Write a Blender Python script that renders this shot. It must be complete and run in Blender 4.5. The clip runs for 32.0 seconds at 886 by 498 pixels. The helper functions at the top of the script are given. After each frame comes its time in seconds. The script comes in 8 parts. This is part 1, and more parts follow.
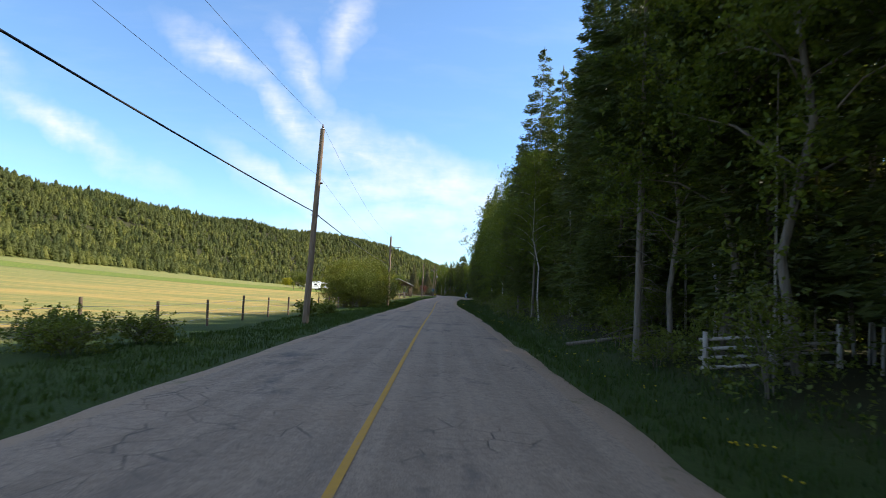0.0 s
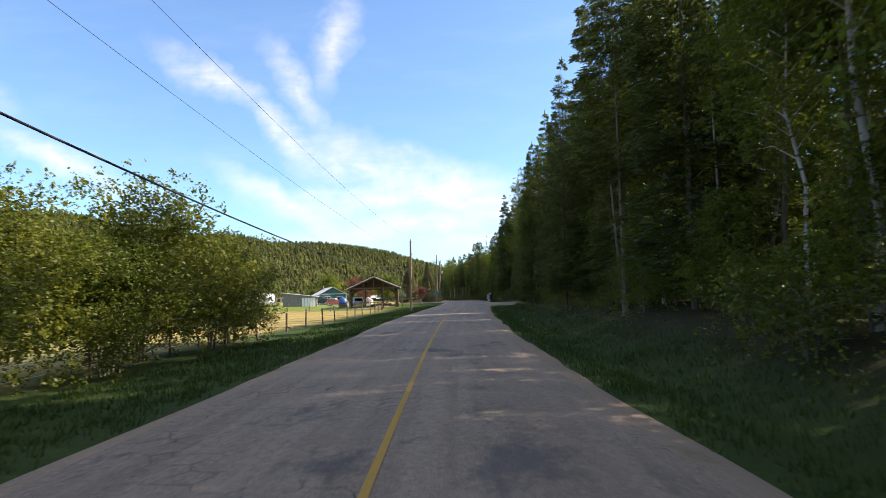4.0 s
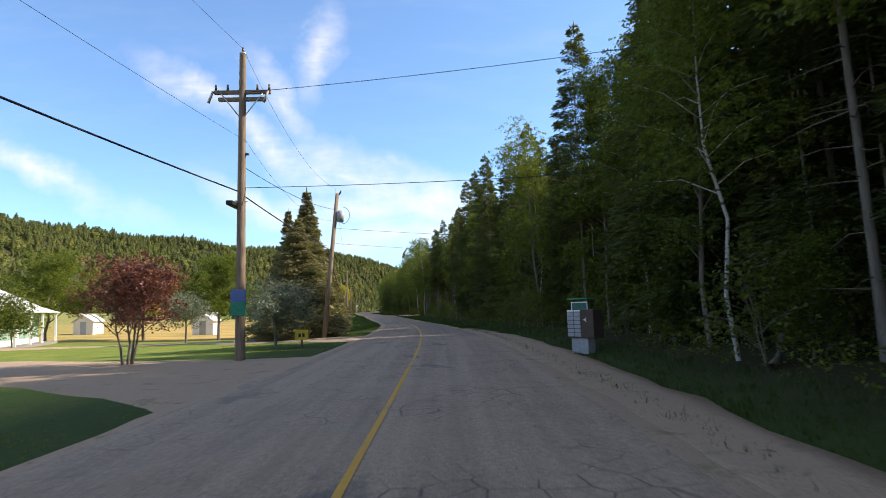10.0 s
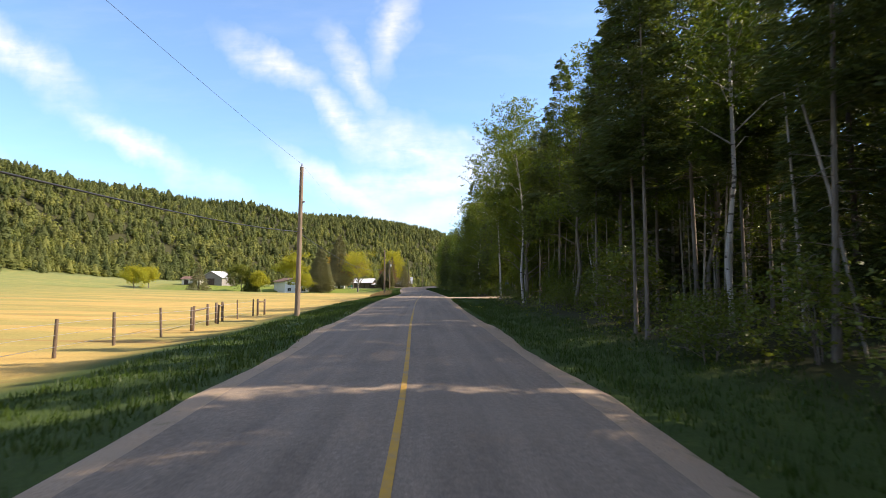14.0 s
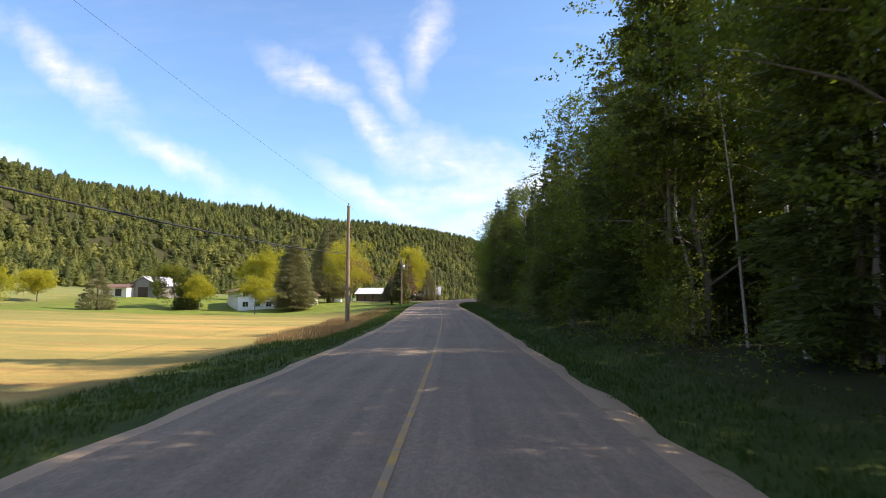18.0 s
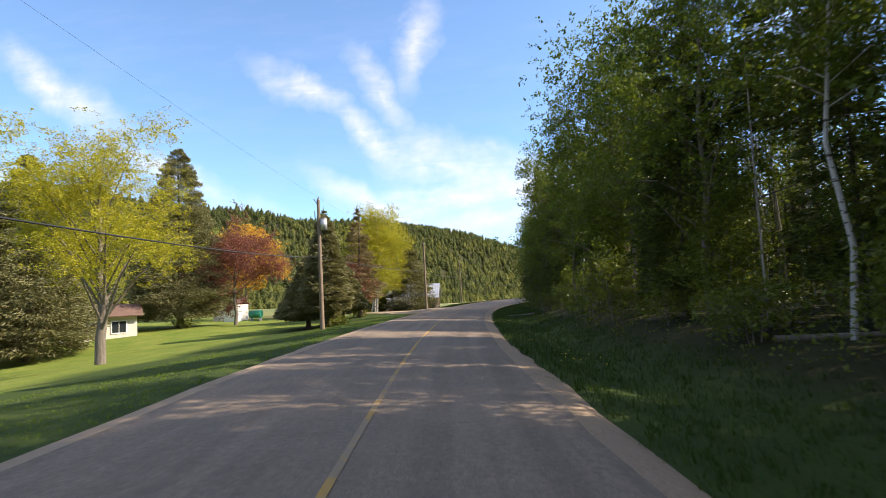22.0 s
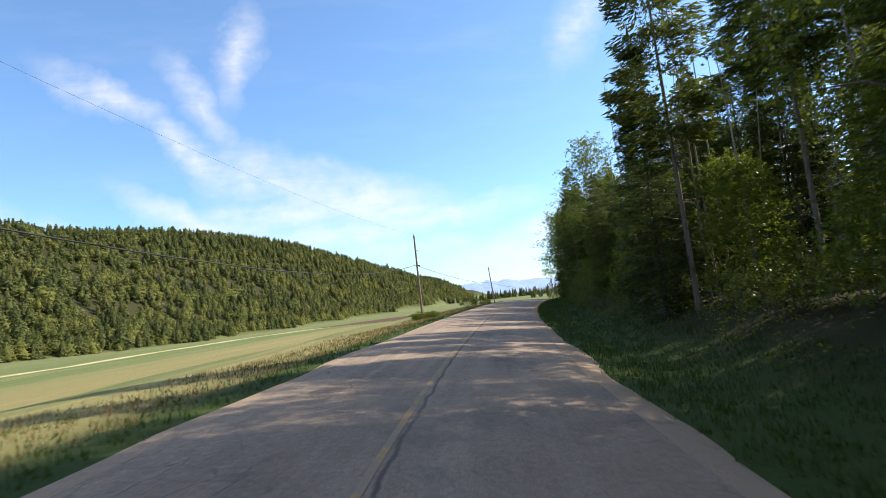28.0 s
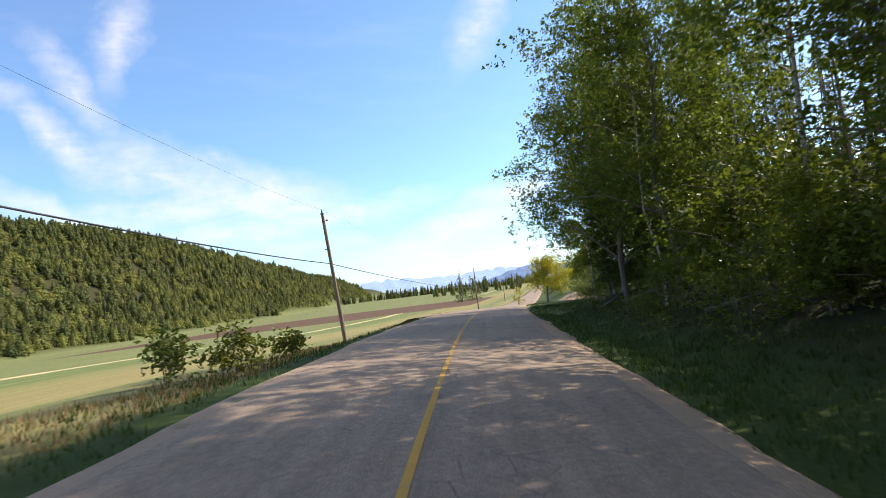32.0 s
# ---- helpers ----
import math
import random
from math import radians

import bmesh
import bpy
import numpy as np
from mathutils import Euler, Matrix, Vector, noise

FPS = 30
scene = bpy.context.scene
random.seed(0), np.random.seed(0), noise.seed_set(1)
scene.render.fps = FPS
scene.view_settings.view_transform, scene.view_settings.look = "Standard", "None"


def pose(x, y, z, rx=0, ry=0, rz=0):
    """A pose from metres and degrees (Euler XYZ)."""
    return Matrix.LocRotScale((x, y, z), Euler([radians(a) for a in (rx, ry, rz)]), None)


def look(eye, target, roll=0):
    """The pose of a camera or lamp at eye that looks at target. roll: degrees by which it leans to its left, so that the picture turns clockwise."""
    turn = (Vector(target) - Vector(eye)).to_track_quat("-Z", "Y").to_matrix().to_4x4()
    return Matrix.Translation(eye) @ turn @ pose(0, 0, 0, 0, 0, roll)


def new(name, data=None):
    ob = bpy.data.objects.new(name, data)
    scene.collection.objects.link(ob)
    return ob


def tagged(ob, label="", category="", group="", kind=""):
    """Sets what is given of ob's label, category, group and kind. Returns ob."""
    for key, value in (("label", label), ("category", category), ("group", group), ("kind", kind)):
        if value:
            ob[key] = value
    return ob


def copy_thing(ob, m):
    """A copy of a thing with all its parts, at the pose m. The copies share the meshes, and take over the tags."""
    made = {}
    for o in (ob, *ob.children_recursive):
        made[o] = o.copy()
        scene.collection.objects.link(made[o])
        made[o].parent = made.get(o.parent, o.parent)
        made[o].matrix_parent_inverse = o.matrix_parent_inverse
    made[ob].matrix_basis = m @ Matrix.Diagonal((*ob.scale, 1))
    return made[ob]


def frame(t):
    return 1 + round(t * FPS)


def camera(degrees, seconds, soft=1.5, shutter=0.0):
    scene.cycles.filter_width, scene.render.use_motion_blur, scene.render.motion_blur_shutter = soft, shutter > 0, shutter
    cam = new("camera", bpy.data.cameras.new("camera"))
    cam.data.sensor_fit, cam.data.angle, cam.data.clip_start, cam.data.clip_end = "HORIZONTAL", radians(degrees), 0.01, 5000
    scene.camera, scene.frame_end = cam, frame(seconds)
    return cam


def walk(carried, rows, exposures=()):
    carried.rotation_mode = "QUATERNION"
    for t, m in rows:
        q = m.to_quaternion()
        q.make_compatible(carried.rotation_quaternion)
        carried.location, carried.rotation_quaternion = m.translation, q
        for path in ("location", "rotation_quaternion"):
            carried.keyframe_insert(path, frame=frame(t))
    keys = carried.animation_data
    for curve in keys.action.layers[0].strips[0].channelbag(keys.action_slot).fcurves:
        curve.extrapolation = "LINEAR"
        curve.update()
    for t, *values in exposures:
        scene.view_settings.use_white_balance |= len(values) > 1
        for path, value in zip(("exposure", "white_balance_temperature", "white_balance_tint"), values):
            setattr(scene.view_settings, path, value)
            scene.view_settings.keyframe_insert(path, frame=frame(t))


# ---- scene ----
PATH = [
    (0.0, 0.000, 0.000, 1.734, 94.25, -2.45, -0.39),
    (0.5, 0.050, 9.224, 1.710, 94.22, -1.69, -0.00),
    (1.0, 0.041, 18.475, 1.715, 94.26, -1.05, 0.25),
    (1.5, 0.099, 27.781, 1.713, 94.30, -0.55, 0.29),
    (2.0, 0.171, 37.046, 1.692, 94.34, -0.13, 0.47),
    (2.5, 0.233, 46.246, 1.641, 94.45, 0.25, 0.61),
    (3.0, 0.264, 55.351, 1.541, 94.39, 0.66, 0.52),
    (3.5, 0.243, 64.408, 1.478, 94.57, 1.21, 0.49),
    (4.0, 0.215, 73.479, 1.418, 94.70, 1.84, 0.44),
    (4.5, 0.246, 82.481, 1.370, 94.82, 2.15, 0.05),
    (5.0, 0.332, 91.510, 1.384, 94.92, 2.25, -0.32),
    (5.5, 0.494, 100.555, 1.420, 94.97, 2.27, -0.73),
    (6.0, 0.749, 109.615, 1.464, 94.98, 2.26, -1.14),
    (6.5, 1.110, 118.690, 1.504, 95.00, 2.26, -1.48),
    (7.0, 1.577, 127.783, 1.533, 95.05, 2.29, -1.58),
    (7.5, 2.199, 136.766, 1.568, 95.13, 2.26, -1.79),
    (8.0, 2.793, 145.627, 1.601, 95.29, 2.28, -1.50),
    (8.5, 3.237, 154.483, 1.581, 95.23, 2.32, -1.30),
    (9.0, 3.604, 163.336, 1.576, 95.26, 2.34, -1.41),
    (9.5, 3.920, 172.174, 1.641, 95.48, 2.24, -1.36),
    (10.0, 4.214, 181.000, 1.720, 95.71, 2.00, -1.16),
    (10.5, 4.466, 189.825, 1.782, 95.91, 1.58, -0.84),
    (11.0, 4.604, 198.677, 1.823, 95.93, 1.27, -0.41),
    (11.5, 4.541, 207.576, 1.815, 95.51, 1.03, 0.41),
    (12.0, 4.257, 216.442, 1.770, 94.85, 0.83, 1.50),
    (12.5, 3.774, 225.155, 1.722, 94.24, 0.65, 2.60),
    (13.0, 3.086, 233.785, 1.655, 93.74, 0.54, 3.69),
    (13.5, 2.221, 242.333, 1.577, 93.54, 0.38, 4.60),
    (14.0, 1.214, 250.871, 1.515, 93.43, 0.11, 5.51),
    (14.5, 0.123, 259.412, 1.509, 93.51, 0.05, 6.24),
    (15.0, -1.020, 267.973, 1.531, 93.65, 0.09, 6.89),
    (15.5, -2.182, 276.564, 1.566, 93.80, 0.18, 7.40),
    (16.0, -3.324, 285.198, 1.599, 93.96, 0.25, 7.76),
    (16.5, -4.410, 293.887, 1.619, 94.09, 0.27, 8.01),
    (17.0, -5.410, 302.645, 1.606, 94.20, 0.18, 8.27),
    (17.5, -6.374, 311.477, 1.574, 94.38, 0.01, 8.48),
    (18.0, -7.520, 320.376, 1.555, 94.57, -0.00, 8.85),
    (18.5, -8.732, 329.324, 1.497, 94.65, 0.23, 8.98),
    (19.0, -9.934, 338.345, 1.408, 94.78, 0.50, 8.90),
    (19.5, -11.184, 347.504, 1.332, 94.94, 0.45, 8.99),
    (20.0, -12.559, 356.813, 1.334, 95.10, 0.35, 9.08),
    (20.5, -14.057, 366.248, 1.403, 95.13, 0.66, 9.24),
    (21.0, -15.611, 375.821, 1.466, 95.02, 1.40, 9.24),
    (21.5, -17.173, 385.527, 1.524, 94.91, 2.22, 9.30),
    (22.0, -18.701, 395.343, 1.567, 94.76, 2.90, 9.11),
    (22.5, -20.139, 405.236, 1.588, 94.59, 3.31, 8.71),
    (23.0, -21.458, 415.167, 1.582, 94.55, 3.39, 8.39),
    (23.5, -22.630, 425.149, 1.573, 94.59, 3.43, 7.97),
    (24.0, -23.644, 435.147, 1.582, 94.51, 3.36, 7.40),
    (24.5, -24.456, 445.126, 1.610, 94.71, 3.08, 6.58),
    (25.0, -25.001, 454.928, 1.588, 94.95, 2.74, 5.46),
    (25.5, -25.329, 464.376, 1.529, 95.08, 2.82, 4.20),
    (26.0, -25.357, 473.767, 1.515, 95.16, 3.38, 2.46),
    (26.5, -25.040, 483.102, 1.530, 95.17, 4.18, 0.38),
    (27.0, -24.351, 492.378, 1.563, 95.15, 5.03, -1.92),
    (27.5, -23.270, 501.594, 1.605, 95.11, 5.79, -4.38),
    (28.0, -21.766, 510.748, 1.655, 95.10, 6.38, -7.02),
    (28.5, -20.005, 519.843, 1.674, 94.95, 6.76, -8.39),
    (29.0, -18.043, 528.918, 1.679, 94.86, 6.98, -9.43),
    (29.5, -15.928, 537.966, 1.672, 94.77, 7.07, -10.37),
    (30.0, -13.683, 546.963, 1.665, 94.77, 7.01, -11.29),
    (30.5, -11.330, 555.858, 1.662, 94.74, 6.84, -12.35),
    (31.0, -8.816, 564.666, 1.718, 94.66, 6.85, -13.99),
    (31.5, -6.180, 573.324, 1.776, 94.39, 6.95, -15.53),
    (32.0, -3.437, 581.811, 1.777, 93.85, 7.06, -16.86),
]
cam = camera(75.10, 32.0, 0.8, 0.1)
walk(cam, [(t, pose(*p)) for t, *p in PATH],
     [(0.0, 1.00, 6500, 11), (2.5, 1.10, 6850, 15), (4.0, 1.14, 6850, 15), (7.0, 1.12, 6950, 15), (8.0, 1.10, 7000, 15), (9.0, 0.95, 6700, 13), (11.0, 1.18, 6900, 15), (13.0, 1.22, 7050, 16),
      (17.0, 1.10, 7000, 16), (20.0, 1.06, 6800, 15), (21.0, 1.02, 6750, 14), (22.0, 1.14, 6950, 15), (23.0, 1.12, 6900, 14), (25.0, 1.12, 6600, 13), (27.5, 1.02, 6600, 12), (30.0, 0.72, 6400, 10), (32.0, 1.00, 6750, 14)])

# ---- light ----
SUN_DIR = Vector((0.99, 0.12, 0.0)).normalized()
SUN_ELEV = radians(36.5)
world = bpy.data.worlds.new("sky")
scene.world = world
world.use_nodes = True


class Net:
    """Short hand for building a node tree."""

    def __init__(self, tree):
        self.t = tree
        self.t.nodes.clear()

    def n(self, kind, props=None, **ins):
        node = self.t.nodes.new(kind)
        for k, v in (props or {}).items():
            setattr(node, k, v)
        for k, v in ins.items():
            sock = node.inputs[int(k[1:])] if k[0] == "i" and k[1:].isdigit() else node.inputs[k.replace("_", " ")]
            self.put(sock, v)
        return node

    def put(self, sock, v):
        if isinstance(v, bpy.types.NodeSocket):
            self.t.links.new(v, sock)
        elif isinstance(v, bpy.types.Node):
            self.t.links.new(v.outputs[0], sock)
        else:
            sock.default_value = v

    def math(self, op, a, b=0.0, clamp=False):
        return self.n("ShaderNodeMath", {"operation": op, "use_clamp": clamp}, i0=a, i1=b).outputs[0]

    def ramp(self, fac, *stops):
        r = self.n("ShaderNodeValToRGB", i0=fac)
        e = r.color_ramp.elements
        while len(e) < len(stops):
            e.new(0.5)
        for el, (p, c) in zip(e, stops):
            el.position = p
            el.color = (*c, 1) if len(c) == 3 else c
        return r.outputs[0]

    def mix(self, fac, a, b, kind="MIX"):
        m = self.n("ShaderNodeMix", {"data_type": "RGBA", "blend_type": kind})
        for sock, v in ((m.inputs[0], fac), (m.inputs[6], a), (m.inputs[7], b)):
            self.put(sock, (*v, 1) if isinstance(v, tuple) and len(v) == 3 else v)
        return m.outputs[2]

    def noise(self, vec, scale, detail=4.0, rough=0.55, distortion=0.0):
        nd = self.n("ShaderNodeTexNoise", i2=scale, i3=detail, i4=rough)
        nd.inputs["Distortion"].default_value = distortion
        if vec is not None:
            self.put(nd.inputs[0], vec)
        return nd.outputs[0]


def build_sky():
    w = Net(world.node_tree)
    sky = w.n("ShaderNodeTexSky", {"sky_type": "NISHITA", "sun_disc": False, "sun_elevation": SUN_ELEV,
                                   "sun_rotation": math.atan2(SUN_DIR.x, SUN_DIR.y), "air_density": 1.0, "dust_density": 0.6,
                                   "ozone_density": 1.6, "altitude": 600})
    co = w.n("ShaderNodeTexCoord").outputs["Generated"]
    sep = w.n("ShaderNodeSeparateXYZ", i0=co)
    up = w.math("MAXIMUM", w.math("ABSOLUTE", sep.outputs[1]), 0.05)
    u = w.math("DIVIDE", sep.outputs[0], up)
    v = w.math("DIVIDE", sep.outputs[2], up)
    flat = w.n("ShaderNodeCombineXYZ", i0=u, i1=v, i2=0.0).outputs[0]
    warp = w.n("ShaderNodeTexNoise", i2=9.0, i3=4.0, i4=0.6)
    w.put(warp.inputs[0], flat)
    bent = w.n("ShaderNodeVectorMath", {"operation": "MULTIPLY_ADD"}, i0=warp.outputs[1], i1=(0.10, 0.075, 0.0), i2=flat).outputs[0]
    total = None
    # wisps of cirrus: centre, half length, half width, tilt in degrees, weight
    for cx, cy, a, b, tilt, k in WISPS:
        m = w.n("ShaderNodeMapping", {"vector_type": "TEXTURE"}, i0=bent, i1=(cx + 0.05, cy + 0.0375, 0), i2=(0, 0, radians(tilt)), i3=(a, b, 1))
        ln = w.n("ShaderNodeVectorMath", {"operation": "LENGTH"}, i0=m.outputs[0]).outputs["Value"]
        blob = w.math("MULTIPLY", w.math("SUBTRACT", 1.05, w.math("MULTIPLY", ln, 0.60)), k)
        blob = w.math("MAXIMUM", blob, 0.0)
        total = blob if total is None else w.math("MAXIMUM", total, blob)
    streak = w.n("ShaderNodeMapping", i0=flat, i2=(0, 0, radians(33)), i3=(5.0, 22.0, 1.0)).outputs[0]
    fine = w.noise(streak, 2.2, 7.0, 0.62, 0.4)
    soft = w.noise(flat, 7.0, 5.0, 0.6)
    grain = w.ramp(fine, (0.30, (0, 0, 0)), (0.72, (1, 1, 1)))
    body = w.ramp(soft, (0.25, (0, 0, 0)), (0.75, (1, 1, 1)))
    dens = w.math("MULTIPLY", total, w.math("ADD", w.math("MULTIPLY", grain, 0.40), w.math("MULTIPLY", body, 1.05)))
    # unseen cirrus added overhead and behind to whiten and brighten the ambient light
    rest = w.math("MAXIMUM", w.math("MULTIPLY", w.math("SUBTRACT", sep.outputs[2], 0.52), 4.0), w.math("MULTIPLY", sep.outputs[1], -3.0))
    rest = w.math("MINIMUM", w.math("MAXIMUM", rest, 0.0), 1.0)
    gain = w.math("ADD", 0.35, w.math("MULTIPLY", rest, 2.15))
    floor = w.math("SUBTRACT", 0.47, w.math("MULTIPLY", rest, 0.10))
    veil = w.math("MULTIPLY", w.math("SUBTRACT", w.noise(streak, 0.9, 6.0, 0.6), floor), gain, True)
    dens = w.math("POWER", w.math("MAXIMUM", dens, veil), 1.15, True)
    tint = w.n("ShaderNodeVectorMath", {"operation": "MULTIPLY"}, i0=sky.outputs[0], i1=SKY_TINT).outputs[0]
    low = w.ramp(sep.outputs[2], (0.02, (0.80, 0.87, 0.94)), (0.42, (1, 1, 1)))
    tint = w.n("ShaderNodeVectorMath", {"operation": "MULTIPLY"}, i0=tint, i1=low).outputs[0]
    col = w.mix(w.math("MULTIPLY", dens, 0.9), tint, CLOUD)
    bg = w.n("ShaderNodeBackground", i0=col, i1=SKY_POWER)
    w.n("ShaderNodeOutputWorld", i0=bg.outputs[0])


SKY_TINT = (0.80, 0.99, 1.13)
SKY_POWER = 0.125
CLOUD = (4.6, 4.62, 4.72)
WISPS = [(-0.40, 0.40, 0.10, 0.022, -33, 0.9), (-0.275, 0.298, 0.085, 0.020, -46, 1.0), (-0.26, 0.385, 0.085, 0.022, -58, 0.85),
         (-0.185, 0.47, 0.07, 0.026, 78, 0.8), (-0.19, 0.235, 0.07, 0.032, -30, 0.9), (-0.27, 0.165, 0.12, 0.024, -32, 0.9),
         (-0.15, 0.17, 0.11, 0.034, 5, 1.0), (-0.065, 0.25, 0.018, 0.016, -60, 0.6), (-0.66, 0.255, 0.15, 0.022, -26, 0.95),
         (-0.93, 0.46, 0.17, 0.034, -36, 0.9), (-1.1, 0.30, 0.13, 0.02, -20, 0.7), (-0.03, 0.13, 0.14, 0.032, 4, 0.95),
         (0.14, 0.15, 0.13, 0.022, 6, 0.9), (0.33, 0.10, 0.15, 0.024, 12, 0.95), (0.46, 0.165, 0.11, 0.022, 14, 0.85),
         (0.44, 0.50, 0.09, 0.03, 62, 0.8), (0.05, 0.095, 0.14, 0.016, 0, 0.6), (-0.22, 0.10, 0.2, 0.016, 2, 0.5),
         (-0.13, 0.235, 0.12, 0.040, -22, 1.0), (-0.01, 0.185, 0.16, 0.040, -8, 1.05)]
build_sky()

sun = new("sun", bpy.data.lights.new("sun", "SUN"))
sun.data.energy, sun.data.angle, sun.data.color = 4.3, radians(0.55), (1.0, 0.91, 0.77)
sun.matrix_world = look((0, 0, 60), Vector((0, 0, 60)) - Vector((SUN_DIR.x * math.cos(SUN_ELEV), SUN_DIR.y * math.cos(SUN_ELEV), math.sin(SUN_ELEV))))


# ---- materials ----
def material(name):
    m = bpy.data.materials.new(name)
    m.use_nodes = True
    return m, Net(m.node_tree)


def finish(w, col, rough=0.8, bump=None, strength=0.3, dist=0.02, metal=0.0, spec=0.3, extra=None):
    p = w.n("ShaderNodeBsdfPrincipled")
    w.put(p.inputs["Base Color"], (*col, 1) if isinstance(col, tuple) and len(col) == 3 else col)
    w.put(p.inputs["Roughness"], rough)
    p.inputs["Metallic"].default_value = metal
    p.inputs["Specular IOR Level"].default_value = spec
    if bump is not None:
        b = w.n("ShaderNodeBump", i0=strength, i1=dist)
        w.put(b.inputs["Height"], bump)
        w.put(p.inputs["Normal"], b.outputs[0])
    w.n("ShaderNodeOutputMaterial", i0=p.outputs[0])
    return p


def spot(w):
    return w.n("ShaderNodeNewGeometry").outputs["Position"]


def mottled(name, a, b, scale, rough=0.8, bump=0.3, dist=0.02, c=None, metal=0.0, spec=0.3, local=False):
    """Two or three colours mixed by noise at two scales, with fine relief."""
    m, w = material(name)
    vec = w.n("ShaderNodeTexCoord").outputs["Object"] if local else spot(w)
    big, small = w.noise(vec, scale * 0.22), w.noise(vec, scale * 2.5, 6.0, 0.65)
    col = w.mix(w.ramp(big, (0.35, (0, 0, 0)), (0.65, (1, 1, 1))), a, b)
    if c:
        col = w.mix(w.ramp(small, (0.48, (0, 0, 0)), (0.66, (1, 1, 1))), col, c)
    col = w.mix(0.5, col, w.ramp(small, (0.2, (0.25, 0.25, 0.25)), (0.8, (0.78, 0.78, 0.78))), "OVERLAY")
    finish(w, col, rough, small, bump, dist, metal, spec)
    return m


def foliage(name, a, b, c, gloss=0.45, see=0.30, isle=False, patch=0.9):
    """Leaves: colour varies from plant to plant, over the crown and from leaf to leaf; light passes through."""
    m, w = material(name)
    vec = w.n("ShaderNodeTexCoord").outputs["Object"]
    geo = w.n("ShaderNodeNewGeometry").outputs["Random Per Island"]
    own = geo if isle else w.n("ShaderNodeObjectInfo").outputs["Random"]
    col = w.mix(own, a, b)
    clump = w.noise(vec, patch, 3.0)
    col = w.mix(w.ramp(clump, (0.42, (0, 0, 0)), (0.66, (1, 1, 1))), col, c)
    if not isle:
        col = w.mix(0.42, col, w.ramp(geo, (0.0, (0.25, 0.25, 0.25)), (1.0, (0.8, 0.8, 0.8))), "OVERLAY")
    p = w.n("ShaderNodeBsdfPrincipled", Base_Color=col, Roughness=gloss)
    p.inputs["Specular IOR Level"].default_value = 0.25
    warm = w.mix(1.0, col, (1.0, 1.0, 0.55), "MULTIPLY")
    tr = w.n("ShaderNodeBsdfTranslucent", i0=warm)
    mx = w.n("ShaderNodeMixShader", i0=see, i1=p.outputs[0], i2=tr.outputs[0])
    w.n("ShaderNodeOutputMaterial", i0=mx.outputs[0])
    return m


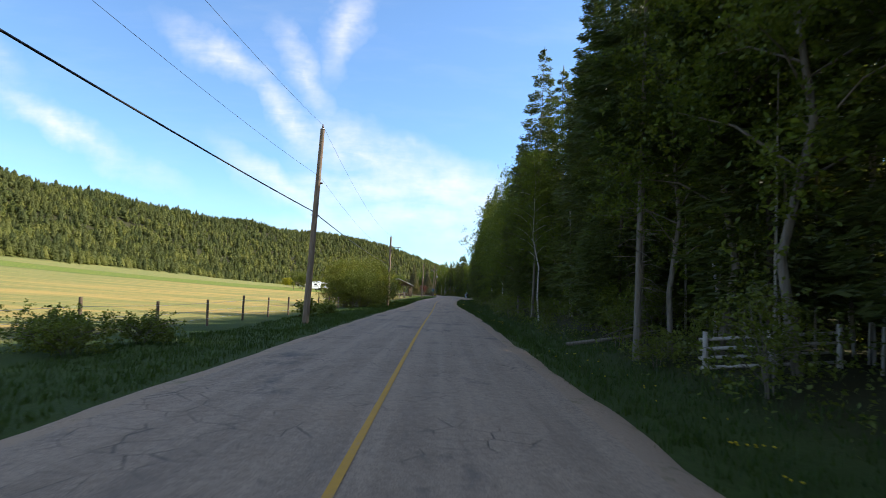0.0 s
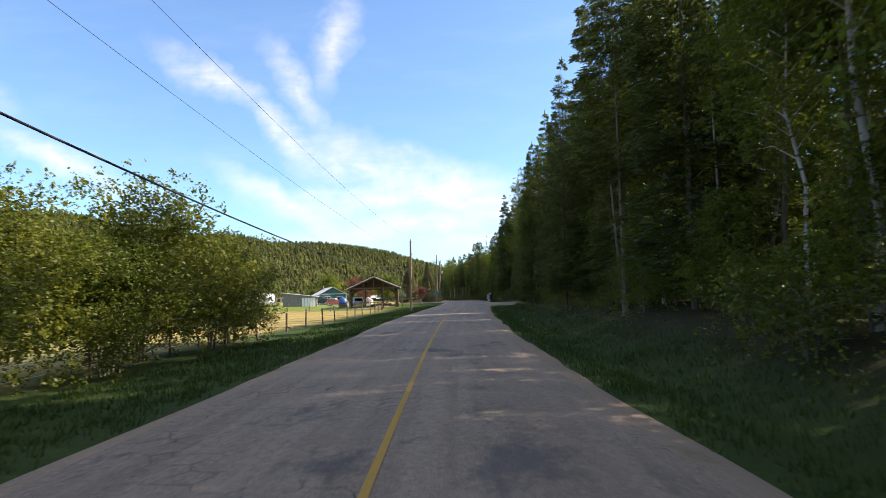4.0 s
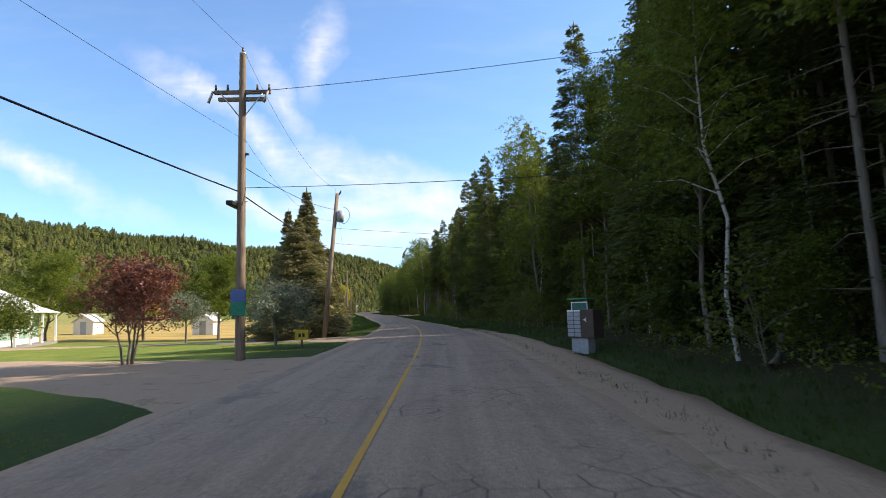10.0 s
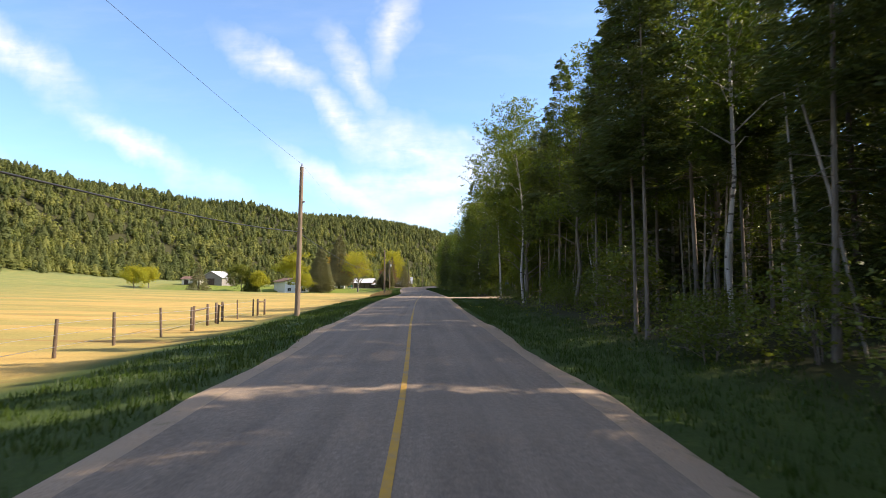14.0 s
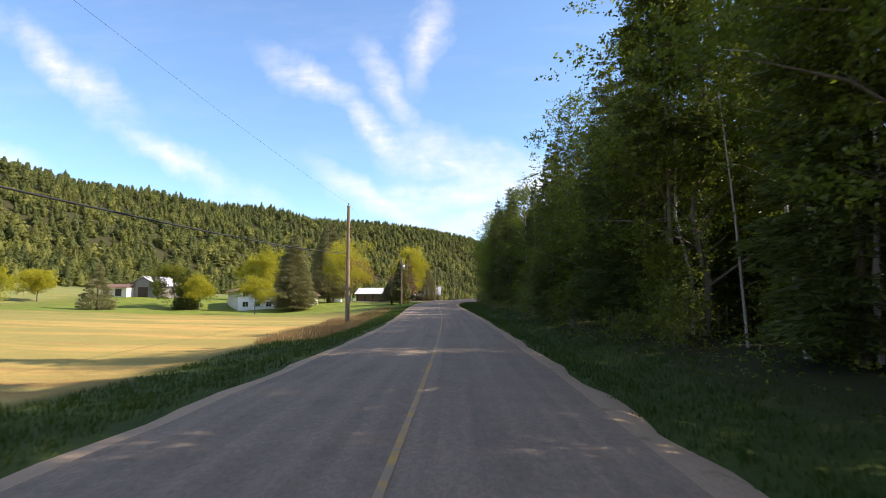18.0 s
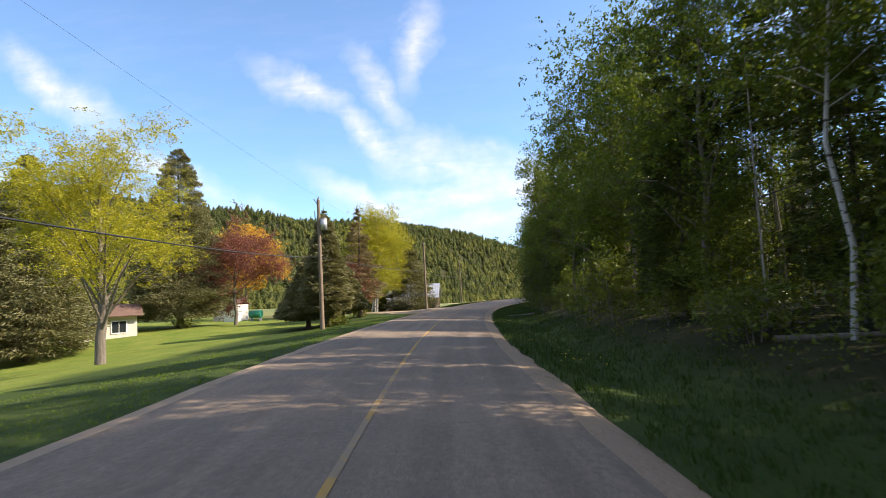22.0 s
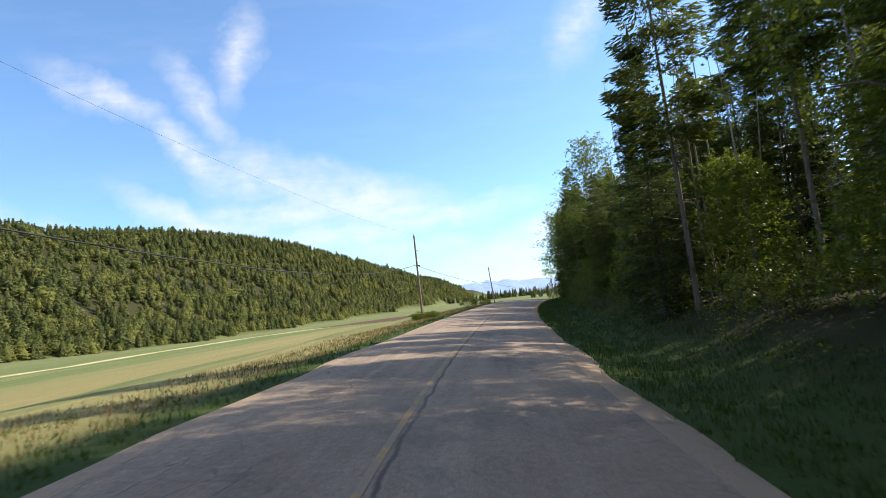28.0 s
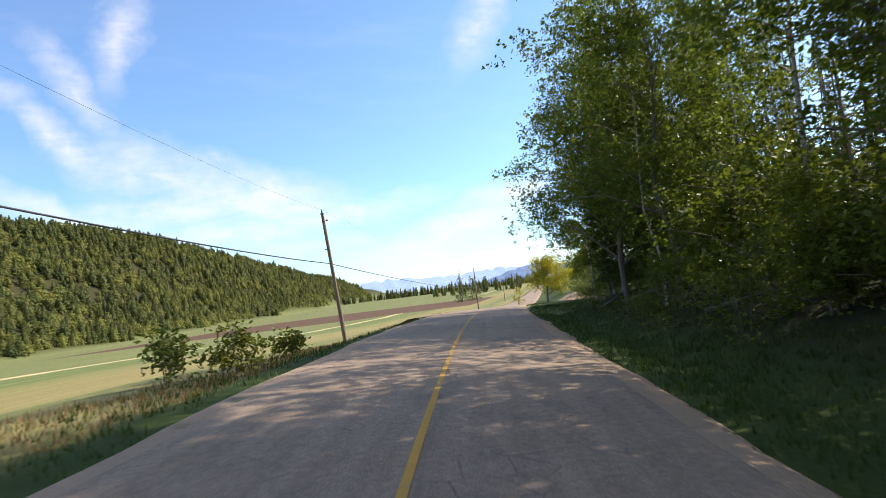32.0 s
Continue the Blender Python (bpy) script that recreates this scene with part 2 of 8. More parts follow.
def asphalt_material():
    m, w = material("worn_asphalt")
    vec = spot(w)
    sep = w.n("ShaderNodeSeparateXYZ", i0=vec)
    grit = w.noise(vec, 55.0, 4.0, 0.7)
    mid = w.noise(vec, 1.3, 5.0, 0.6)
    big = w.noise(vec, 0.18, 3.0)
    lane = w.n("ShaderNodeUVMap").outputs[0]
    lx = w.n("ShaderNodeSeparateXYZ", i0=lane)
    long = w.n("ShaderNodeMapping", i0=lane, i3=(2.6, 0.05, 1.0)).outputs[0]
    band = w.noise(long, 1.0, 4.0, 0.5)
    col = w.mix(w.ramp(mid, (0.3, (0, 0, 0)), (0.7, (1, 1, 1))), (0.220, 0.163, 0.112), (0.283, 0.212, 0.148))
    col = w.mix(w.ramp(band, (0.42, (0, 0, 0)), (0.62, (0.75, 0.75, 0.75))), col, (0.328, 0.246, 0.172))
    # the older surfacing at both ends of the stretch is patched and cracked
    old = w.math("MAXIMUM", w.ramp(w.math("DIVIDE", sep.outputs[1], 700.0), (0.2975, (1, 1, 1)), (0.2985, (0, 0, 0))),
                 w.ramp(w.math("DIVIDE", sep.outputs[1], 700.0), (0.645, (0, 0, 0)), (0.66, (0.6, 0.6, 0.6))))
    cells = w.n("ShaderNodeTexVoronoi", {"feature": "DISTANCE_TO_EDGE"}, i2=2.1)
    w.put(cells.inputs[0], w.n("ShaderNodeVectorMath", {"operation": "MULTIPLY_ADD"}, i0=w.n("ShaderNodeTexNoise", i2=1.8, i3=4.0).outputs[1], i1=(1.6, 1.6, 0), i2=vec).outputs[0])
    crack = w.ramp(cells.outputs["Distance"], (0.0, (1, 1, 1)), (0.035, (0, 0, 0)))
    where = w.ramp(w.noise(vec, 0.45, 5.0, 0.7), (0.49, (0, 0, 0)), (0.60, (1, 1, 1)))
    crack = w.math("MULTIPLY", w.math("MULTIPLY", crack, where), old)
    dry = w.ramp(w.noise(w.n("ShaderNodeMapping", i0=vec, i3=(1.0, 0.55, 1.0)).outputs[0], 0.5, 6.0, 0.7), (0.565, (0, 0, 0)), (0.64, (1, 1, 1)))
    patch = w.math("MULTIPLY", dry, old)
    col = w.mix(w.math("MULTIPLY", patch, 0.7), col, (0.075, 0.070, 0.066))
    col = w.mix(w.math("MULTIPLY", crack, 0.85), col, (0.035, 0.034, 0.033))
    # an open seam runs along the middle of the far stretch
    off = w.math("ABSOLUTE", w.math("ADD", w.math("SUBTRACT", lx.outputs[0], 0.11), w.math("MULTIPLY", w.math("SUBTRACT", w.noise(vec, 0.8, 5.0, 0.6), 0.5), 0.28)))
    seam = w.math("MULTIPLY", w.ramp(off, (0.012, (1, 1, 1)), (0.04, (0, 0, 0))), w.ramp(w.math("DIVIDE", sep.outputs[1], 700.0), (0.64, (0, 0, 0)), (0.67, (0.8, 0.8, 0.8)), (0.815, (0.8, 0.8, 0.8)), (0.83, (0.15, 0.15, 0.15))))
    col = w.mix(seam, col, (0.04, 0.038, 0.036))
    stones = w.noise(vec, 13.0, 6.0, 0.75)
    col = w.mix(0.75, col, w.ramp(grit, (0.25, (0.15, 0.15, 0.15)), (0.75, (0.85, 0.85, 0.85))), "OVERLAY")
    col = w.mix(0.6, col, w.ramp(stones, (0.3, (0.25, 0.25, 0.25)), (0.7, (0.75, 0.75, 0.75))), "OVERLAY")
    col = w.mix(w.ramp(w.noise(w.n("ShaderNodeMapping", i0=lane, i3=(1.5, 0.16, 1.0)).outputs[0], 1.0, 6.0, 0.7), (0.56, (0, 0, 0)), (0.72, (0.55, 0.55, 0.55))), col, (0.13, 0.105, 0.085))
    col = w.mix(w.ramp(big, (0.4, (0, 0, 0)), (0.7, (0.35, 0.35, 0.35))), col, (0.347, 0.262, 0.183))
    col = w.mix(old, w.mix(1.0, col, (0.74, 0.755, 0.785), "MULTIPLY"), col)
    h = w.math("SUBTRACT", grit, w.math("MULTIPLY", crack, 2.0))
    finish(w, col, 0.88, h, 0.35, 0.012, spec=0.25)
    return m


def gravel_material():
    m, w = material("shoulder_gravel")
    vec = spot(w)
    cells = w.n("ShaderNodeTexVoronoi", i2=38.0)
    w.put(cells.inputs[0], vec)
    col = w.mix(cells.outputs["Color"], (0.255, 0.182, 0.122), (0.41, 0.302, 0.206))
    col = w.mix(w.ramp(w.noise(vec, 0.9, 5.0), (0.4, (0, 0, 0)), (0.65, (1, 1, 1))), col, (0.325, 0.242, 0.166))
    col = w.mix(w.ramp(w.noise(vec, 1.4, 7.0, 0.72), (0.56, (0, 0, 0)), (0.66, (0.6, 0.6, 0.6))), col, (0.115, 0.125, 0.05))
    finish(w, col, 0.95, cells.outputs[0], 0.6, 0.015, spec=0.15)
    return m


def ground_material():
    m, w = material("grass_and_stubble")
    vec = spot(w)
    sep = w.n("ShaderNodeSeparateXYZ", i0=vec)
    kind = w.n("ShaderNodeVertexColor", {"layer_name": "cover"}).outputs[0]
    part = w.n("ShaderNodeSeparateColor", i0=kind)
    soil_at = w.n("ShaderNodeVertexColor", {"layer_name": "soil"})
    part2 = w.n("ShaderNodeSeparateColor", i0=soil_at.outputs[0])
    across = w.math("MULTIPLY", soil_at.outputs[1], -300.0)
    fine = w.noise(vec, 14.0, 6.0, 0.7)
    mid = w.noise(vec, 0.6, 5.0, 0.6)
    rows = w.n("ShaderNodeMapping", i0=vec, i2=(0, 0, radians(-14)), i3=(0.03, 0.26, 1.0)).outputs[0]
    drill = w.noise(rows, 1.0, 5.0, 0.6, 0.3)
    grass = w.mix(mid, (0.032, 0.054, 0.014), (0.058, 0.082, 0.020))
    lawn = w.mix(w.ramp(mid, (0.3, (0, 0, 0)), (0.7, (1, 1, 1))), (0.100, 0.155, 0.024), (0.195, 0.212, 0.044))
    straw = w.mix(mid, (0.38, 0.24, 0.072), (0.49, 0.335, 0.112))
    crop = w.mix(w.math("ADD", w.math("MULTIPLY", w.ramp(drill, (0.45, (0, 0, 0)), (0.60, (0.62, 0.62, 0.62))), w.math("SUBTRACT", 1.0, w.math("MULTIPLY", part2.outputs[2], 0.62))), w.math("MULTIPLY", part2.outputs[1], 0.55), True), w.mix(mid, (0.125, 0.165, 0.048), (0.195, 0.21, 0.07)), straw)
    swath = w.noise(w.n("ShaderNodeMapping", i0=vec, i2=(0, 0, radians(-9)), i3=(0.05, 0.7, 1.0)).outputs[0], 1.0, 6.0, 0.65)
    crop = w.mix(w.math("MULTIPLY", w.ramp(swath, (0.54, (0, 0, 0)), (0.66, (0.75, 0.75, 0.75))), part2.outputs[1]), crop, (0.30, 0.165, 0.062))
    # bands that the machines left along the far field, by the distance from the road
    away = w.math("ADD", across, w.math("MULTIPLY", w.math("SUBTRACT", w.noise(w.n("ShaderNodeMapping", i0=vec, i3=(0.3, 0.02, 1.0)).outputs[0], 1.0, 3.0), 0.5), 2.5))
    tan, hay, green = (0.31, 0.235, 0.105), (0.210, 0.195, 0.078), (0.110, 0.150, 0.050)
    band = w.ramp(w.math("DIVIDE", away, 60.0), (0.0, tan), (0.14, hay), (0.20, green), (0.28, hay), (0.40, (0.25, 0.205, 0.085)), (0.54, hay), (0.60, green), (0.74, green), (0.756, (0.62, 0.50, 0.27)),
                  (0.772, (0.62, 0.50, 0.27)), (0.79, green), (1.0, (0.135, 0.160, 0.060)))
    comb = w.noise(w.n("ShaderNodeCombineXYZ", i0=w.math("MULTIPLY", across, 1.6), i1=w.math("MULTIPLY", sep.outputs[1], 0.02), i2=0.0).outputs[0], 1.0, 4.0, 0.6)
    band = w.mix(w.ramp(comb, (0.50, (0, 0, 0)), (0.68, (0.5, 0.5, 0.5))), band, (0.36, 0.29, 0.135))
    crop = w.mix(part2.outputs[2], crop, w.mix(w.math("MULTIPLY", mid, 0.4), band, (0.17, 0.175, 0.07)))
    crop = w.mix(w.math("MULTIPLY", w.ramp(w.math("DIVIDE", w.math("MULTIPLY", sep.outputs[0], -1.0), 200.0), (0.18, (0, 0, 0)), (0.42, (0.6, 0.6, 0.6))), w.math("SUBTRACT", 1.0, part2.outputs[2])), crop, w.mix(mid, (0.14, 0.17, 0.05), (0.22, 0.22, 0.075)))
    # forest-floor litter, darkened so that its colour carries the shade of the wood
    shaded_duff = w.mix(mid, (0.040, 0.034, 0.018), (0.045, 0.050, 0.019))
    soil = w.mix(mid, (0.085, 0.05, 0.032), (0.13, 0.08, 0.05))
    col = w.mix(part.outputs[0], grass, crop)
    col = w.mix(part.outputs[1], col, lawn)
    col = w.mix(part.outputs[2], col, shaded_duff)
    ploughed = w.ramp(part2.outputs[0], (0.3, (0, 0, 0)), (0.6, (1, 1, 1)))
    col = w.mix(ploughed, col, soil)
    col = w.mix(0.6, col, w.ramp(fine, (0.25, (0.2, 0.2, 0.2)), (0.75, (0.8, 0.8, 0.8))), "OVERLAY")
    finish(w, col, 0.95, fine, 0.6, 0.05, spec=0.1)
    return m


def line_material():
    """Yellow road paint, rubbed through to the asphalt here and there."""
    m, w = material("worn_yellow_paint")
    vec = spot(w)
    y = w.n("ShaderNodeSeparateXYZ", i0=vec).outputs[1]
    bare = w.math("ADD", w.noise(vec, 2.3, 7.0, 0.72), w.math("MULTIPLY", w.noise(vec, 0.11, 2.0), 0.35))
    bare = w.math("ADD", bare, w.ramp(w.math("DIVIDE", y, 700.0), (0.0, (0, 0, 0)), (0.36, (0.04, 0.04, 0.04)), (0.45, (0.22, 0.22, 0.22)), (0.54, (0.20, 0.20, 0.20)), (0.60, (0.16, 0.16, 0.16)), (0.66, (0.20, 0.20, 0.20)), (0.72, (0.25, 0.25, 0.25)), (0.80, (0.24, 0.24, 0.24)), (0.83, (0.05, 0.05, 0.05))))
    col = w.mix(w.noise(vec, 9.0, 4.0), (0.58, 0.32, 0.035), (0.40, 0.23, 0.05))
    col = w.mix(w.ramp(bare, (0.74, (0, 0, 0)), (0.92, (0.9, 0.9, 0.9))), col, (0.26, 0.205, 0.15))
    finish(w, col, 0.85, w.noise(vec, 40.0, 4.0), 0.3, 0.004)
    return m


def hill_material():
    """Distant mixed forest: every tree has its own tone, conifers darker than the leafy ones, and stands differ."""
    m, w = material("hillside_trees")
    tree = w.n("ShaderNodeSeparateColor", i0=w.n("ShaderNodeVertexColor", {"layer_name": "tree"}).outputs[0])
    vec = w.n("ShaderNodeTexCoord").outputs["Object"]
    dark = w.mix(tree.outputs[0], (0.082, 0.104, 0.036), (0.132, 0.146, 0.050))
    pale = w.mix(tree.outputs[0], (0.135, 0.155, 0.042), (0.215, 0.218, 0.058))
    col = w.mix(tree.outputs[1], dark, pale)
    flat = w.n("ShaderNodeMapping", i0=vec, i3=(1.0, 1.0, 0.3)).outputs[0]
    col = w.mix(w.ramp(w.noise(flat, 0.022, 3.0, 0.6, 0.4), (0.47, (0, 0, 0)), (0.68, (0.5, 0.5, 0.5))), col, (0.185, 0.186, 0.054))
    col = w.mix(w.ramp(w.noise(flat, 0.013, 3.0, 0.6, 0.6), (0.56, (0, 0, 0)), (0.70, (0.55, 0.55, 0.55))), col, (0.075, 0.092, 0.038))
    p = w.n("ShaderNodeBsdfPrincipled", Base_Color=col, Roughness=0.7)
    p.inputs["Specular IOR Level"].default_value = 0.15
    tr = w.n("ShaderNodeBsdfTranslucent", i0=w.mix(1.0, col, (1.0, 1.0, 0.6), "MULTIPLY"))
    mx = w.n("ShaderNodeMixShader", i0=0.48, i1=p.outputs[0], i2=tr.outputs[0])
    w.n("ShaderNodeOutputMaterial", i0=mx.outputs[0])
    return m


def bark_material(name, a, b, scars=None):
    m, w = material(name)
    vec = w.n("ShaderNodeTexCoord").outputs["Object"]
    lines = w.noise(w.n("ShaderNodeMapping", i0=vec, i3=(14, 14, 1.6)).outputs[0], 1.0, 5.0, 0.65)
    col = w.mix(w.ramp(lines, (0.35, (0, 0, 0)), (0.65, (1, 1, 1))), a, b)
    if scars:
        rings = w.noise(w.n("ShaderNodeMapping", i0=vec, i3=(3.0, 3.0, 9.0)).outputs[0], 1.0, 4.0, 0.6)
        col = w.mix(w.ramp(rings, (0.57, (0, 0, 0)), (0.62, (1, 1, 1))), col, scars)
    finish(w, col, 0.9, lines, 0.5, 0.03, spec=0.15)
    return m


MAT = {
    "asphalt": asphalt_material(),
    "gravel": gravel_material(),
    "ground": ground_material(),
    "line": line_material(),
    "spruce": foliage("spruce_needles", (0.064, 0.088, 0.026), (0.112, 0.134, 0.038), (0.084, 0.104, 0.032), see=0.46),
    "bluespruce": foliage("blue_spruce_needles", (0.190, 0.180, 0.082), (0.240, 0.217, 0.102), (0.150, 0.147, 0.064), see=0.25),
    "rustspruce": foliage("browning_spruce_needles", (0.185, 0.150, 0.070), (0.235, 0.180, 0.085), (0.180, 0.115, 0.058), see=0.25),
    "birchleaf": foliage("birch_leaves", (0.112, 0.154, 0.024), (0.178, 0.212, 0.034), (0.088, 0.124, 0.020), see=0.55),
    "lime": foliage("spring_leaves", (0.38, 0.36, 0.03), (0.46, 0.40, 0.035), (0.31, 0.31, 0.03), see=0.45),
    "plum": foliage("purple_leaves", (0.215, 0.080, 0.058), (0.25, 0.098, 0.068), (0.165, 0.062, 0.046), see=0.35),
    "gold": foliage("golden_leaves", (0.66, 0.38, 0.04), (0.68, 0.42, 0.05), (0.56, 0.30, 0.035), see=0.4),
    "shrub": foliage("shrub_leaves", (0.092, 0.124, 0.020), (0.150, 0.176, 0.030), (0.108, 0.134, 0.024), see=0.45),
    "wood": foliage("woodland_needles", (0.066, 0.082, 0.026), (0.130, 0.138, 0.042), (0.10, 0.096, 0.034), see=0.35, isle=True),
    "hillwood": hill_material(),
    "blade": foliage("grass_blades", (0.032, 0.066, 0.011), (0.066, 0.102, 0.017), (0.045, 0.080, 0.013), see=0.35, isle=True),
    "lawnblade": foliage("lawn_blades", (0.115, 0.185, 0.02), (0.175, 0.25, 0.034), (0.145, 0.21, 0.026), see=0.4, isle=True),
    "flower": foliage("dandelion_petals", (0.75, 0.55, 0.02), (0.8, 0.6, 0.03), (0.7, 0.5, 0.02), see=0.2, isle=True),
    "boulder": mottled("tan_boulder_stone", (0.42, 0.32, 0.22), (0.50, 0.40, 0.29), 3.0, 0.9, 0.6, 0.04, c=(0.26, 0.21, 0.16)),
    "dry": foliage("dry_grass", (0.26, 0.17, 0.085), (0.36, 0.26, 0.13), (0.22, 0.135, 0.07), see=0.3, isle=True),
    "bark": bark_material("conifer_bark", (0.062, 0.048, 0.038), (0.125, 0.100, 0.080)),
    "palestem": bark_material("pale_young_bark", (0.22, 0.195, 0.16), (0.36, 0.33, 0.28)),
    "birchbark": bark_material("birch_bark", (0.36, 0.335, 0.295), (0.50, 0.47, 0.425), (0.09, 0.08, 0.07)),
    "greybark": bark_material("grey_bark", (0.125, 0.106, 0.084), (0.215, 0.185, 0.150)),
    "pole": bark_material("weathered_pole_wood", (0.16, 0.115, 0.08), (0.27, 0.21, 0.155)),
    "teal": mottled("teal_siding", (0.045, 0.125, 0.105), (0.055, 0.145, 0.12), 1.5, 0.6, 0.2, 0.01),
    "palegreen": mottled("pale_green_siding", (0.20, 0.30, 0.22), (0.24, 0.34, 0.25), 1.5, 0.6, 0.2, 0.01),
    "white": mottled("white_paint", (0.76, 0.76, 0.74), (0.82, 0.82, 0.80), 2.0, 0.55, 0.1, 0.005),
    "cream": mottled("cream_stucco", (0.66, 0.60, 0.50), (0.72, 0.66, 0.56), 2.0, 0.8, 0.2, 0.01),
    "tin": mottled("pale_metal_roofing", (0.62, 0.62, 0.62), (0.72, 0.72, 0.71), 1.2, 0.42, 0.1, 0.005, c=(0.52, 0.50, 0.48), metal=0.25),
    "oldtin": mottled("aged_metal_roofing", (0.30, 0.32, 0.35), (0.38, 0.40, 0.43), 1.2, 0.45, 0.1, 0.005, c=(0.24, 0.22, 0.21), metal=0.2),
    "shingle": mottled("brown_shingles", (0.13, 0.075, 0.055), (0.19, 0.115, 0.085), 4.0, 0.9, 0.5, 0.02),
    "board": bark_material("weathered_grey_boards", (0.17, 0.15, 0.135), (0.30, 0.275, 0.25)),
    "darkboard": bark_material("dark_stained_boards", (0.055, 0.04, 0.032), (0.10, 0.075, 0.06)),
    "timber": bark_material("old_brown_timber", (0.10, 0.07, 0.05), (0.19, 0.14, 0.10)),
    "rail": bark_material("pale_split_rails", (0.30, 0.27, 0.23), (0.42, 0.39, 0.34)),
    "glass": mottled("dark_window_glass", (0.02, 0.025, 0.03), (0.03, 0.035, 0.04), 1.0, 0.06, 0.0, 0.0, spec=0.7),
    "tyre": mottled("black_rubber", (0.02, 0.02, 0.02), (0.03, 0.03, 0.03), 8.0, 0.85),
    "redpaint": mottled("red_car_paint", (0.42, 0.03, 0.02), (0.46, 0.035, 0.025), 1.0, 0.25, 0.0, 0.0, spec=0.6),
    "blackpaint": mottled("black_car_paint", (0.02, 0.021, 0.024), (0.03, 0.03, 0.033), 1.0, 0.25, 0.0, 0.0, spec=0.6),
    "whitepaint": mottled("white_car_paint", (0.72, 0.72, 0.72), (0.76, 0.76, 0.76), 1.0, 0.25, 0.0, 0.0, spec=0.6),
    "bluepaint": mottled("blue_car_paint", (0.03, 0.08, 0.26), (0.035, 0.10, 0.32), 1.0, 0.3, 0.0, 0.0, spec=0.6),
    "yellowpaint": mottled("yellow_enamel", (0.62, 0.46, 0.03), (0.55, 0.40, 0.04), 3.0, 0.5),
    "greenpaint": mottled("green_enamel", (0.02, 0.20, 0.12), (0.03, 0.24, 0.14), 3.0, 0.5),
    "greypaint": mottled("grey_painted_metal", (0.30, 0.32, 0.33), (0.36, 0.38, 0.39), 3.0, 0.5),
    "brownpaint": mottled("dark_brown_metal", (0.06, 0.04, 0.035), (0.08, 0.055, 0.045), 3.0, 0.5),
    "ink": mottled("black_lettering", (0.015, 0.015, 0.015), (0.02, 0.02, 0.02), 3.0, 0.6),
    "lamp": mottled("red_lamp_plastic", (0.35, 0.02, 0.02), (0.4, 0.03, 0.03), 3.0, 0.3),
    "stone": mottled("weathered_statue_stone", (0.17, 0.15, 0.13), (0.24, 0.22, 0.19), 6.0, 0.9, 0.4, 0.02, local=True),
    "bloom": foliage("blossom_petals", (0.22, 0.24, 0.18), (0.28, 0.30, 0.23), (0.06, 0.09, 0.04), see=0.3, patch=3.5),
    "willow": foliage("willow_leaves", (0.150, 0.165, 0.022), (0.200, 0.210, 0.030), (0.110, 0.130, 0.022), see=0.4),
    # the blue of the air in between is painted into the hills' colour
    "haze": mottled("haze_tinted_ridge", (0.10, 0.17, 0.30), (0.13, 0.20, 0.34), 0.02, 1.0),
    "haze2": mottled("haze_paled_hills", (0.24, 0.34, 0.50), (0.27, 0.37, 0.53), 0.02, 1.0),
    "wire": mottled("cable_sheath", (0.02, 0.02, 0.02), (0.03, 0.03, 0.03), 5.0, 0.5),
    "steel": mottled("galvanised_steel", (0.42, 0.43, 0.44), (0.5, 0.5, 0.5), 4.0, 0.45, 0.1, 0.003, metal=0.6),
    "glassware": mottled("brown_porcelain", (0.10, 0.05, 0.03), (0.12, 0.07, 0.05), 8.0, 0.25),
}


# ---- the plan: the road's centre line, its widths and the lie of the land ----
ROAD = [(-0.77, 0.37, 0.17), (-0.69, 23.69, 0.16), (-0.51, 47.35, 0.07), (-0.49, 70.58, -0.11), (-0.41, 93.69, -0.15), (0.16, 116.91, -0.06),
        (1.47, 140.03, 0.02), (2.62, 162.67, 0.05), (3.39, 185.26, 0.19), (3.7, 207.91, 0.25), (2.75, 230.29, 0.13), (0.74, 252.2, -0.02),
        (-2.31, 274.09, 0.01), (-5.29, 296.26, 0.06), (-7.96, 318.87, -0.0), (-11.06, 341.91, -0.16), (-14.68, 365.76, -0.15),
        (-18.91, 390.47, 0.0), (-22.84, 415.8, 0.09), (-25.43, 441.45, 0.1), (-26.53, 466.24, 0.06), (-25.63, 490.25, 0.1),
        (-22.31, 513.88, 0.2), (-17.1, 537.12, 0.21), (-10.99, 559.97, 0.23), (-4.17, 581.68, 0.29)]
WIDTH = [(-200, 3.0, 2.75), (90, 3.1, 2.8), (150, 3.45, 3.2), (190, 3.4, 3.1), (232, 2.5, 2.45), (255, 2.4, 2.35), (310, 3.1, 2.6), (350, 3.0, 2.7),
         (380, 3.35, 2.6), (416, 3.14, 2.55), (441, 3.1, 2.64), (466, 2.88, 2.73), (490, 2.63, 2.83), (514, 2.5, 2.86), (582, 2.7, 2.73), (5000, 2.8, 2.7)]
# the bend is banked: cross fall to the right, by y
BANK_AT, BANK_FALL = [380, 415, 450, 500, 590, 660], [0, 0.045, 0.045, 0.09, 0.095, 0]


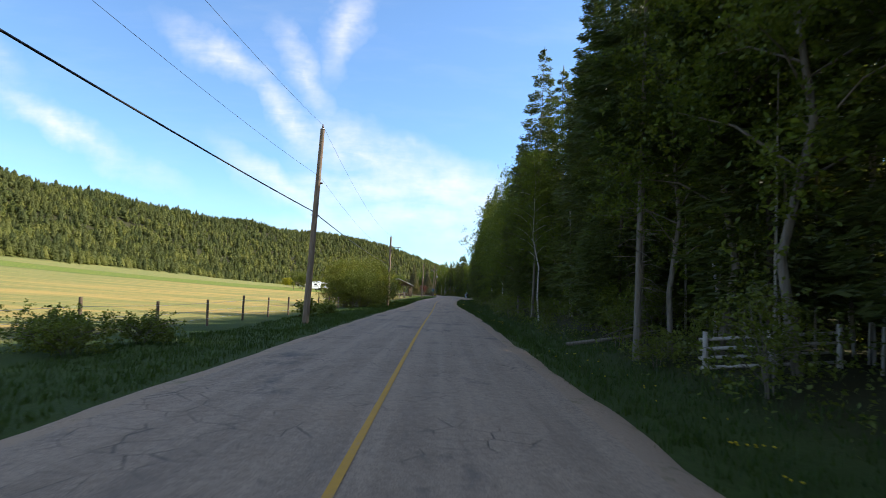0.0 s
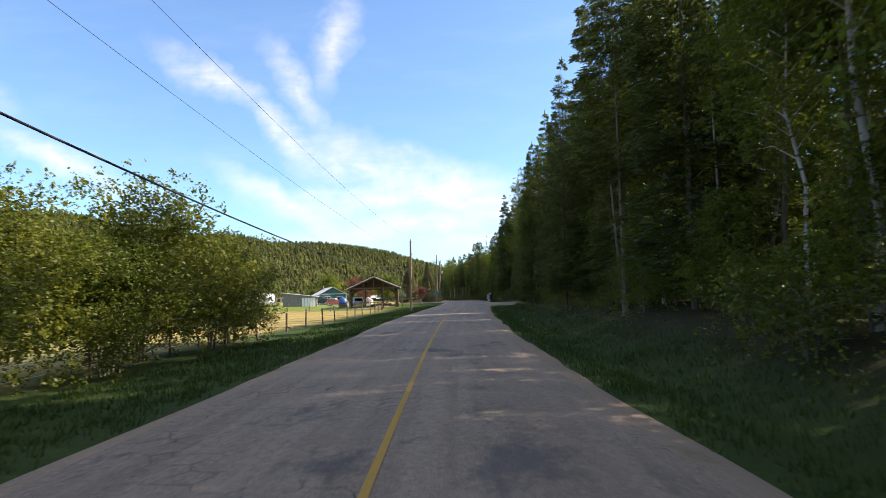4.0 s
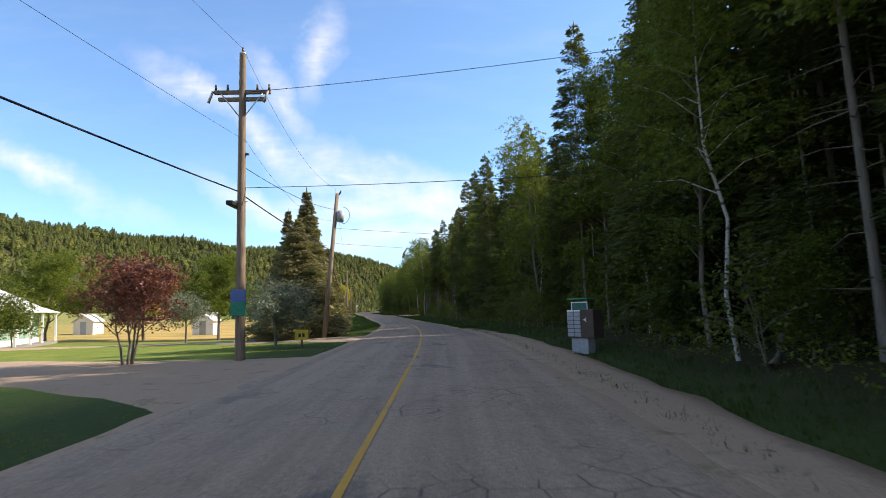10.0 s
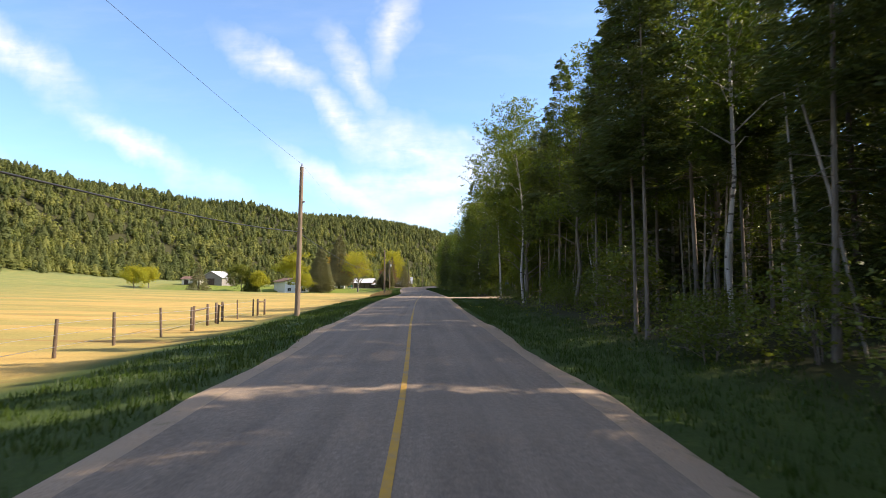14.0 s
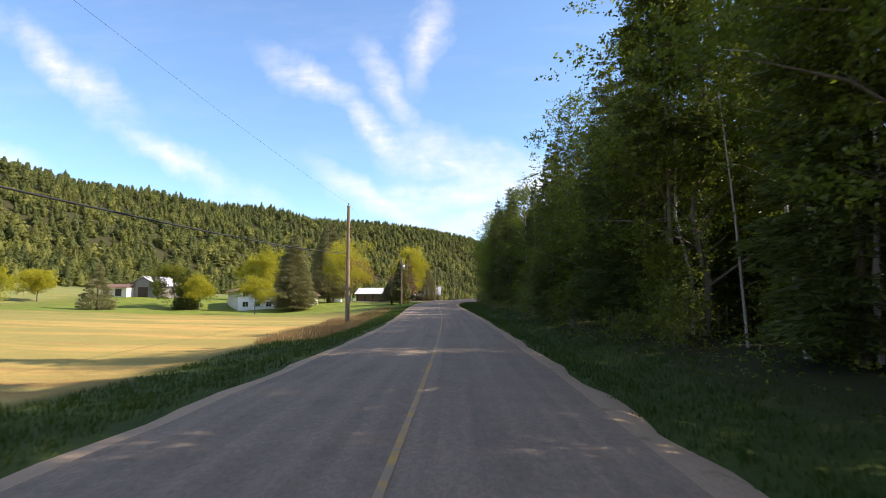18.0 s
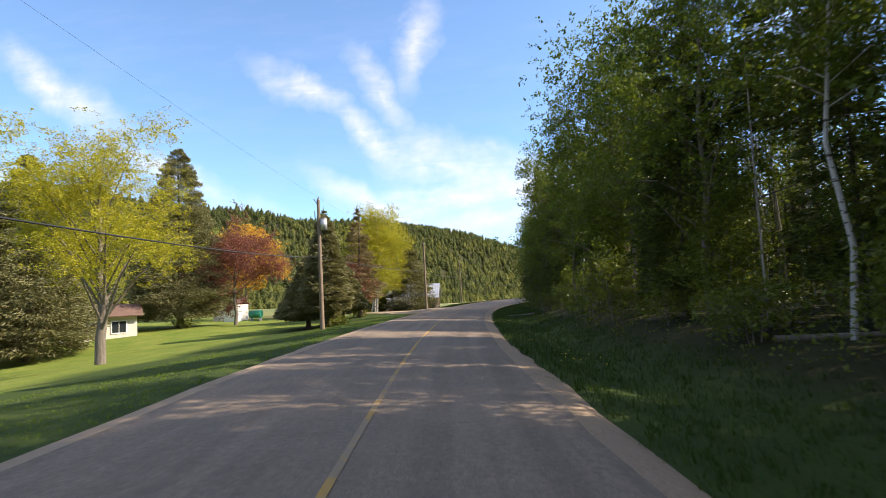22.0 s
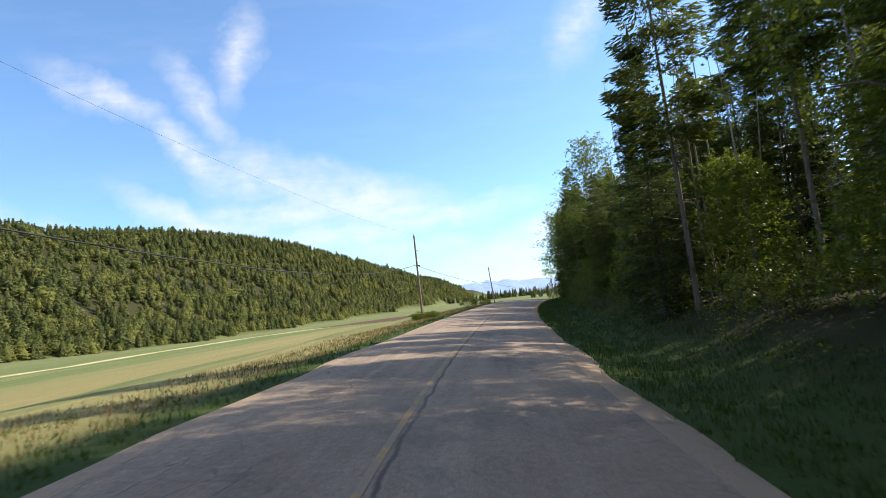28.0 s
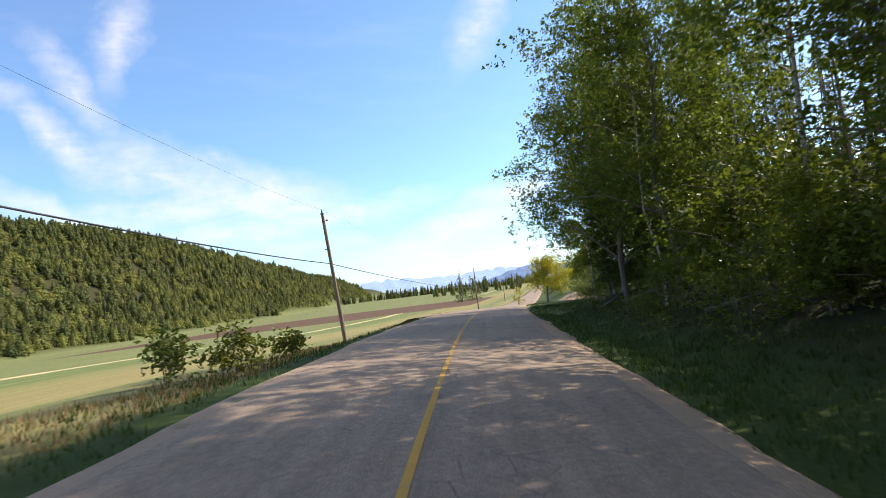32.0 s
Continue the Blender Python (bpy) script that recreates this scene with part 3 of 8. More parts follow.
def spline(pts, step):
    """Catmull-Rom through the points, resampled at an even step."""
    p = np.array(pts, float)
    p = np.vstack([2 * p[0] - p[1], p, 2 * p[-1] - p[-2]])
    out = []
    for i in range(1, len(p) - 2):
        for u in np.linspace(0, 1, 24, endpoint=False):
            a, b, c, d = p[i - 1:i + 3]
            out.append(0.5 * (2 * b + (c - a) * u + (2 * a - 5 * b + 4 * c - d) * u * u + (3 * b - a - 3 * c + d) * u ** 3))
    out.append(p[-2])
    out = np.array(out)
    s = np.r_[0, np.cumsum(np.hypot(*np.diff(out[:, :2], axis=0).T))]
    q = np.arange(0, s[-1], step)
    return np.stack([np.interp(q, s, out[:, k]) for k in range(out.shape[1])], 1)


def road_ahead():
    pts = [(-1.0, -150.0 + 30 * k, 0.2) for k in range(5)] + ROAD
    x, y, z = ROAD[-1]
    head = 18.0
    for k in range(1, 60):
        head = min(head + 2.2, 27.0) if k < 6 else head
        d = 22.0 if k < 12 else 80.0
        x, y = x + math.sin(radians(head)) * d, y + math.cos(radians(head)) * d
        z = float(np.interp(y, [581, 603, 625, 650, 680, 720, 800, 1000, 1500], [0.29, 0.2, -0.35, -1.5, -3.0, -4.1, -5.3, -7.0, -8.0]))
        pts.append((x, y, z))
    return spline(pts, 1.5)


LINE = road_ahead()
TAN = np.gradient(LINE[:, :2], axis=0)
TAN /= np.hypot(*TAN.T)[:, None]
NOR = np.stack([TAN[:, 1], -TAN[:, 0]], 1)
BANK = np.interp(LINE[:, 1], BANK_AT, BANK_FALL)
WL, WR = (np.interp(LINE[:, 1], [w[0] for w in WIDTH], [w[k] for w in WIDTH]) for k in (1, 2))


def seat(x, y):
    """Index of the road's nearest station, and the offset from its centre line (right is positive)."""
    x, y = np.atleast_1d(np.asarray(x, float)), np.atleast_1d(np.asarray(y, float))
    k = np.clip(np.searchsorted(LINE[:, 1], y), 1, len(LINE) - 2)
    for _ in range(3):
        d = (x - LINE[k, 0]) * TAN[k, 0] + (y - LINE[k, 1]) * TAN[k, 1]
        k = np.clip(k + np.clip(np.round(d / 1.5), -25, 25).astype(int) * (np.abs(x - LINE[k, 0]) < 60), 0, len(LINE) - 1)
    return k, (x - LINE[k, 0]) * NOR[k, 0] + (y - LINE[k, 1]) * NOR[k, 1]


FOOT_Y = [-800, 100, 300, 520, 650, 735, 900, 1110, 1400, 1900, 5200]
FOOT_X = [-260, -235, -225, -222, -190, -160, -100, -40, 60, 260, 900]
FOOT_Z = [14, 12, 10, 7, 0.5, -5, -7, -7, -6, -4, -2]
TOP_Y = [-800, 100, 400, 640, 860, 1030, 1150, 1300, 1500, 1800, 5200]
TOP_X = [-620, -560, -530, -480, -420, -340, -230, -110, 10, 200, 500]
TOP_Z = [104, 106, 103, 100, 97, 101, 99, 88, 54, 18, 6]


def step(a, b, v):
    t = np.clip((v - a) / (b - a), 0, 1)
    return t * t * (3 - 2 * t)


def lumps(x, y, size, seed=0.0):
    """Cheap smooth unevenness."""
    a, b = x / size + seed, y / size - seed
    return (np.sin(a * 1.7 + 1.3 * np.sin(b * 1.1)) + np.sin(b * 2.3 + 1.7 * np.sin(a * 0.9)) + 0.5 * np.sin(a * 4.1 - b * 3.3)) / 2.5


def land(x, y):
    """Height of the ground."""
    x, y = np.atleast_1d(np.asarray(x, float)), np.atleast_1d(np.asarray(y, float))
    k, d = seat(x, y)
    zr, wl, wr, fall = LINE[k, 2], WL[k], WR[k], BANK[k]
    low = np.interp(y, [0, 215, 240, 300, 350, 400, 480, 520, 580, 700, 1200], [-0.5, -0.2, -0.9, -0.9, -0.6, -0.5, -0.5, -1.3, -1.6, -1.5, -1.0])
    rim = np.interp(y, [0, 40, 120, 160, 215, 240, 300, 480, 520, 595, 612, 640], [-0.25, -0.25, -0.25, -0.2, -0.1, -0.45, -0.4, -0.2, -0.25, -0.3, -0.8, -0.9])
    late = np.interp(y, [480, 520], [0, 5])
    foot = np.interp(y, FOOT_Y, FOOT_X)
    zf = np.interp(y, FOOT_Y, FOOT_Z)
    left = zr - 0.09 + (rim + 0.09) * step(wl + 0.7, wl + 3.0, -d) + (low - rim) * step(wl + 3.0 + late, wl + 8.0 + 2 * late, -d)
    near, wide = np.interp(y, [480, 510], [1.0, 5.0]), np.interp(y, [480, 510], [5.0, 14.0])
    left = left + fall * (wl + 0.7) * (1 - step(wl + near, wl + wide, -d))
    span = np.clip((-d - 14) / np.maximum(LINE[k, 0] - foot - 14, 20), 0, 1)
    left = left * (1 - span) + zf * span ** 1.6
    left = left - 2.1 * np.interp(y, [375, 410, 425, 434, 446], [0, 1, 1, 0.75, 0]) * step(6, 36, -d) * (1 - step(80, 120, -d))
    tx, tz = np.interp(y, TOP_Y, TOP_X), np.interp(y, TOP_Y, TOP_Z)
    rise = np.clip((foot - x) / np.maximum(foot - tx, 30), 0, 1.6)
    hill = np.where(rise > 0, zf + (tz - zf) * np.sin(np.clip(rise, 0, 1) * np.pi / 2) ** 1.15 + lumps(x, y, 60) * 5 * np.clip(rise * 4, 0, 1), 0)
    left = np.where(x < foot, hill, left)
    bank = np.interp(y, [0, 40, 60, 120, 150, 195, 230, 300, 420, 470, 560, 620, 760], [0.2, 0.5, 0.9, 0.9, 0.3, 0.1, 0.3, 0.2, 0.4, 0.4, 0.5, 0.6, 1.2])
    flat = sum(step(a - 4, a, y) * (1 - step(b, b + 4, y)) for a, b in ((152, 174), (307, 320), (616, 630)))
    even = sum(step(a - 4, a, y) * (1 - step(b, b + 4, y)) for a, b in ((190, 203), (452, 474)))
    left = left + (zr - 0.09 - left) * even * (1 - step(14, 24, -d))
    right = zr - 0.09 - 0.19 * step(wr + 0.7, wr + 2.0, d) + (bank + 0.28) * step(wr + 2.0, wr + 6.5, d) + 0.02 * np.clip(d - 12, 0, 300)
    right = right - fall * (wr + 0.7) * (1 - step(wr + 2.0, wr + 8.0, d))
    right = right + (zr - 0.09 + 0.015 * np.clip(d - 6, 0, 60) - right) * flat
    z = np.where(d < 0, left, right)
    rough0 = np.where(d < 0, 1 - even * (-d < 24), 1 - flat)
    rough = 0.05 * lumps(x, y, 2.3) + 0.09 * lumps(x, y, 7.0, 2.0)
    z = z + rough * step(3.8, 6.0, np.abs(d)) * rough0
    inside = (d > -wl - 0.7) & (d < wr + 0.7)
    return np.where(inside, zr - 0.13 - fall * d, z)


def height(x, y):
    return float(land(x, y)[0])


def beside(y, d):
    """World x, y at a road station given by its y, and an offset from the centre line."""
    k = min(int(np.searchsorted(LINE[:, 1], y)), len(LINE) - 1)
    return float(LINE[k, 0] + NOR[k, 0] * d), float(LINE[k, 1] + NOR[k, 1] * d)


# ---- mesh tools ----
def mesh_np(name, verts, faces, mats, smooth=False, which=None):
    me = bpy.data.meshes.new(name)
    verts, faces = np.asarray(verts, np.float32), np.asarray(faces, np.int32)
    n, k = faces.shape
    me.vertices.add(len(verts))
    me.vertices.foreach_set("co", verts.ravel())
    me.loops.add(n * k)
    me.loops.foreach_set("vertex_index", faces.ravel())
    me.polygons.add(n)
    me.polygons.foreach_set("loop_start", np.arange(0, n * k, k, dtype=np.int32))
    me.polygons.foreach_set("loop_total", np.full(n, k, np.int32))
    if smooth:
        me.polygons.foreach_set("use_smooth", np.ones(n, bool))
    for m in mats if isinstance(mats, (list, tuple)) else [mats]:
        me.materials.append(m)
    if which is not None:
        me.polygons.foreach_set("material_index", np.asarray(which, np.int32))
    me.update(calc_edges=True)
    return me


def box_bm(bm, x0, y0, z0, x1, y1, z1, bevel=0.0):
    r = bmesh.ops.create_cube(bm, size=1.0)
    bmesh.ops.scale(bm, vec=(x1 - x0, y1 - y0, z1 - z0), verts=r["verts"])
    bmesh.ops.translate(bm, vec=((x0 + x1) / 2, (y0 + y1) / 2, (z0 + z1) / 2), verts=r["verts"])
    if bevel:
        edges = list({e for v in r["verts"] for e in v.link_edges})
        bmesh.ops.bevel(bm, geom=edges, offset=bevel, segments=2, affect="EDGES", profile=0.5)


def tube_bm(bm, a, b, r0, r1=None, sides=8, cap=True):
    a, b = Vector(a), Vector(b)
    r1 = r0 if r1 is None else r1
    q = (b - a).to_track_quat("Z", "Y")
    rings = []
    for p, r in ((a, r0), (b, r1)):
        rings.append([bm.verts.new(p + q @ Vector((math.cos(t) * r, math.sin(t) * r, 0))) for t in (2 * math.pi * k / sides for k in range(sides))])
    for k in range(sides):
        f = bm.faces.new((rings[0][k], rings[0][(k + 1) % sides], rings[1][(k + 1) % sides], rings[1][k]))
        f.smooth = True
    if cap:
        bm.faces.new(rings[0][::-1])
        bm.faces.new(rings[1])


def poly_bm(bm, pts):
    return bm.faces.new([bm.verts.new(p) for p in pts])


def prism_bm(bm, outline, axis, a, b):
    """A flat outline of (u, v) pairs pushed through from a to b along axis x or y."""
    def at(u, v, w):
        return (w, u, v) if axis == "x" else (u, w, v)
    front, back = [bm.verts.new(at(u, v, a)) for u, v in outline], [bm.verts.new(at(u, v, b)) for u, v in outline]
    n = len(outline)
    bm.faces.new(front)
    bm.faces.new(back[::-1])
    for k in range(n):
        bm.faces.new((front[k], back[k], back[(k + 1) % n], front[(k + 1) % n]))


def thing(name, m, label, category, group="", kind=""):
    ob = new(name)
    ob.matrix_basis = m
    return tagged(ob, label, category, group, kind)


def part(name, bm, mat, parent, label=""):
    """Links a bmesh (or a ready mesh) as one part of a thing."""
    if isinstance(bm, bpy.types.Mesh):
        me = bm
    else:
        bmesh.ops.recalc_face_normals(bm, faces=bm.faces)
        me = bpy.data.meshes.new(name)
        bm.to_mesh(me)
        bm.free()
        me.materials.append(MAT[mat] if isinstance(mat, str) else mat)
    ob = new(name, me)
    ob.parent = parent
    return tagged(ob, label)


def cube_part(name, mat, parent, x0, y0, z0, x1, y1, z1, bevel=0.0, label=""):
    bm = bmesh.new()
    box_bm(bm, x0, y0, z0, x1, y1, z1, bevel)
    return part(name, bm, mat, parent, label)


def tube_part(name, mat, parent, a, b, r0, r1=None, sides=8, label=""):
    bm = bmesh.new()
    tube_bm(bm, a, b, r0, r1, sides)
    return part(name, bm, mat, parent, label)


# ---- ground, road ----
def build_ground():
    rows = np.r_[np.arange(0, 480, 2), np.arange(480, 900, 8), np.arange(900, len(LINE), 40)]
    rows = np.unique(np.clip(rows, 0, len(LINE) - 1))
    side = [0, 1.5, 2.6, 3.2, 3.8, 4.4, 5, 5.6, 6.3, 7, 8, 9, 10, 11.5, 13, 15, 18, 22, 27, 33, 40, 50, 62, 76, 92, 110, 130, 150, 165, 180, 195, 210, 225, 240, 260,
            285, 310, 340, 375, 410, 450, 500, 560, 640, 800, 1100, 1600, 2400, 4200]
    lat = np.array([-v for v in side[::-1]] + side[1:])
    near = np.clip(lat, -40, 40)
    X = LINE[rows, 0][:, None] + NOR[rows, 0][:, None] * near + (lat - near)
    Y = LINE[rows, 1][:, None] + NOR[rows, 1][:, None] * near
    Z = land(X.ravel(), Y.ravel())
    V = np.stack([X.ravel(), Y.ravel(), Z], 1)
    nr, nc = X.shape
    i = np.arange(nr - 1)[:, None] * nc + np.arange(nc - 1)
    F = np.stack([i, i + 1, i + nc + 1, i + nc], -1).reshape(-1, 4)
    me = mesh_np("ground", V, F, MAT["ground"], True)
    x, y = V[:, 0], V[:, 1]
    k, d = seat(x, y)
    lawn = ((y > 160) & (y < 236) & (d < -6)) | ((y > 352) & (y < 492) & (d < -13) & (d > -78))
    fieldy = np.maximum(np.interp(y, [154, 168, 230, 245, 368, 392, 480, 500], [1, 0, 0, 1, 1, 0, 0, 1]), (d < -78) * (y > 260))
    edge = np.interp(y, [0, 40, 130, 240, 380, 480, 500, 640], [11.5, 10.5, 9.0, 8.5, 6.5, 6.0, 3.7, 3.9])
    crop = step(0, 2.5, -d - edge) * fieldy * (x > np.interp(y, FOOT_Y, FOOT_X) - 5)
    cover = np.zeros((len(V), 4), np.float32)
    cover[:, 0] = crop
    cover[:, 1] = np.where(lawn, 1.0, 0.0) * step(5, 9, -d) * (1 - crop)
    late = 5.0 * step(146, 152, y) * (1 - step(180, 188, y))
    # litter with the shade in its colour starts on the verge, before the trees
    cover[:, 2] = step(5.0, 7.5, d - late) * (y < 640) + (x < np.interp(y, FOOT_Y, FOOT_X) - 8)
    cover[:, 3] = 1
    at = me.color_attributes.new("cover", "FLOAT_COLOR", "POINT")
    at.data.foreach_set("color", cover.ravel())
    soil = np.zeros((len(V), 4), np.float32)
    soil[:, 0] = (y > 790) & (y < 900) & (d < -25) & (d > -150)
    soil[:, 1] = np.interp(y, [0, 120, 150, 240, 330, 390, 500, 560], [0.25, 0.5, 0.9, 1.0, 0.9, 0.5, 0.0, 0.0]) * np.interp(-d, [0, 10, 70, 130], [1, 1, 0.7, 0.1])
    soil[:, 2] = np.interp(y, [470, 530], [0, 1])
    soil[:, 3] = d / 300
    at = me.color_attributes.new("soil", "FLOAT_COLOR", "POINT")
    at.data.foreach_set("color", soil.ravel())
    tagged(new("ground", me), "green and straw-coloured farm fields with grassy verges and shade-darkened forest floor", "ground", kind="structure")


def ribbon(name, mat, left, right, lift, k0, k1, cols=2, label="", category="road", every=1, jag=0.0):
    ks = np.arange(k0, min(k1, len(LINE)), every)
    t = np.linspace(0, 1, cols)
    rng = np.random.default_rng(5)
    l, r = np.broadcast_to(left, LINE[:, 0].shape)[ks].copy(), np.broadcast_to(right, LINE[:, 0].shape)[ks].copy()
    if jag:
        wob = np.interp(ks, ks[::3], rng.normal(0, jag, len(ks[::3]))) + rng.normal(0, jag * 0.4, len(ks))
        l, r = (l - np.abs(wob), r + np.abs(np.roll(wob, 7))) if l[0] < 0 < r[0] else (l - np.abs(wob), r) if l[0] < 0 else (l, r + np.abs(wob))
    off = l[:, None] + (r - l)[:, None] * t
    X, Y = LINE[ks, 0][:, None] + NOR[ks, 0][:, None] * off, LINE[ks, 1][:, None] + NOR[ks, 1][:, None] * off
    Z = LINE[ks, 2][:, None] + np.broadcast_to(lift, (cols,))[None, :] - BANK[ks][:, None] * off
    n = len(ks)
    i = np.arange(n - 1)[:, None] * cols + np.arange(cols - 1)
    F = np.stack([i, i + 1, i + cols + 1, i + cols], -1).reshape(-1, 4)
    me = mesh_np(name, np.stack([X, Y, Z], -1).reshape(-1, 3), F, MAT[mat], True)
    uv = me.uv_layers.new(name="lane")
    pts = np.stack([off.ravel(), np.repeat(ks * 1.5, cols)], 1)[F.ravel()]
    uv.data.foreach_set("uv", pts.astype(np.float32).ravel())
    return tagged(new(name, me), label, category, kind="structure")


END = 1150
build_ground()
crown = 0.035 * (1 - np.linspace(-1, 1, 9) ** 2)
ribbon("road", "asphalt", -WL, WR, crown + 0.0, 0, END, 9, "worn two-lane grey asphalt country road with cracks and patches", jag=0.05)
ribbon("shoulder", "gravel", -WL - 0.6, -WL - 0.002, np.array([-0.17, -0.03, -0.012]), 0, END, 3, "crumbling brown gravel shoulder along the asphalt", "shoulder", jag=0.16)
ribbon("shoulder", "gravel", WR + 0.002, WR + 0.6, np.array([-0.012, -0.03, -0.17]), 0, END, 3, "crumbling brown gravel shoulder along the asphalt", "shoulder", jag=0.16)
ribbon("centre_line", "line", -0.042, 0.042, 0.041, 0, END, 3, "worn single yellow painted centre line", "road marking")


# ---- trees ----
class Bag:
    """Collects triangles with a material index."""

    def __init__(self):
        self.v, self.f, self.n = [], [], 0

    def add(self, verts, faces):
        verts, faces = np.asarray(verts, float).reshape(-1, 3), np.asarray(faces, int)
        self.v.append(verts)
        self.f.append(faces + self.n)
        self.n += len(verts)

    def mesh(self, name, mat, smooth=False):
        return mesh_np(name, np.vstack(self.v), np.vstack(self.f), MAT[mat], smooth)


def pipe(bag, pts, radii, sides=6):
    """A bent, tapering tube of triangles."""
    pts, radii = np.asarray(pts, float), np.asarray(radii, float)
    ang = np.arange(sides) * 2 * np.pi / sides
    tan = np.gradient(pts, axis=0)
    tan /= np.linalg.norm(tan, axis=1)[:, None] + 1e-9
    ref = np.where(np.abs(tan[:, 2:3]) > 0.9, [[1.0, 0, 0]], [[0, 0, 1.0]])
    a = np.cross(tan, ref)
    a /= np.linalg.norm(a, axis=1)[:, None] + 1e-9
    b = np.cross(tan, a)
    V = (pts[:, None] + radii[:, None, None] * (a[:, None] * np.cos(ang)[None, :, None] + b[:, None] * np.sin(ang)[None, :, None])).reshape(-1, 3)
    F = []
    for k in range(len(pts) - 1):
        for j in range(sides):
            p, q = k * sides + j, k * sides + (j + 1) % sides
            F += [(p, q, p + sides), (q, q + sides, p + sides)]
    bag.add(V, F)


def trunk_mesh(name, h, r, mat, rng, lean=0.02, twigs=0, low=0.0, high=1.0, top=0.12):
    bag = Bag()
    z = np.linspace(-0.4, h, 9)
    bend = np.cumsum(rng.normal(0, lean, (9, 2)), 0) * (z / h)[:, None] * 3
    pts = np.c_[bend, z]
    rad = r * (1 - (1 - top) * np.clip(z / h, 0, 1) ** 0.9)
    rad[0] *= 1.35
    pipe(bag, pts, rad, 8)
    for _ in range(twigs):
        zz = rng.uniform(low, high) * h
        a, ln = rng.uniform(0, 6.28), rng.uniform(0.5, 1.7)
        o = np.array([np.interp(zz, z, pts[:, 0]), np.interp(zz, z, pts[:, 1]), zz])
        d = np.array([math.cos(a), math.sin(a), rng.uniform(-0.35, 0.25)])
        pipe(bag, [o, o + d * ln * 0.5, o + d * ln + [0, 0, rng.uniform(-0.3, 0.1)]], [0.02, 0.014, 0.006], 3)
    return bag.mesh(name, mat, True), pts


def conifer_crown(bag, h, low, radius, rng, whorl=0.55, per=6, cuts=6, droop=0.35, power=0.85, ragged=0.3, spray=1.0):
    """Whorls of drooping boughs, each a feather of needle sprays."""
    z = low
    while z < h - 0.15:
        u = (z - low) / (h - low)
        n = max(3, int(per * (1.1 - 0.5 * u)))
        a0 = rng.uniform(0, 6.28)
        for j in range(n):
            a = a0 + j * 6.283 / n + rng.normal(0, 0.25)
            r = radius * ((1 - u) ** power + 0.03) * rng.uniform(1 - ragged, 1.08) * (0.55 + 0.45 * min(1.0, u * 6 + 0.35))
            zz = z + rng.normal(0, whorl * 0.3)
            out = np.array([math.cos(a), math.sin(a), 0.0])
            side = np.array([-out[1], out[0], 0.0])
            t = np.linspace(0.08, 1.0, cuts)
            sag = -droop * r * t * (1.2 - 0.55 * t) + 0.28 * r * (u > 0.7) * t
            axis = out * (r * t)[:, None] + np.array([0, 0, 1.0]) * (zz + sag)[:, None]
            wide = r * 0.36 * spray * (1.08 - t) ** 0.7 + 0.10
            lead = r * 0.9 / cuts + 0.10
            tip = axis + out * lead * rng.uniform(0.8, 1.4, (cuts, 1))
            lt = axis + out * lead * 0.9 + side * wide[:, None] * rng.uniform(0.65, 1.1, (cuts, 1)) - [0, 0, 1] * (wide * rng.uniform(0.1, 0.6, cuts))[:, None]
            rt = axis + out * lead * 0.9 - side * wide[:, None] * rng.uniform(0.65, 1.1, (cuts, 1)) - [0, 0, 1] * (wide * rng.uniform(0.1, 0.6, cuts))[:, None]
            V = np.stack([axis, lt, tip, rt], 1).reshape(-1, 3)
            i = np.arange(cuts)[:, None] * 4
            F = np.vstack([i + [0, 2, 1], i + [0, 3, 2]])
            bag.add(V, F)
        z += whorl * (1.0 - 0.45 * u) * rng.uniform(0.8, 1.2)
    for k in range(5):
        a = k * 1.257
        bag.add([[0, 0, h + 0.5], [0.16 * math.cos(a), 0.16 * math.sin(a), h - 0.5], [0.16 * math.cos(a + 1), 0.16 * math.sin(a + 1), h - 0.6]], [(0, 1, 2)])


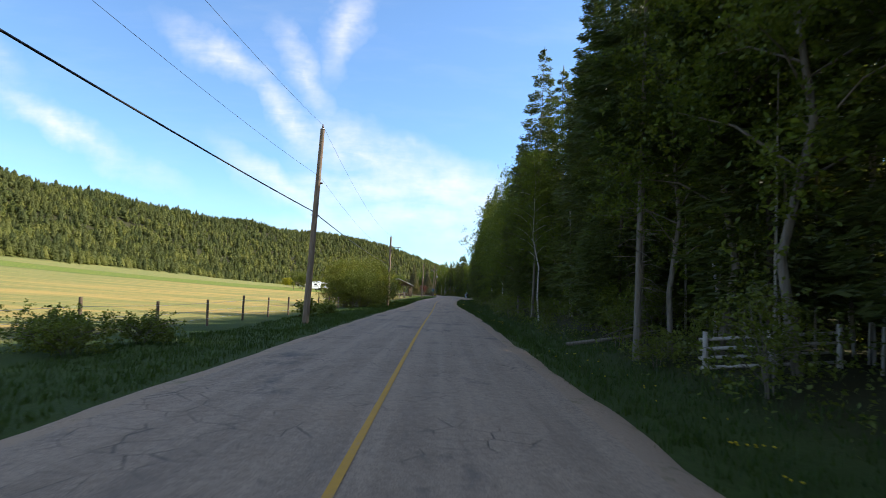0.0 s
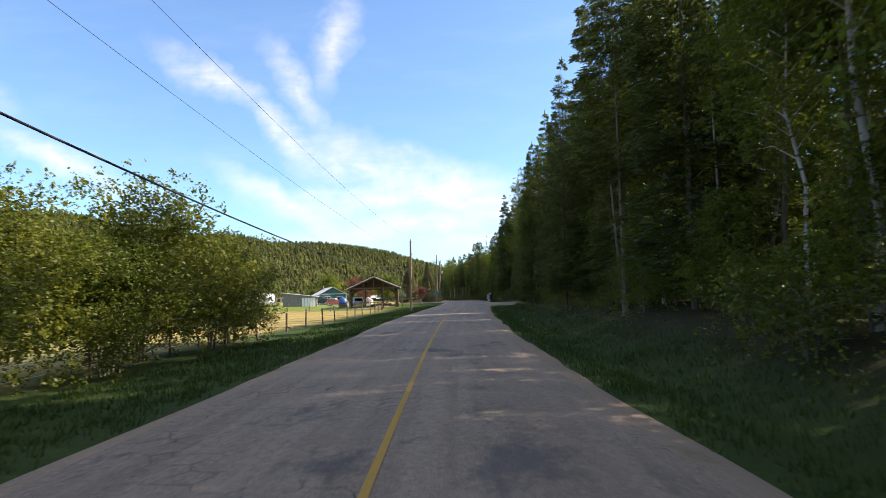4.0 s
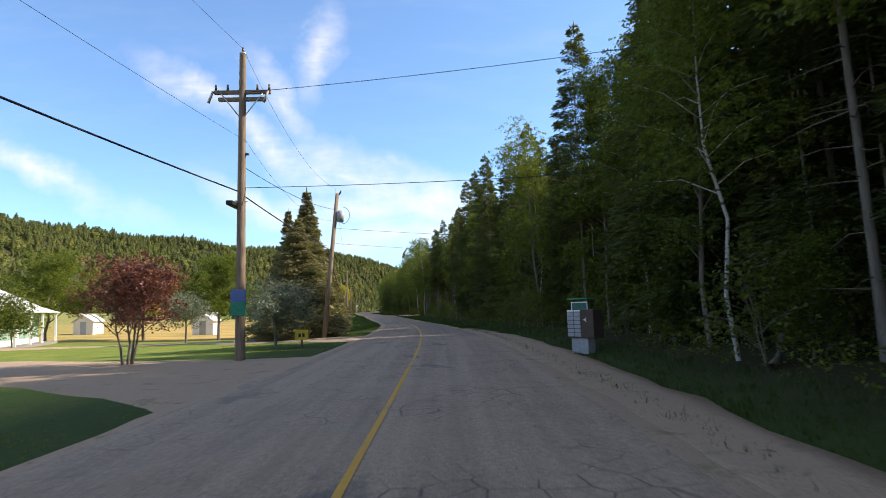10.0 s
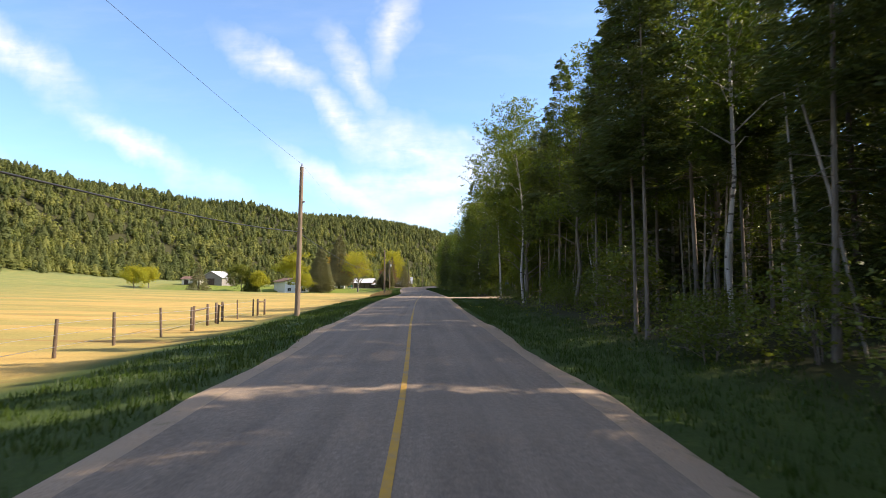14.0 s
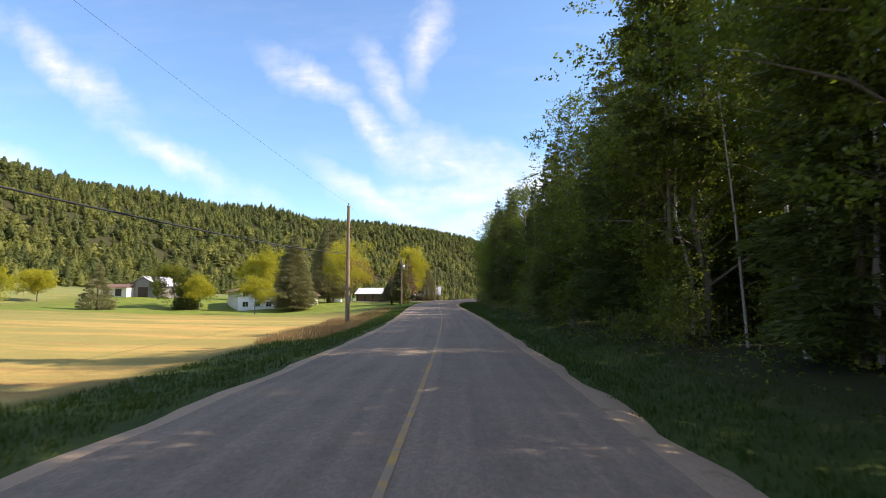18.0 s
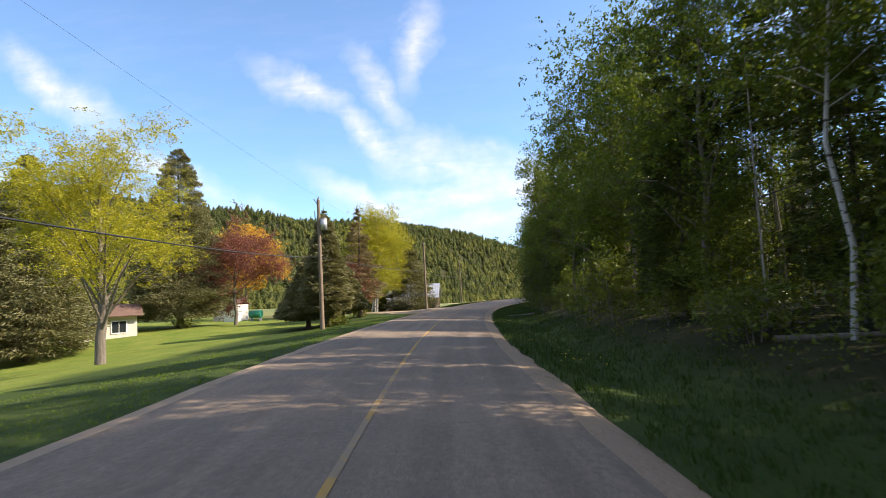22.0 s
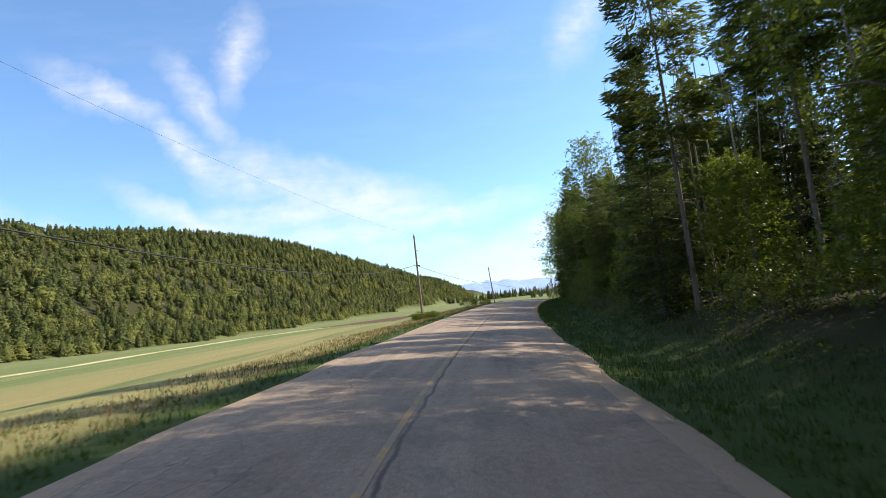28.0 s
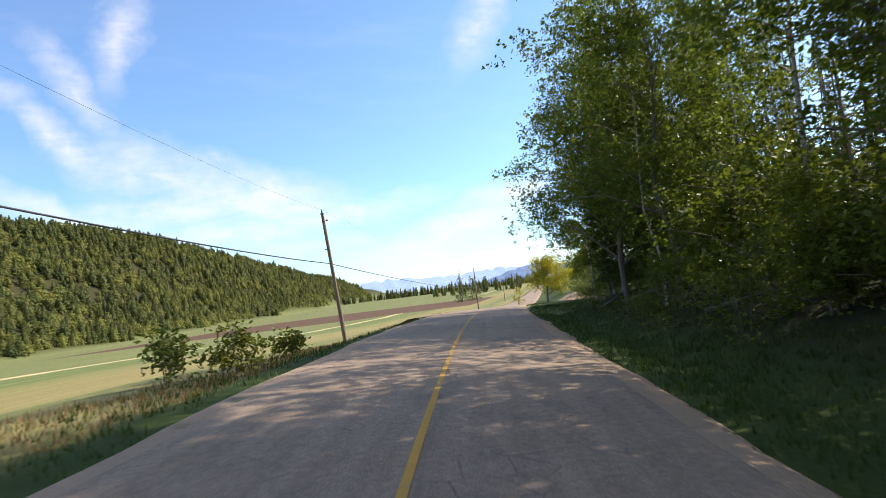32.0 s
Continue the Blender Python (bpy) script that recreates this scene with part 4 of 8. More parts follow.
def tuft_crown(bag, h, low, radius, rng, boughs=230, per=22, droop=0.3, power=0.8, size=0.34, ragged=0.25, fluff=0.16):
    """Boughs clothed in small needle sprays that point out and down."""
    u = 1 - (1 - rng.random(boughs) * 0.995) ** 0.72
    u = (np.floor(u * 26) + rng.normal(0.5, 0.85, boughs)).clip(0.02, 25.9) / 26
    z = low + u * (h - low)
    a = rng.uniform(0, 6.283, boughs)
    ln = radius * ((1 - u) ** power + 0.035) * rng.uniform(1 - ragged, 1.08, boughs) * (0.6 + 0.4 * np.clip(u * 6 + 0.3, 0, 1))
    t = np.sqrt(rng.uniform(0.05, 1.0, (boughs, per)))
    out = np.stack([np.cos(a), np.sin(a), 0 * a], 1)
    side = np.stack([-np.sin(a), np.cos(a), 0 * a], 1)
    drop = droop * ln[:, None] * t * (1.25 - 0.6 * t) - 0.25 * ln[:, None] * t * (u > 0.75)[:, None]
    n = boughs * per
    c = out[:, None] * (ln[:, None] * t)[..., None] + np.array([0, 0, 1.0]) * (z[:, None] - drop)[..., None]
    wide = (fluff * ln[:, None] * (1.15 - t) + 0.10)[..., None]
    c = c + side[:, None] * np.clip(rng.normal(0, 1, (boughs, per, 1)), -1.7, 1.7) * wide * 1.4 + np.array([0, 0, 1.0]) * np.clip(rng.normal(0, 1, (boughs, per, 1)), -1.6, 1.6) * wide * 0.5
    d = out[:, None] * 1.0 + side[:, None] * rng.normal(0, 0.6, (boughs, per, 1)) + np.array([0, 0, 1.0]) * rng.normal(-0.2, 0.3, (boughs, per, 1))
    c, d = c.reshape(-1, 3), d.reshape(-1, 3)
    d /= np.linalg.norm(d, axis=1)[:, None]
    e = np.cross(d, rng.normal(0, 1, (n, 3)) + [0, 0, 0.5])
    e /= np.linalg.norm(e, axis=1)[:, None] + 1e-9
    s = size * rng.uniform(0.6, 1.35, (n, 1)) * np.repeat(0.65 + 0.35 * (1 - u), per)[:, None]
    V = np.stack([c - d * s * 0.5, c + e * s * 0.15, c + d * s * 0.85, c - e * s * 0.15], 1).reshape(-1, 3)
    i = np.arange(n)[:, None] * 4
    bag.add(V, np.vstack([i + [0, 1, 2], i + [0, 2, 3]]))
    for k in range(5):
        b = k * 1.257
        bag.add([[0, 0, h + 0.45], [0.12 * math.cos(b), 0.12 * math.sin(b), h - 0.5], [0.12 * math.cos(b + 1), 0.12 * math.sin(b + 1), h - 0.6]], [(0, 1, 2)])


def leaves(bag, centres, per, spread, size, rng, flat=0.7, sprays=6):
    """Clumps of small folded leaves round the given centres, gathered in sprays."""
    centres = np.asarray(centres, float)
    n, each = len(centres) * per, max(1, per // sprays)
    m = len(centres) * (-(-per // each))
    twig = np.repeat(centres, -(-per // each), 0) + np.clip(rng.normal(0, 1, (m, 3)), -1.5, 1.5) * spread * [1, 1, flat]
    way = rng.normal(0, 1, (m, 3)) * [1, 1, 0.45]
    way /= np.linalg.norm(way, axis=1)[:, None]
    k = (np.arange(len(centres))[:, None] * (-(-per // each)) + np.arange(per)[None] // each).ravel()
    c = twig[k] + way[k] * rng.uniform(-1, 1, (n, 1)) * spread * 0.5 + rng.normal(0, 1, (n, 3)) * spread * 0.13
    d = rng.normal(0, 1, (n, 3)) * [1, 1, 0.6] - [0, 0, 0.25] + way[k] * 0.7
    d /= np.linalg.norm(d, axis=1)[:, None]
    e = np.cross(d, rng.normal(0, 1, (n, 3)))
    e /= np.linalg.norm(e, axis=1)[:, None]
    s = size * rng.uniform(0.6, 1.3, (n, 1))
    V = np.stack([c - d * s * 0.6, c + e * s * 0.36, c + d * s * 0.7, c - e * s * 0.36], 1).reshape(-1, 3)
    i = np.arange(n)[:, None] * 4
    bag.add(V, np.vstack([i + [0, 1, 2], i + [0, 2, 3]]))


def broadleaf(name, h, r, mats, seed, low=0.25, limbs=9, clumps=60, per=40, leaf=0.2, stems=1, trunk_r=0.14, spread=0.55, shape=1.0, label="", category="tree", m=None, upright=0.5, leafname="crown", group=""):
    """A tree or shrub: stem or stems with limbs, and a crown of leaf clumps on the limbs' ends."""
    rng = np.random.default_rng(seed)
    woods, ends = [Bag()], []
    split, arms = stems > 1 and h > 4.9, []
    for k in range(stems):
        if split and k:
            woods.append(Bag())
        wood = trunk_bag = woods[-1]
        a = rng.uniform(0, 6.28)
        tilt = rng.uniform(0.05, 0.22) if stems > 1 else rng.uniform(0, 0.05)
        z = np.linspace(-0.3, h * (0.9 if stems == 1 else rng.uniform(0.6, 0.95)), 7)
        o = np.array([math.cos(a), math.sin(a)]) * (0.12 * r if stems > 1 else 0)
        pts = np.c_[o[0] + math.cos(a) * tilt * np.maximum(z, 0) + rng.normal(0, 0.02 * h, 7) * (z > 0.5) * 0.5, o[1] + math.sin(a) * tilt * np.maximum(z, 0) + rng.normal(0, 0.02 * h, 7) * (z > 0.5) * 0.5, z]
        rr = trunk_r * (0.65 if stems > 1 else 1)
        pipe(wood, pts, rr * np.linspace(1.1, 0.12, 7), 7)
        for j in range(limbs):
            u = low + (0.95 - low) * (j + rng.uniform(0, 0.9)) / limbs
            zz = u * z[-1]
            base = np.array([np.interp(zz, z, pts[:, 0]), np.interp(zz, z, pts[:, 1]), zz])
            b = j * 2.4 + rng.uniform(-0.4, 0.4) + a
            fall = math.sin(min(1.0, (1.06 - u) / (1.0 - low * 0.6)) * math.pi * 0.55) ** shape
            ln = r * fall * rng.uniform(0.7, 1.1)
            tip = base + np.array([math.cos(b) * ln, math.sin(b) * ln, ln * upright * rng.uniform(0.6, 1.4)])
            mid = (base + tip) / 2 + [0, 0, 0.12 * ln]
            if split and h > 9:
                wood = Bag()
                arms.append(wood)
            pipe(wood, [base, mid, tip], [rr * 0.42 * (1.1 - u), rr * 0.25 * (1.1 - u) + 0.006, 0.006], 4)
            ends += [tip, mid + rng.normal(0, 0.12 * r, 3), tip + rng.normal(0, 0.18 * r, 3)]
        ends.append(pts[-1])
    ends = np.array(ends)
    pick = rng.integers(0, len(ends), clumps)
    centres = ends[pick] + rng.normal(0, 0.12 * r, (clumps, 3))
    centres[:, 2] = np.maximum(centres[:, 2], h * low * 0.7)
    bag = Bag()
    leaves(bag, centres, per, spread, leaf, rng)
    ob = thing(name, m or Matrix(), label, category, group)
    for w in arms:
        part("limb", w.mesh("limb", mats[0], True), None, ob)
    for w in woods:
        part("trunk" if stems == 1 else "stem" if split else "branchwork", w.mesh("trunk", mats[0], True), None, ob)
    part(leafname, bag.mesh(leafname, mats[1]), None, ob)
    return ob


def conifer(name, h, low, radius, mats, seed, label, group="", m=None, r=0.2, twigs=0, **kw):
    rng = np.random.default_rng(seed)
    ob = thing(name, m or Matrix(), label, "tree", group)
    me, _ = trunk_mesh("trunk", h * 0.97, r, mats[0], rng, 0.012, twigs, 0.06, max(0.1, low / h), 0.10)
    part("trunk", me, None, ob)
    bag = Bag()
    tuft_crown(bag, h, low, radius, rng, **kw)
    part("crown", bag.mesh("crown", mats[1]), None, ob)
    return ob


def stand(x, y, turn=0.0, size=1.0, lean=(0, 0), sink=0.0):
    return Matrix.Translation((x, y, height(x, y) - sink)) @ Euler((lean[0], lean[1], turn)).to_matrix().to_4x4() @ Matrix.Scale(size, 4)


WOODS = "trees along the forest edge"
LANES = [[(5, 161), (9.2, 165.2), (11.8, 168.8), (14.6, 173.2), (18.5, 178.0), (25, 181.5), (36, 184)], [(-5, 313), (2, 314), (10, 315.5), (30, 318)]]
LANE_PTS = [np.stack([np.interp(np.linspace(0, 1, 60), np.linspace(0, 1, len(p)), [q[k] for q in p]) for k in (0, 1)], 1) for p in LANES]


def in_gap(y, d, grow=0.0):
    """Whether a spot by the road lies on one of the side tracks."""
    x, yw = beside(y, d)
    for p, half in zip(LANE_PTS, (2.3, 3.2)):
        q = np.hypot(p[:, 0] - x, p[:, 1] - yw).min()
        if q < half + grow + (5.0 if d < 9.5 and half < 3 else 1.5 if d < 9 else 0):
            return True
    return False


def build_forest():
    """The wood along the road: separate trees in its front rows, joined woodland behind."""
    spruces = [conifer("spruce_tree", 20 + 2.5 * k, 1.2 + 0.9 * k, 3.2 + 0.15 * k, ("bark", "spruce"), 20 + k, "tall dark green spruce at the forest edge", WOODS,
                       r=0.15, twigs=16, boughs=380, per=66, size=0.30, power=0.68) for k in range(3)]
    pines = [conifer("pine_tree", 21 + 2 * k, 7.5 + k, 2.7, ("greybark", "spruce"), 30 + k, "slender conifer with a bare lower trunk and dead twigs", WOODS,
                     r=0.125, twigs=34, boughs=220, per=64, droop=0.2, power=0.6, size=0.30) for k in range(3)]
    birches = [broadleaf("birch_tree", 16 + 1.5 * k, 2.6, ("birchbark", "birchleaf"), 40 + k, 0.36, 26, 300, 62, 0.105, 1, 0.085, 0.42, 0.8,
                         "pale-trunked birch with light green spring leaves", group=WOODS) for k in range(3)]
    poplars = [broadleaf("aspen_tree", 18 + k, 2.4, ("greybark", "birchleaf"), 50 + k, 0.20, 28, 340, 62, 0.11, 1, 0.11, 0.44, 0.7,
                         "grey-trunked aspen with fresh green leaves", group=WOODS) for k in range(2)]
    kinds = spruces + pines + birches + poplars
    used = set()
    rng = np.random.default_rng(11)
    y = -26.0
    spots = []
    while y < 636:
        for row, (d0, wob) in enumerate(((7.2, 0.9), (9.4, 1.2), (12.0, 1.3), (14.8, 1.4))):
            yy = y + rng.uniform(-1.3, 1.3)
            d = d0 + rng.uniform(-wob, wob) + EDGE(yy)
            if in_gap(yy, d, 1.0) or (yy > 626 and d < 12):
                continue
            thick = np.interp(yy, [-30, 30, 60, 125, 150, 158, 205, 214, 232, 245, 290, 306, 309.5, 316.5, 320, 328, 342, 350, 365, 380, 412, 430, 434, 462, 470, 505, 530, 545, 574, 582, 600, 640],
                              [1.05, 1.05, 0.95, 0.75, 0.7, 1.15, 1.25, 1.3, 1.3, 1.25, 1.0, 0.9, 0.12, 0.12, 0.8, 0.9, 0.9, 0.75, 0.75, 0.68, 0.5, 0.55, 0.5, 0.5, 0.58, 0.42, 0.5, 1.0, 1.0, 0.72, 0.72, 0.92])
            if rng.random() > thick * (0.8 if row == 0 else 1.0) + 0.25 * math.sin(yy * 0.55 + row):
                continue
            spots.append((yy, d, row))
        y += 3.1
    for yy, d, row in spots:
        x, yw = beside(yy, d)
        leafy = np.interp(yy, [0, 52, 60, 86, 92, 130, 160, 205, 225, 262, 285, 300, 380, 445, 460, 515, 535, 575, 590, 640], [0.25, 0.3, 0.65, 0.65, 0.35, 0.35, 0.25, 0.35, 0.15, 0.15, 0.5, 0.6, 0.5, 0.45, 0.7, 0.75, 0.25, 0.3, 0.7, 0.85])
        if rng.random() < leafy:
            k = rng.integers(6, 11)
        else:
            k = rng.integers(0, 3) if rng.random() < (0.3 if 238 < yy < 296 else 0.78) else rng.integers(3, 6)
        turn, s = rng.uniform(0, 6.28), rng.uniform(0.72, 1.06) * TALL(yy)
        s = s if row > 1 and yy > 500 else min(s, np.interp(yy, [40, 46, 62, 66, 84, 92, 206, 212, 255, 270, 290, 305, 325, 345, 360, 430, 445, 462, 526, 532, 538, 541, 549, 556, 568, 580, 590], [40, 18, 18.5, 17.5, 20.5, 40, 40, 16, 17, 15.5, 15.5, 19, 20, 16.5, 16, 16.5, 17, 40, 40, 13.5, 13.5, 10.5, 10.5, 14, 13.5, 15, 40]) / (20, 22.5, 25, 21, 23, 25, 16, 17.5, 19, 18, 19)[k])
        m = stand(x, yw, turn, s, rng.normal(0, 0.018, 2), 0.1)
        # the wood is thin towards the open fields
        if yy > 588 and row in (1, 2, 3) and (int(yy * 7) + row) % 5 < 2:
            continue
        if k in used:
            copy_thing(kinds[k], m)
        else:
            kinds[k].matrix_basis = m
            used.add(k)
    # a bare dead-limbed conifer by the rails
    for yy, d, k, s in ((16.2, 6.4, 3, 0.8),):
        x, yw = beside(yy, d)
        copy_thing(kinds[k], stand(x, yw, yy, s, (0, 0), 0.1))
    # young spruces that fill the thin stretch
    fill = np.random.default_rng(77)
    for yy in np.r_[np.arange(437, 461, 1.5), 466, 472]:
        x, yw = beside(yy, fill.uniform(9.0, 13.5))
        copy_thing(kinds[int(fill.integers(0, 3))], stand(x, yw, fill.uniform(0, 6.28), fill.uniform(0.42, 0.66), (0, 0), 0.1))
    # leafy trees that lean out over the road
    near = [broadleaf("aspen_tree", 14.5 + k, 3.9, ("greybark", "birchleaf"), 55 + k, 0.12, 34, 520, 70, 0.10, 1, 0.14, 0.45, 0.7,
                      "broad leafy aspen leaning out over the verge", group=WOODS) for k in range(2)]
    for i, (yy, d, s) in enumerate(((601, 7.6, 1.0), (607, 7.2, 0.95), (614, 8.2, 1.0), (590, 8.6, 1.0), (398, 9.6, 0.95), (352, 9.0, 0.95), (294, 8.6, 0.9), (413, 9.4, 1.0), (424, 9.8, 1.05), (328, 9.2, 1.0), (340, 9.6, 1.05), (47, 8.2, 0.95), (56, 8.6, 1.0), (69, 9.2, 0.95), (79, 9.4, 1.0))):
        x, yw = beside(yy, d)
        m = stand(x, yw, i * 1.3, s, (0.0, -0.05), 0.1)
        if i < 2:
            near[i].matrix_basis = m
        else:
            copy_thing(near[i % 2], m)
    # slim aspens at the outside of the bend
    for i, (yy, d, s) in enumerate(((486, 7.0, 0.86), (489.5, 6.5, 0.8), (493, 6.4, 0.86), (498, 6.8, 0.74), (503, 7.2, 0.6))):
        x, yw = beside(yy, d)
        copy_thing(kinds[9 + i % 2], stand(x, yw, i * 1.9, s, (0.0, -0.07), 0.1))
    # the depth of the wood
    bag, stems = Bag(), Bag()
    pool = []
    for k in range(6):
        b = Bag()
        h = 17 + 1.6 * k
        conifer_crown(b, h, 0.6 + 1.2 * (k % 3), 2.9, np.random.default_rng(60 + k), whorl=1.0, per=7, cuts=3, spray=1.7)
        pool.append((np.vstack(b.v), np.vstack(b.f), h))
    y = -60.0
    while y < 640:
        for row, d0 in enumerate((17.5, 19.5, 22, 25, 29, 34, 40)):
            yy, d = y + rng.uniform(-2, 2), d0 + rng.uniform(-1.8, 1.8) + EDGE(y)
            if in_gap(max(yy, -140), d, 0.4) or (309 < yy < 320 and d < 34):
                continue
            x, yw = beside(max(yy, -140), d)
            V, F, h = pool[rng.integers(0, 6)]
            s, a = rng.uniform(0.75, 1.05) * TALL(yy) * ((0.42, 0.9, 0.5, 0.95, 0.55, 0.95, 0.9) if not 135 < yy < 255 else (1.0,) * 7)[row] * (1.25 if 150 < yy < 200 else 0.75 if 415 < yy < 465 else 1.2 if 532 < yy < 582 else 1.0), rng.uniform(0, 6.28)
            if 45 < yy < 120 and row % 2:
                s *= 0.6
            R = np.array([[math.cos(a), -math.sin(a), 0], [math.sin(a), math.cos(a), 0], [0, 0, 1]])
            if yy > 490 or 436 < yy < 472:
                s = min(s, 0.68 * (d - 1.5) / h)
            g = height(x, yw)
            bag.add(V @ R.T * s + [x, yw, g], F)
            pipe(stems, [[x, yw, g - 0.3], [x, yw, g + h * s * 0.9]], [0.17, 0.04], 5)
        y += 3.6
    ob = thing("woodland", Matrix(), "dense dark green conifer wood behind the roadside trees", "forest", kind="stuff")
    part("crowns", bag.mesh("crowns", "wood"), None, ob)
    part("trunks", stems.mesh("trunks", "bark", True), None, ob)
    # thin pale trunks standing in the shade
    thin = Bag()
    for _ in range(900):
        yy, d = rng.uniform(-15, 620), rng.uniform(8.0, 16.0)
        if in_gap(yy, d):
            continue
        x, yw = beside(yy, d + EDGE(yy))
        g, h = height(x, yw), rng.uniform(6, 13)
        lx, ly = rng.normal(0, 0.35, 2)
        pipe(thin, [[x, yw, g - 0.2], [x + lx * 0.4, yw + ly * 0.5, g + h * 0.5], [x + lx, yw + ly, g + h]], [rng.uniform(0.03, 0.065), 0.035, 0.012], 5)
    tagged(new("saplings", thin.mesh("saplings", "palestem", True)), "thin pale bare stems between the forest trees", "saplings", kind="stuff")


def EDGE(y):
    """How far the forest edge stands back from its usual line."""
    return float(np.interp(y, [-60, 15, 45, 65, 120, 140, 156, 172, 190, 208, 225, 260, 300, 322, 345, 430, 470, 560, 600, 640],
                           [0.5, 0.5, 0.0, 1.0, 1.0, 1.6, 2.0, 1.6, 1.6, 1.5, 0.4, 0.2, 1.2, 1.0, 0.4, 1.6, 1.2, 0.6, 0.2, 3.0]))


def TALL(y):
    return float(np.interp(y, [-60, 0, 60, 150, 158, 204, 212, 255, 270, 330, 420, 480, 526, 532, 580, 598, 640], [1.05, 1.05, 1.0, 0.92, 1.06, 1.06, 0.86, 0.84, 1.0, 0.98, 0.95, 0.95, 0.95, 0.76, 0.76, 0.87, 0.8]))


def build_undergrowth():
    rng = np.random.default_rng(17)
    small = [broadleaf("shrub", 1.7 + 0.4 * k, 1.2, ("greybark", "shrub"), 70 + k, 0.08, 5, 40, 44, 0.09, 4, 0.03, 0.35, 0.7,
                       "leafy green shrub at the forest edge", "shrub", leafname="leaves", group="shrubs at the forest edge") for k in range(3)]
    used = set()
    y = -14.0
    while y < 640:
        for _ in range(2):
            yy, d = y + rng.uniform(-2, 2), rng.uniform(5.9, 8.4) + EDGE(y)
            if in_gap(yy, d, 0.5):
                continue
            k = int(rng.integers(0, 3))
            x, yw = beside(yy, d)
            m = stand(x, yw, rng.uniform(0, 6.28), rng.uniform(0.5, 1.25))
            if k in used:
                copy_thing(small[k], m)
            else:
                small[k].matrix_basis = m
                used.add(k)
        y += 4.8
    # young leafy trees that close the edge of the wood down to the ground
    young = [broadleaf("young_aspen", 5.2 + 1.3 * k, 1.5 + 0.15 * k, ("greybark", "birchleaf"), 170 + k, 0.06, 20, 190, 60, 0.095, 1, 0.05, 0.36, 0.7,
                       "slim young aspen leafy down to the ground", leafname="leaves", group="young trees at the forest edge") for k in range(3)]
    fresh, used = np.random.default_rng(72), set()
    for yy in np.arange(-12, 636, 4.0):
        yy += fresh.uniform(-1.8, 1.8)
        d, k, turn, size = fresh.uniform(7.0, 9.8) + EDGE(yy), int(fresh.integers(0, 3)), fresh.uniform(0, 6.28), fresh.uniform(0.6, 1.15)
        if in_gap(yy, d, 1.2) or 250 < yy < 285 or yy > 622 or yy < 22:
            continue
        x, yw = beside(yy, d)
        m = stand(x, yw, turn, size, (0, 0), 0.1)
        if k in used:
            copy_thing(young[k], m)
        else:
            young[k].matrix_basis = m
            used.add(k)
    # thicker bushes below the leafy trees
    more = np.random.default_rng(71)
    for yy in np.arange(588, 615, 1.3):
        x, yw = beside(yy, more.uniform(7.2, 11.0) + EDGE(yy))
        copy_thing(small[int(more.integers(0, 3))], stand(x, yw, more.uniform(0, 6.28), more.uniform(1.0, 1.8)))
    # low leafy cover on the forest floor
    bag = Bag()
    n = 7000
    yy, dd = rng.uniform(-15, 640, n), rng.uniform(5.4, 15, n)
    C = []
    for a, b in zip(yy, dd):
        if in_gap(a, b):
            continue
        x, yw = beside(a, b + EDGE(a))
        C.append((x, yw, height(x, yw) + rng.uniform(0.05, 0.5)))
    leaves(bag, C, 26, 0.42, 0.08, rng, 0.5)
    # taller brush between the trunks
    C = []
    for a, b in zip(rng.uniform(-15, 640, 1500), rng.uniform(8.5, 15.5, 1500)):
        if in_gap(a, b):
            continue
        x, yw = beside(a, b + EDGE(a))
        top = rng.uniform(0.8, 2.6)
        C += [(x + rng.normal(0, 0.3), yw + rng.normal(0, 0.3), height(x, yw) + top * u) for u in (0.25, 0.5, 0.75, 1.0)]
    leaves(bag, C, 26, 0.40, 0.085, rng, 0.7)
    tagged(new("undergrowth", bag.mesh("undergrowth", "shrub")), "low leafy undergrowth on the shaded forest floor", "undergrowth", kind="stuff")


def grass_blades(name, mat, n, y0, y1, d0, d1, tall, seed, label, wide=0.011, skip=None):
    """Tufts of blades, denser near the road."""
    rng = np.random.default_rng(seed)
    yy, dd = rng.uniform(y0, y1, n), rng.uniform(d0, d1, n)
    if skip is not None:
        keep = ~skip(yy, dd)
        yy, dd = yy[keep], dd[keep]
        n = len(yy)
    k = np.clip(np.searchsorted(LINE[:, 1], yy), 0, len(LINE) - 1)
    off = np.where(dd < 0, dd - WL[k], dd + WR[k])
    x, y = LINE[k, 0] + NOR[k, 0] * off + TAN[k, 0] * rng.uniform(-0.75, 0.75, n), LINE[k, 1] + NOR[k, 1] * off + TAN[k, 1] * rng.uniform(-0.75, 0.75, n)
    z = land(x, y)
    B = 5
    x, y, z = (np.repeat(v, B) for v in (x, y, z))
    m = len(x)
    x, y = x + rng.normal(0, 0.09, m), y + rng.normal(0, 0.09, m)
    h = tall * rng.uniform(0.4, 1.25, m)
    a = rng.uniform(0, 6.28, m)
    lx, ly = rng.normal(0, 0.3, m) * h, rng.normal(0, 0.3, m) * h
    w = wide * rng.uniform(0.7, 1.6, m)
    V = np.stack([np.stack([x - np.cos(a) * w, y - np.sin(a) * w, z - 0.03], 1), np.stack([x + np.cos(a) * w, y + np.sin(a) * w, z - 0.03], 1),
                  np.stack([x + lx, y + ly, z + h], 1)], 1).reshape(-1, 3)
    F = np.arange(m * 3).reshape(-1, 3)
    return tagged(new(name, mesh_np(name, V, F, MAT[mat])), label, "grass", kind="stuff")


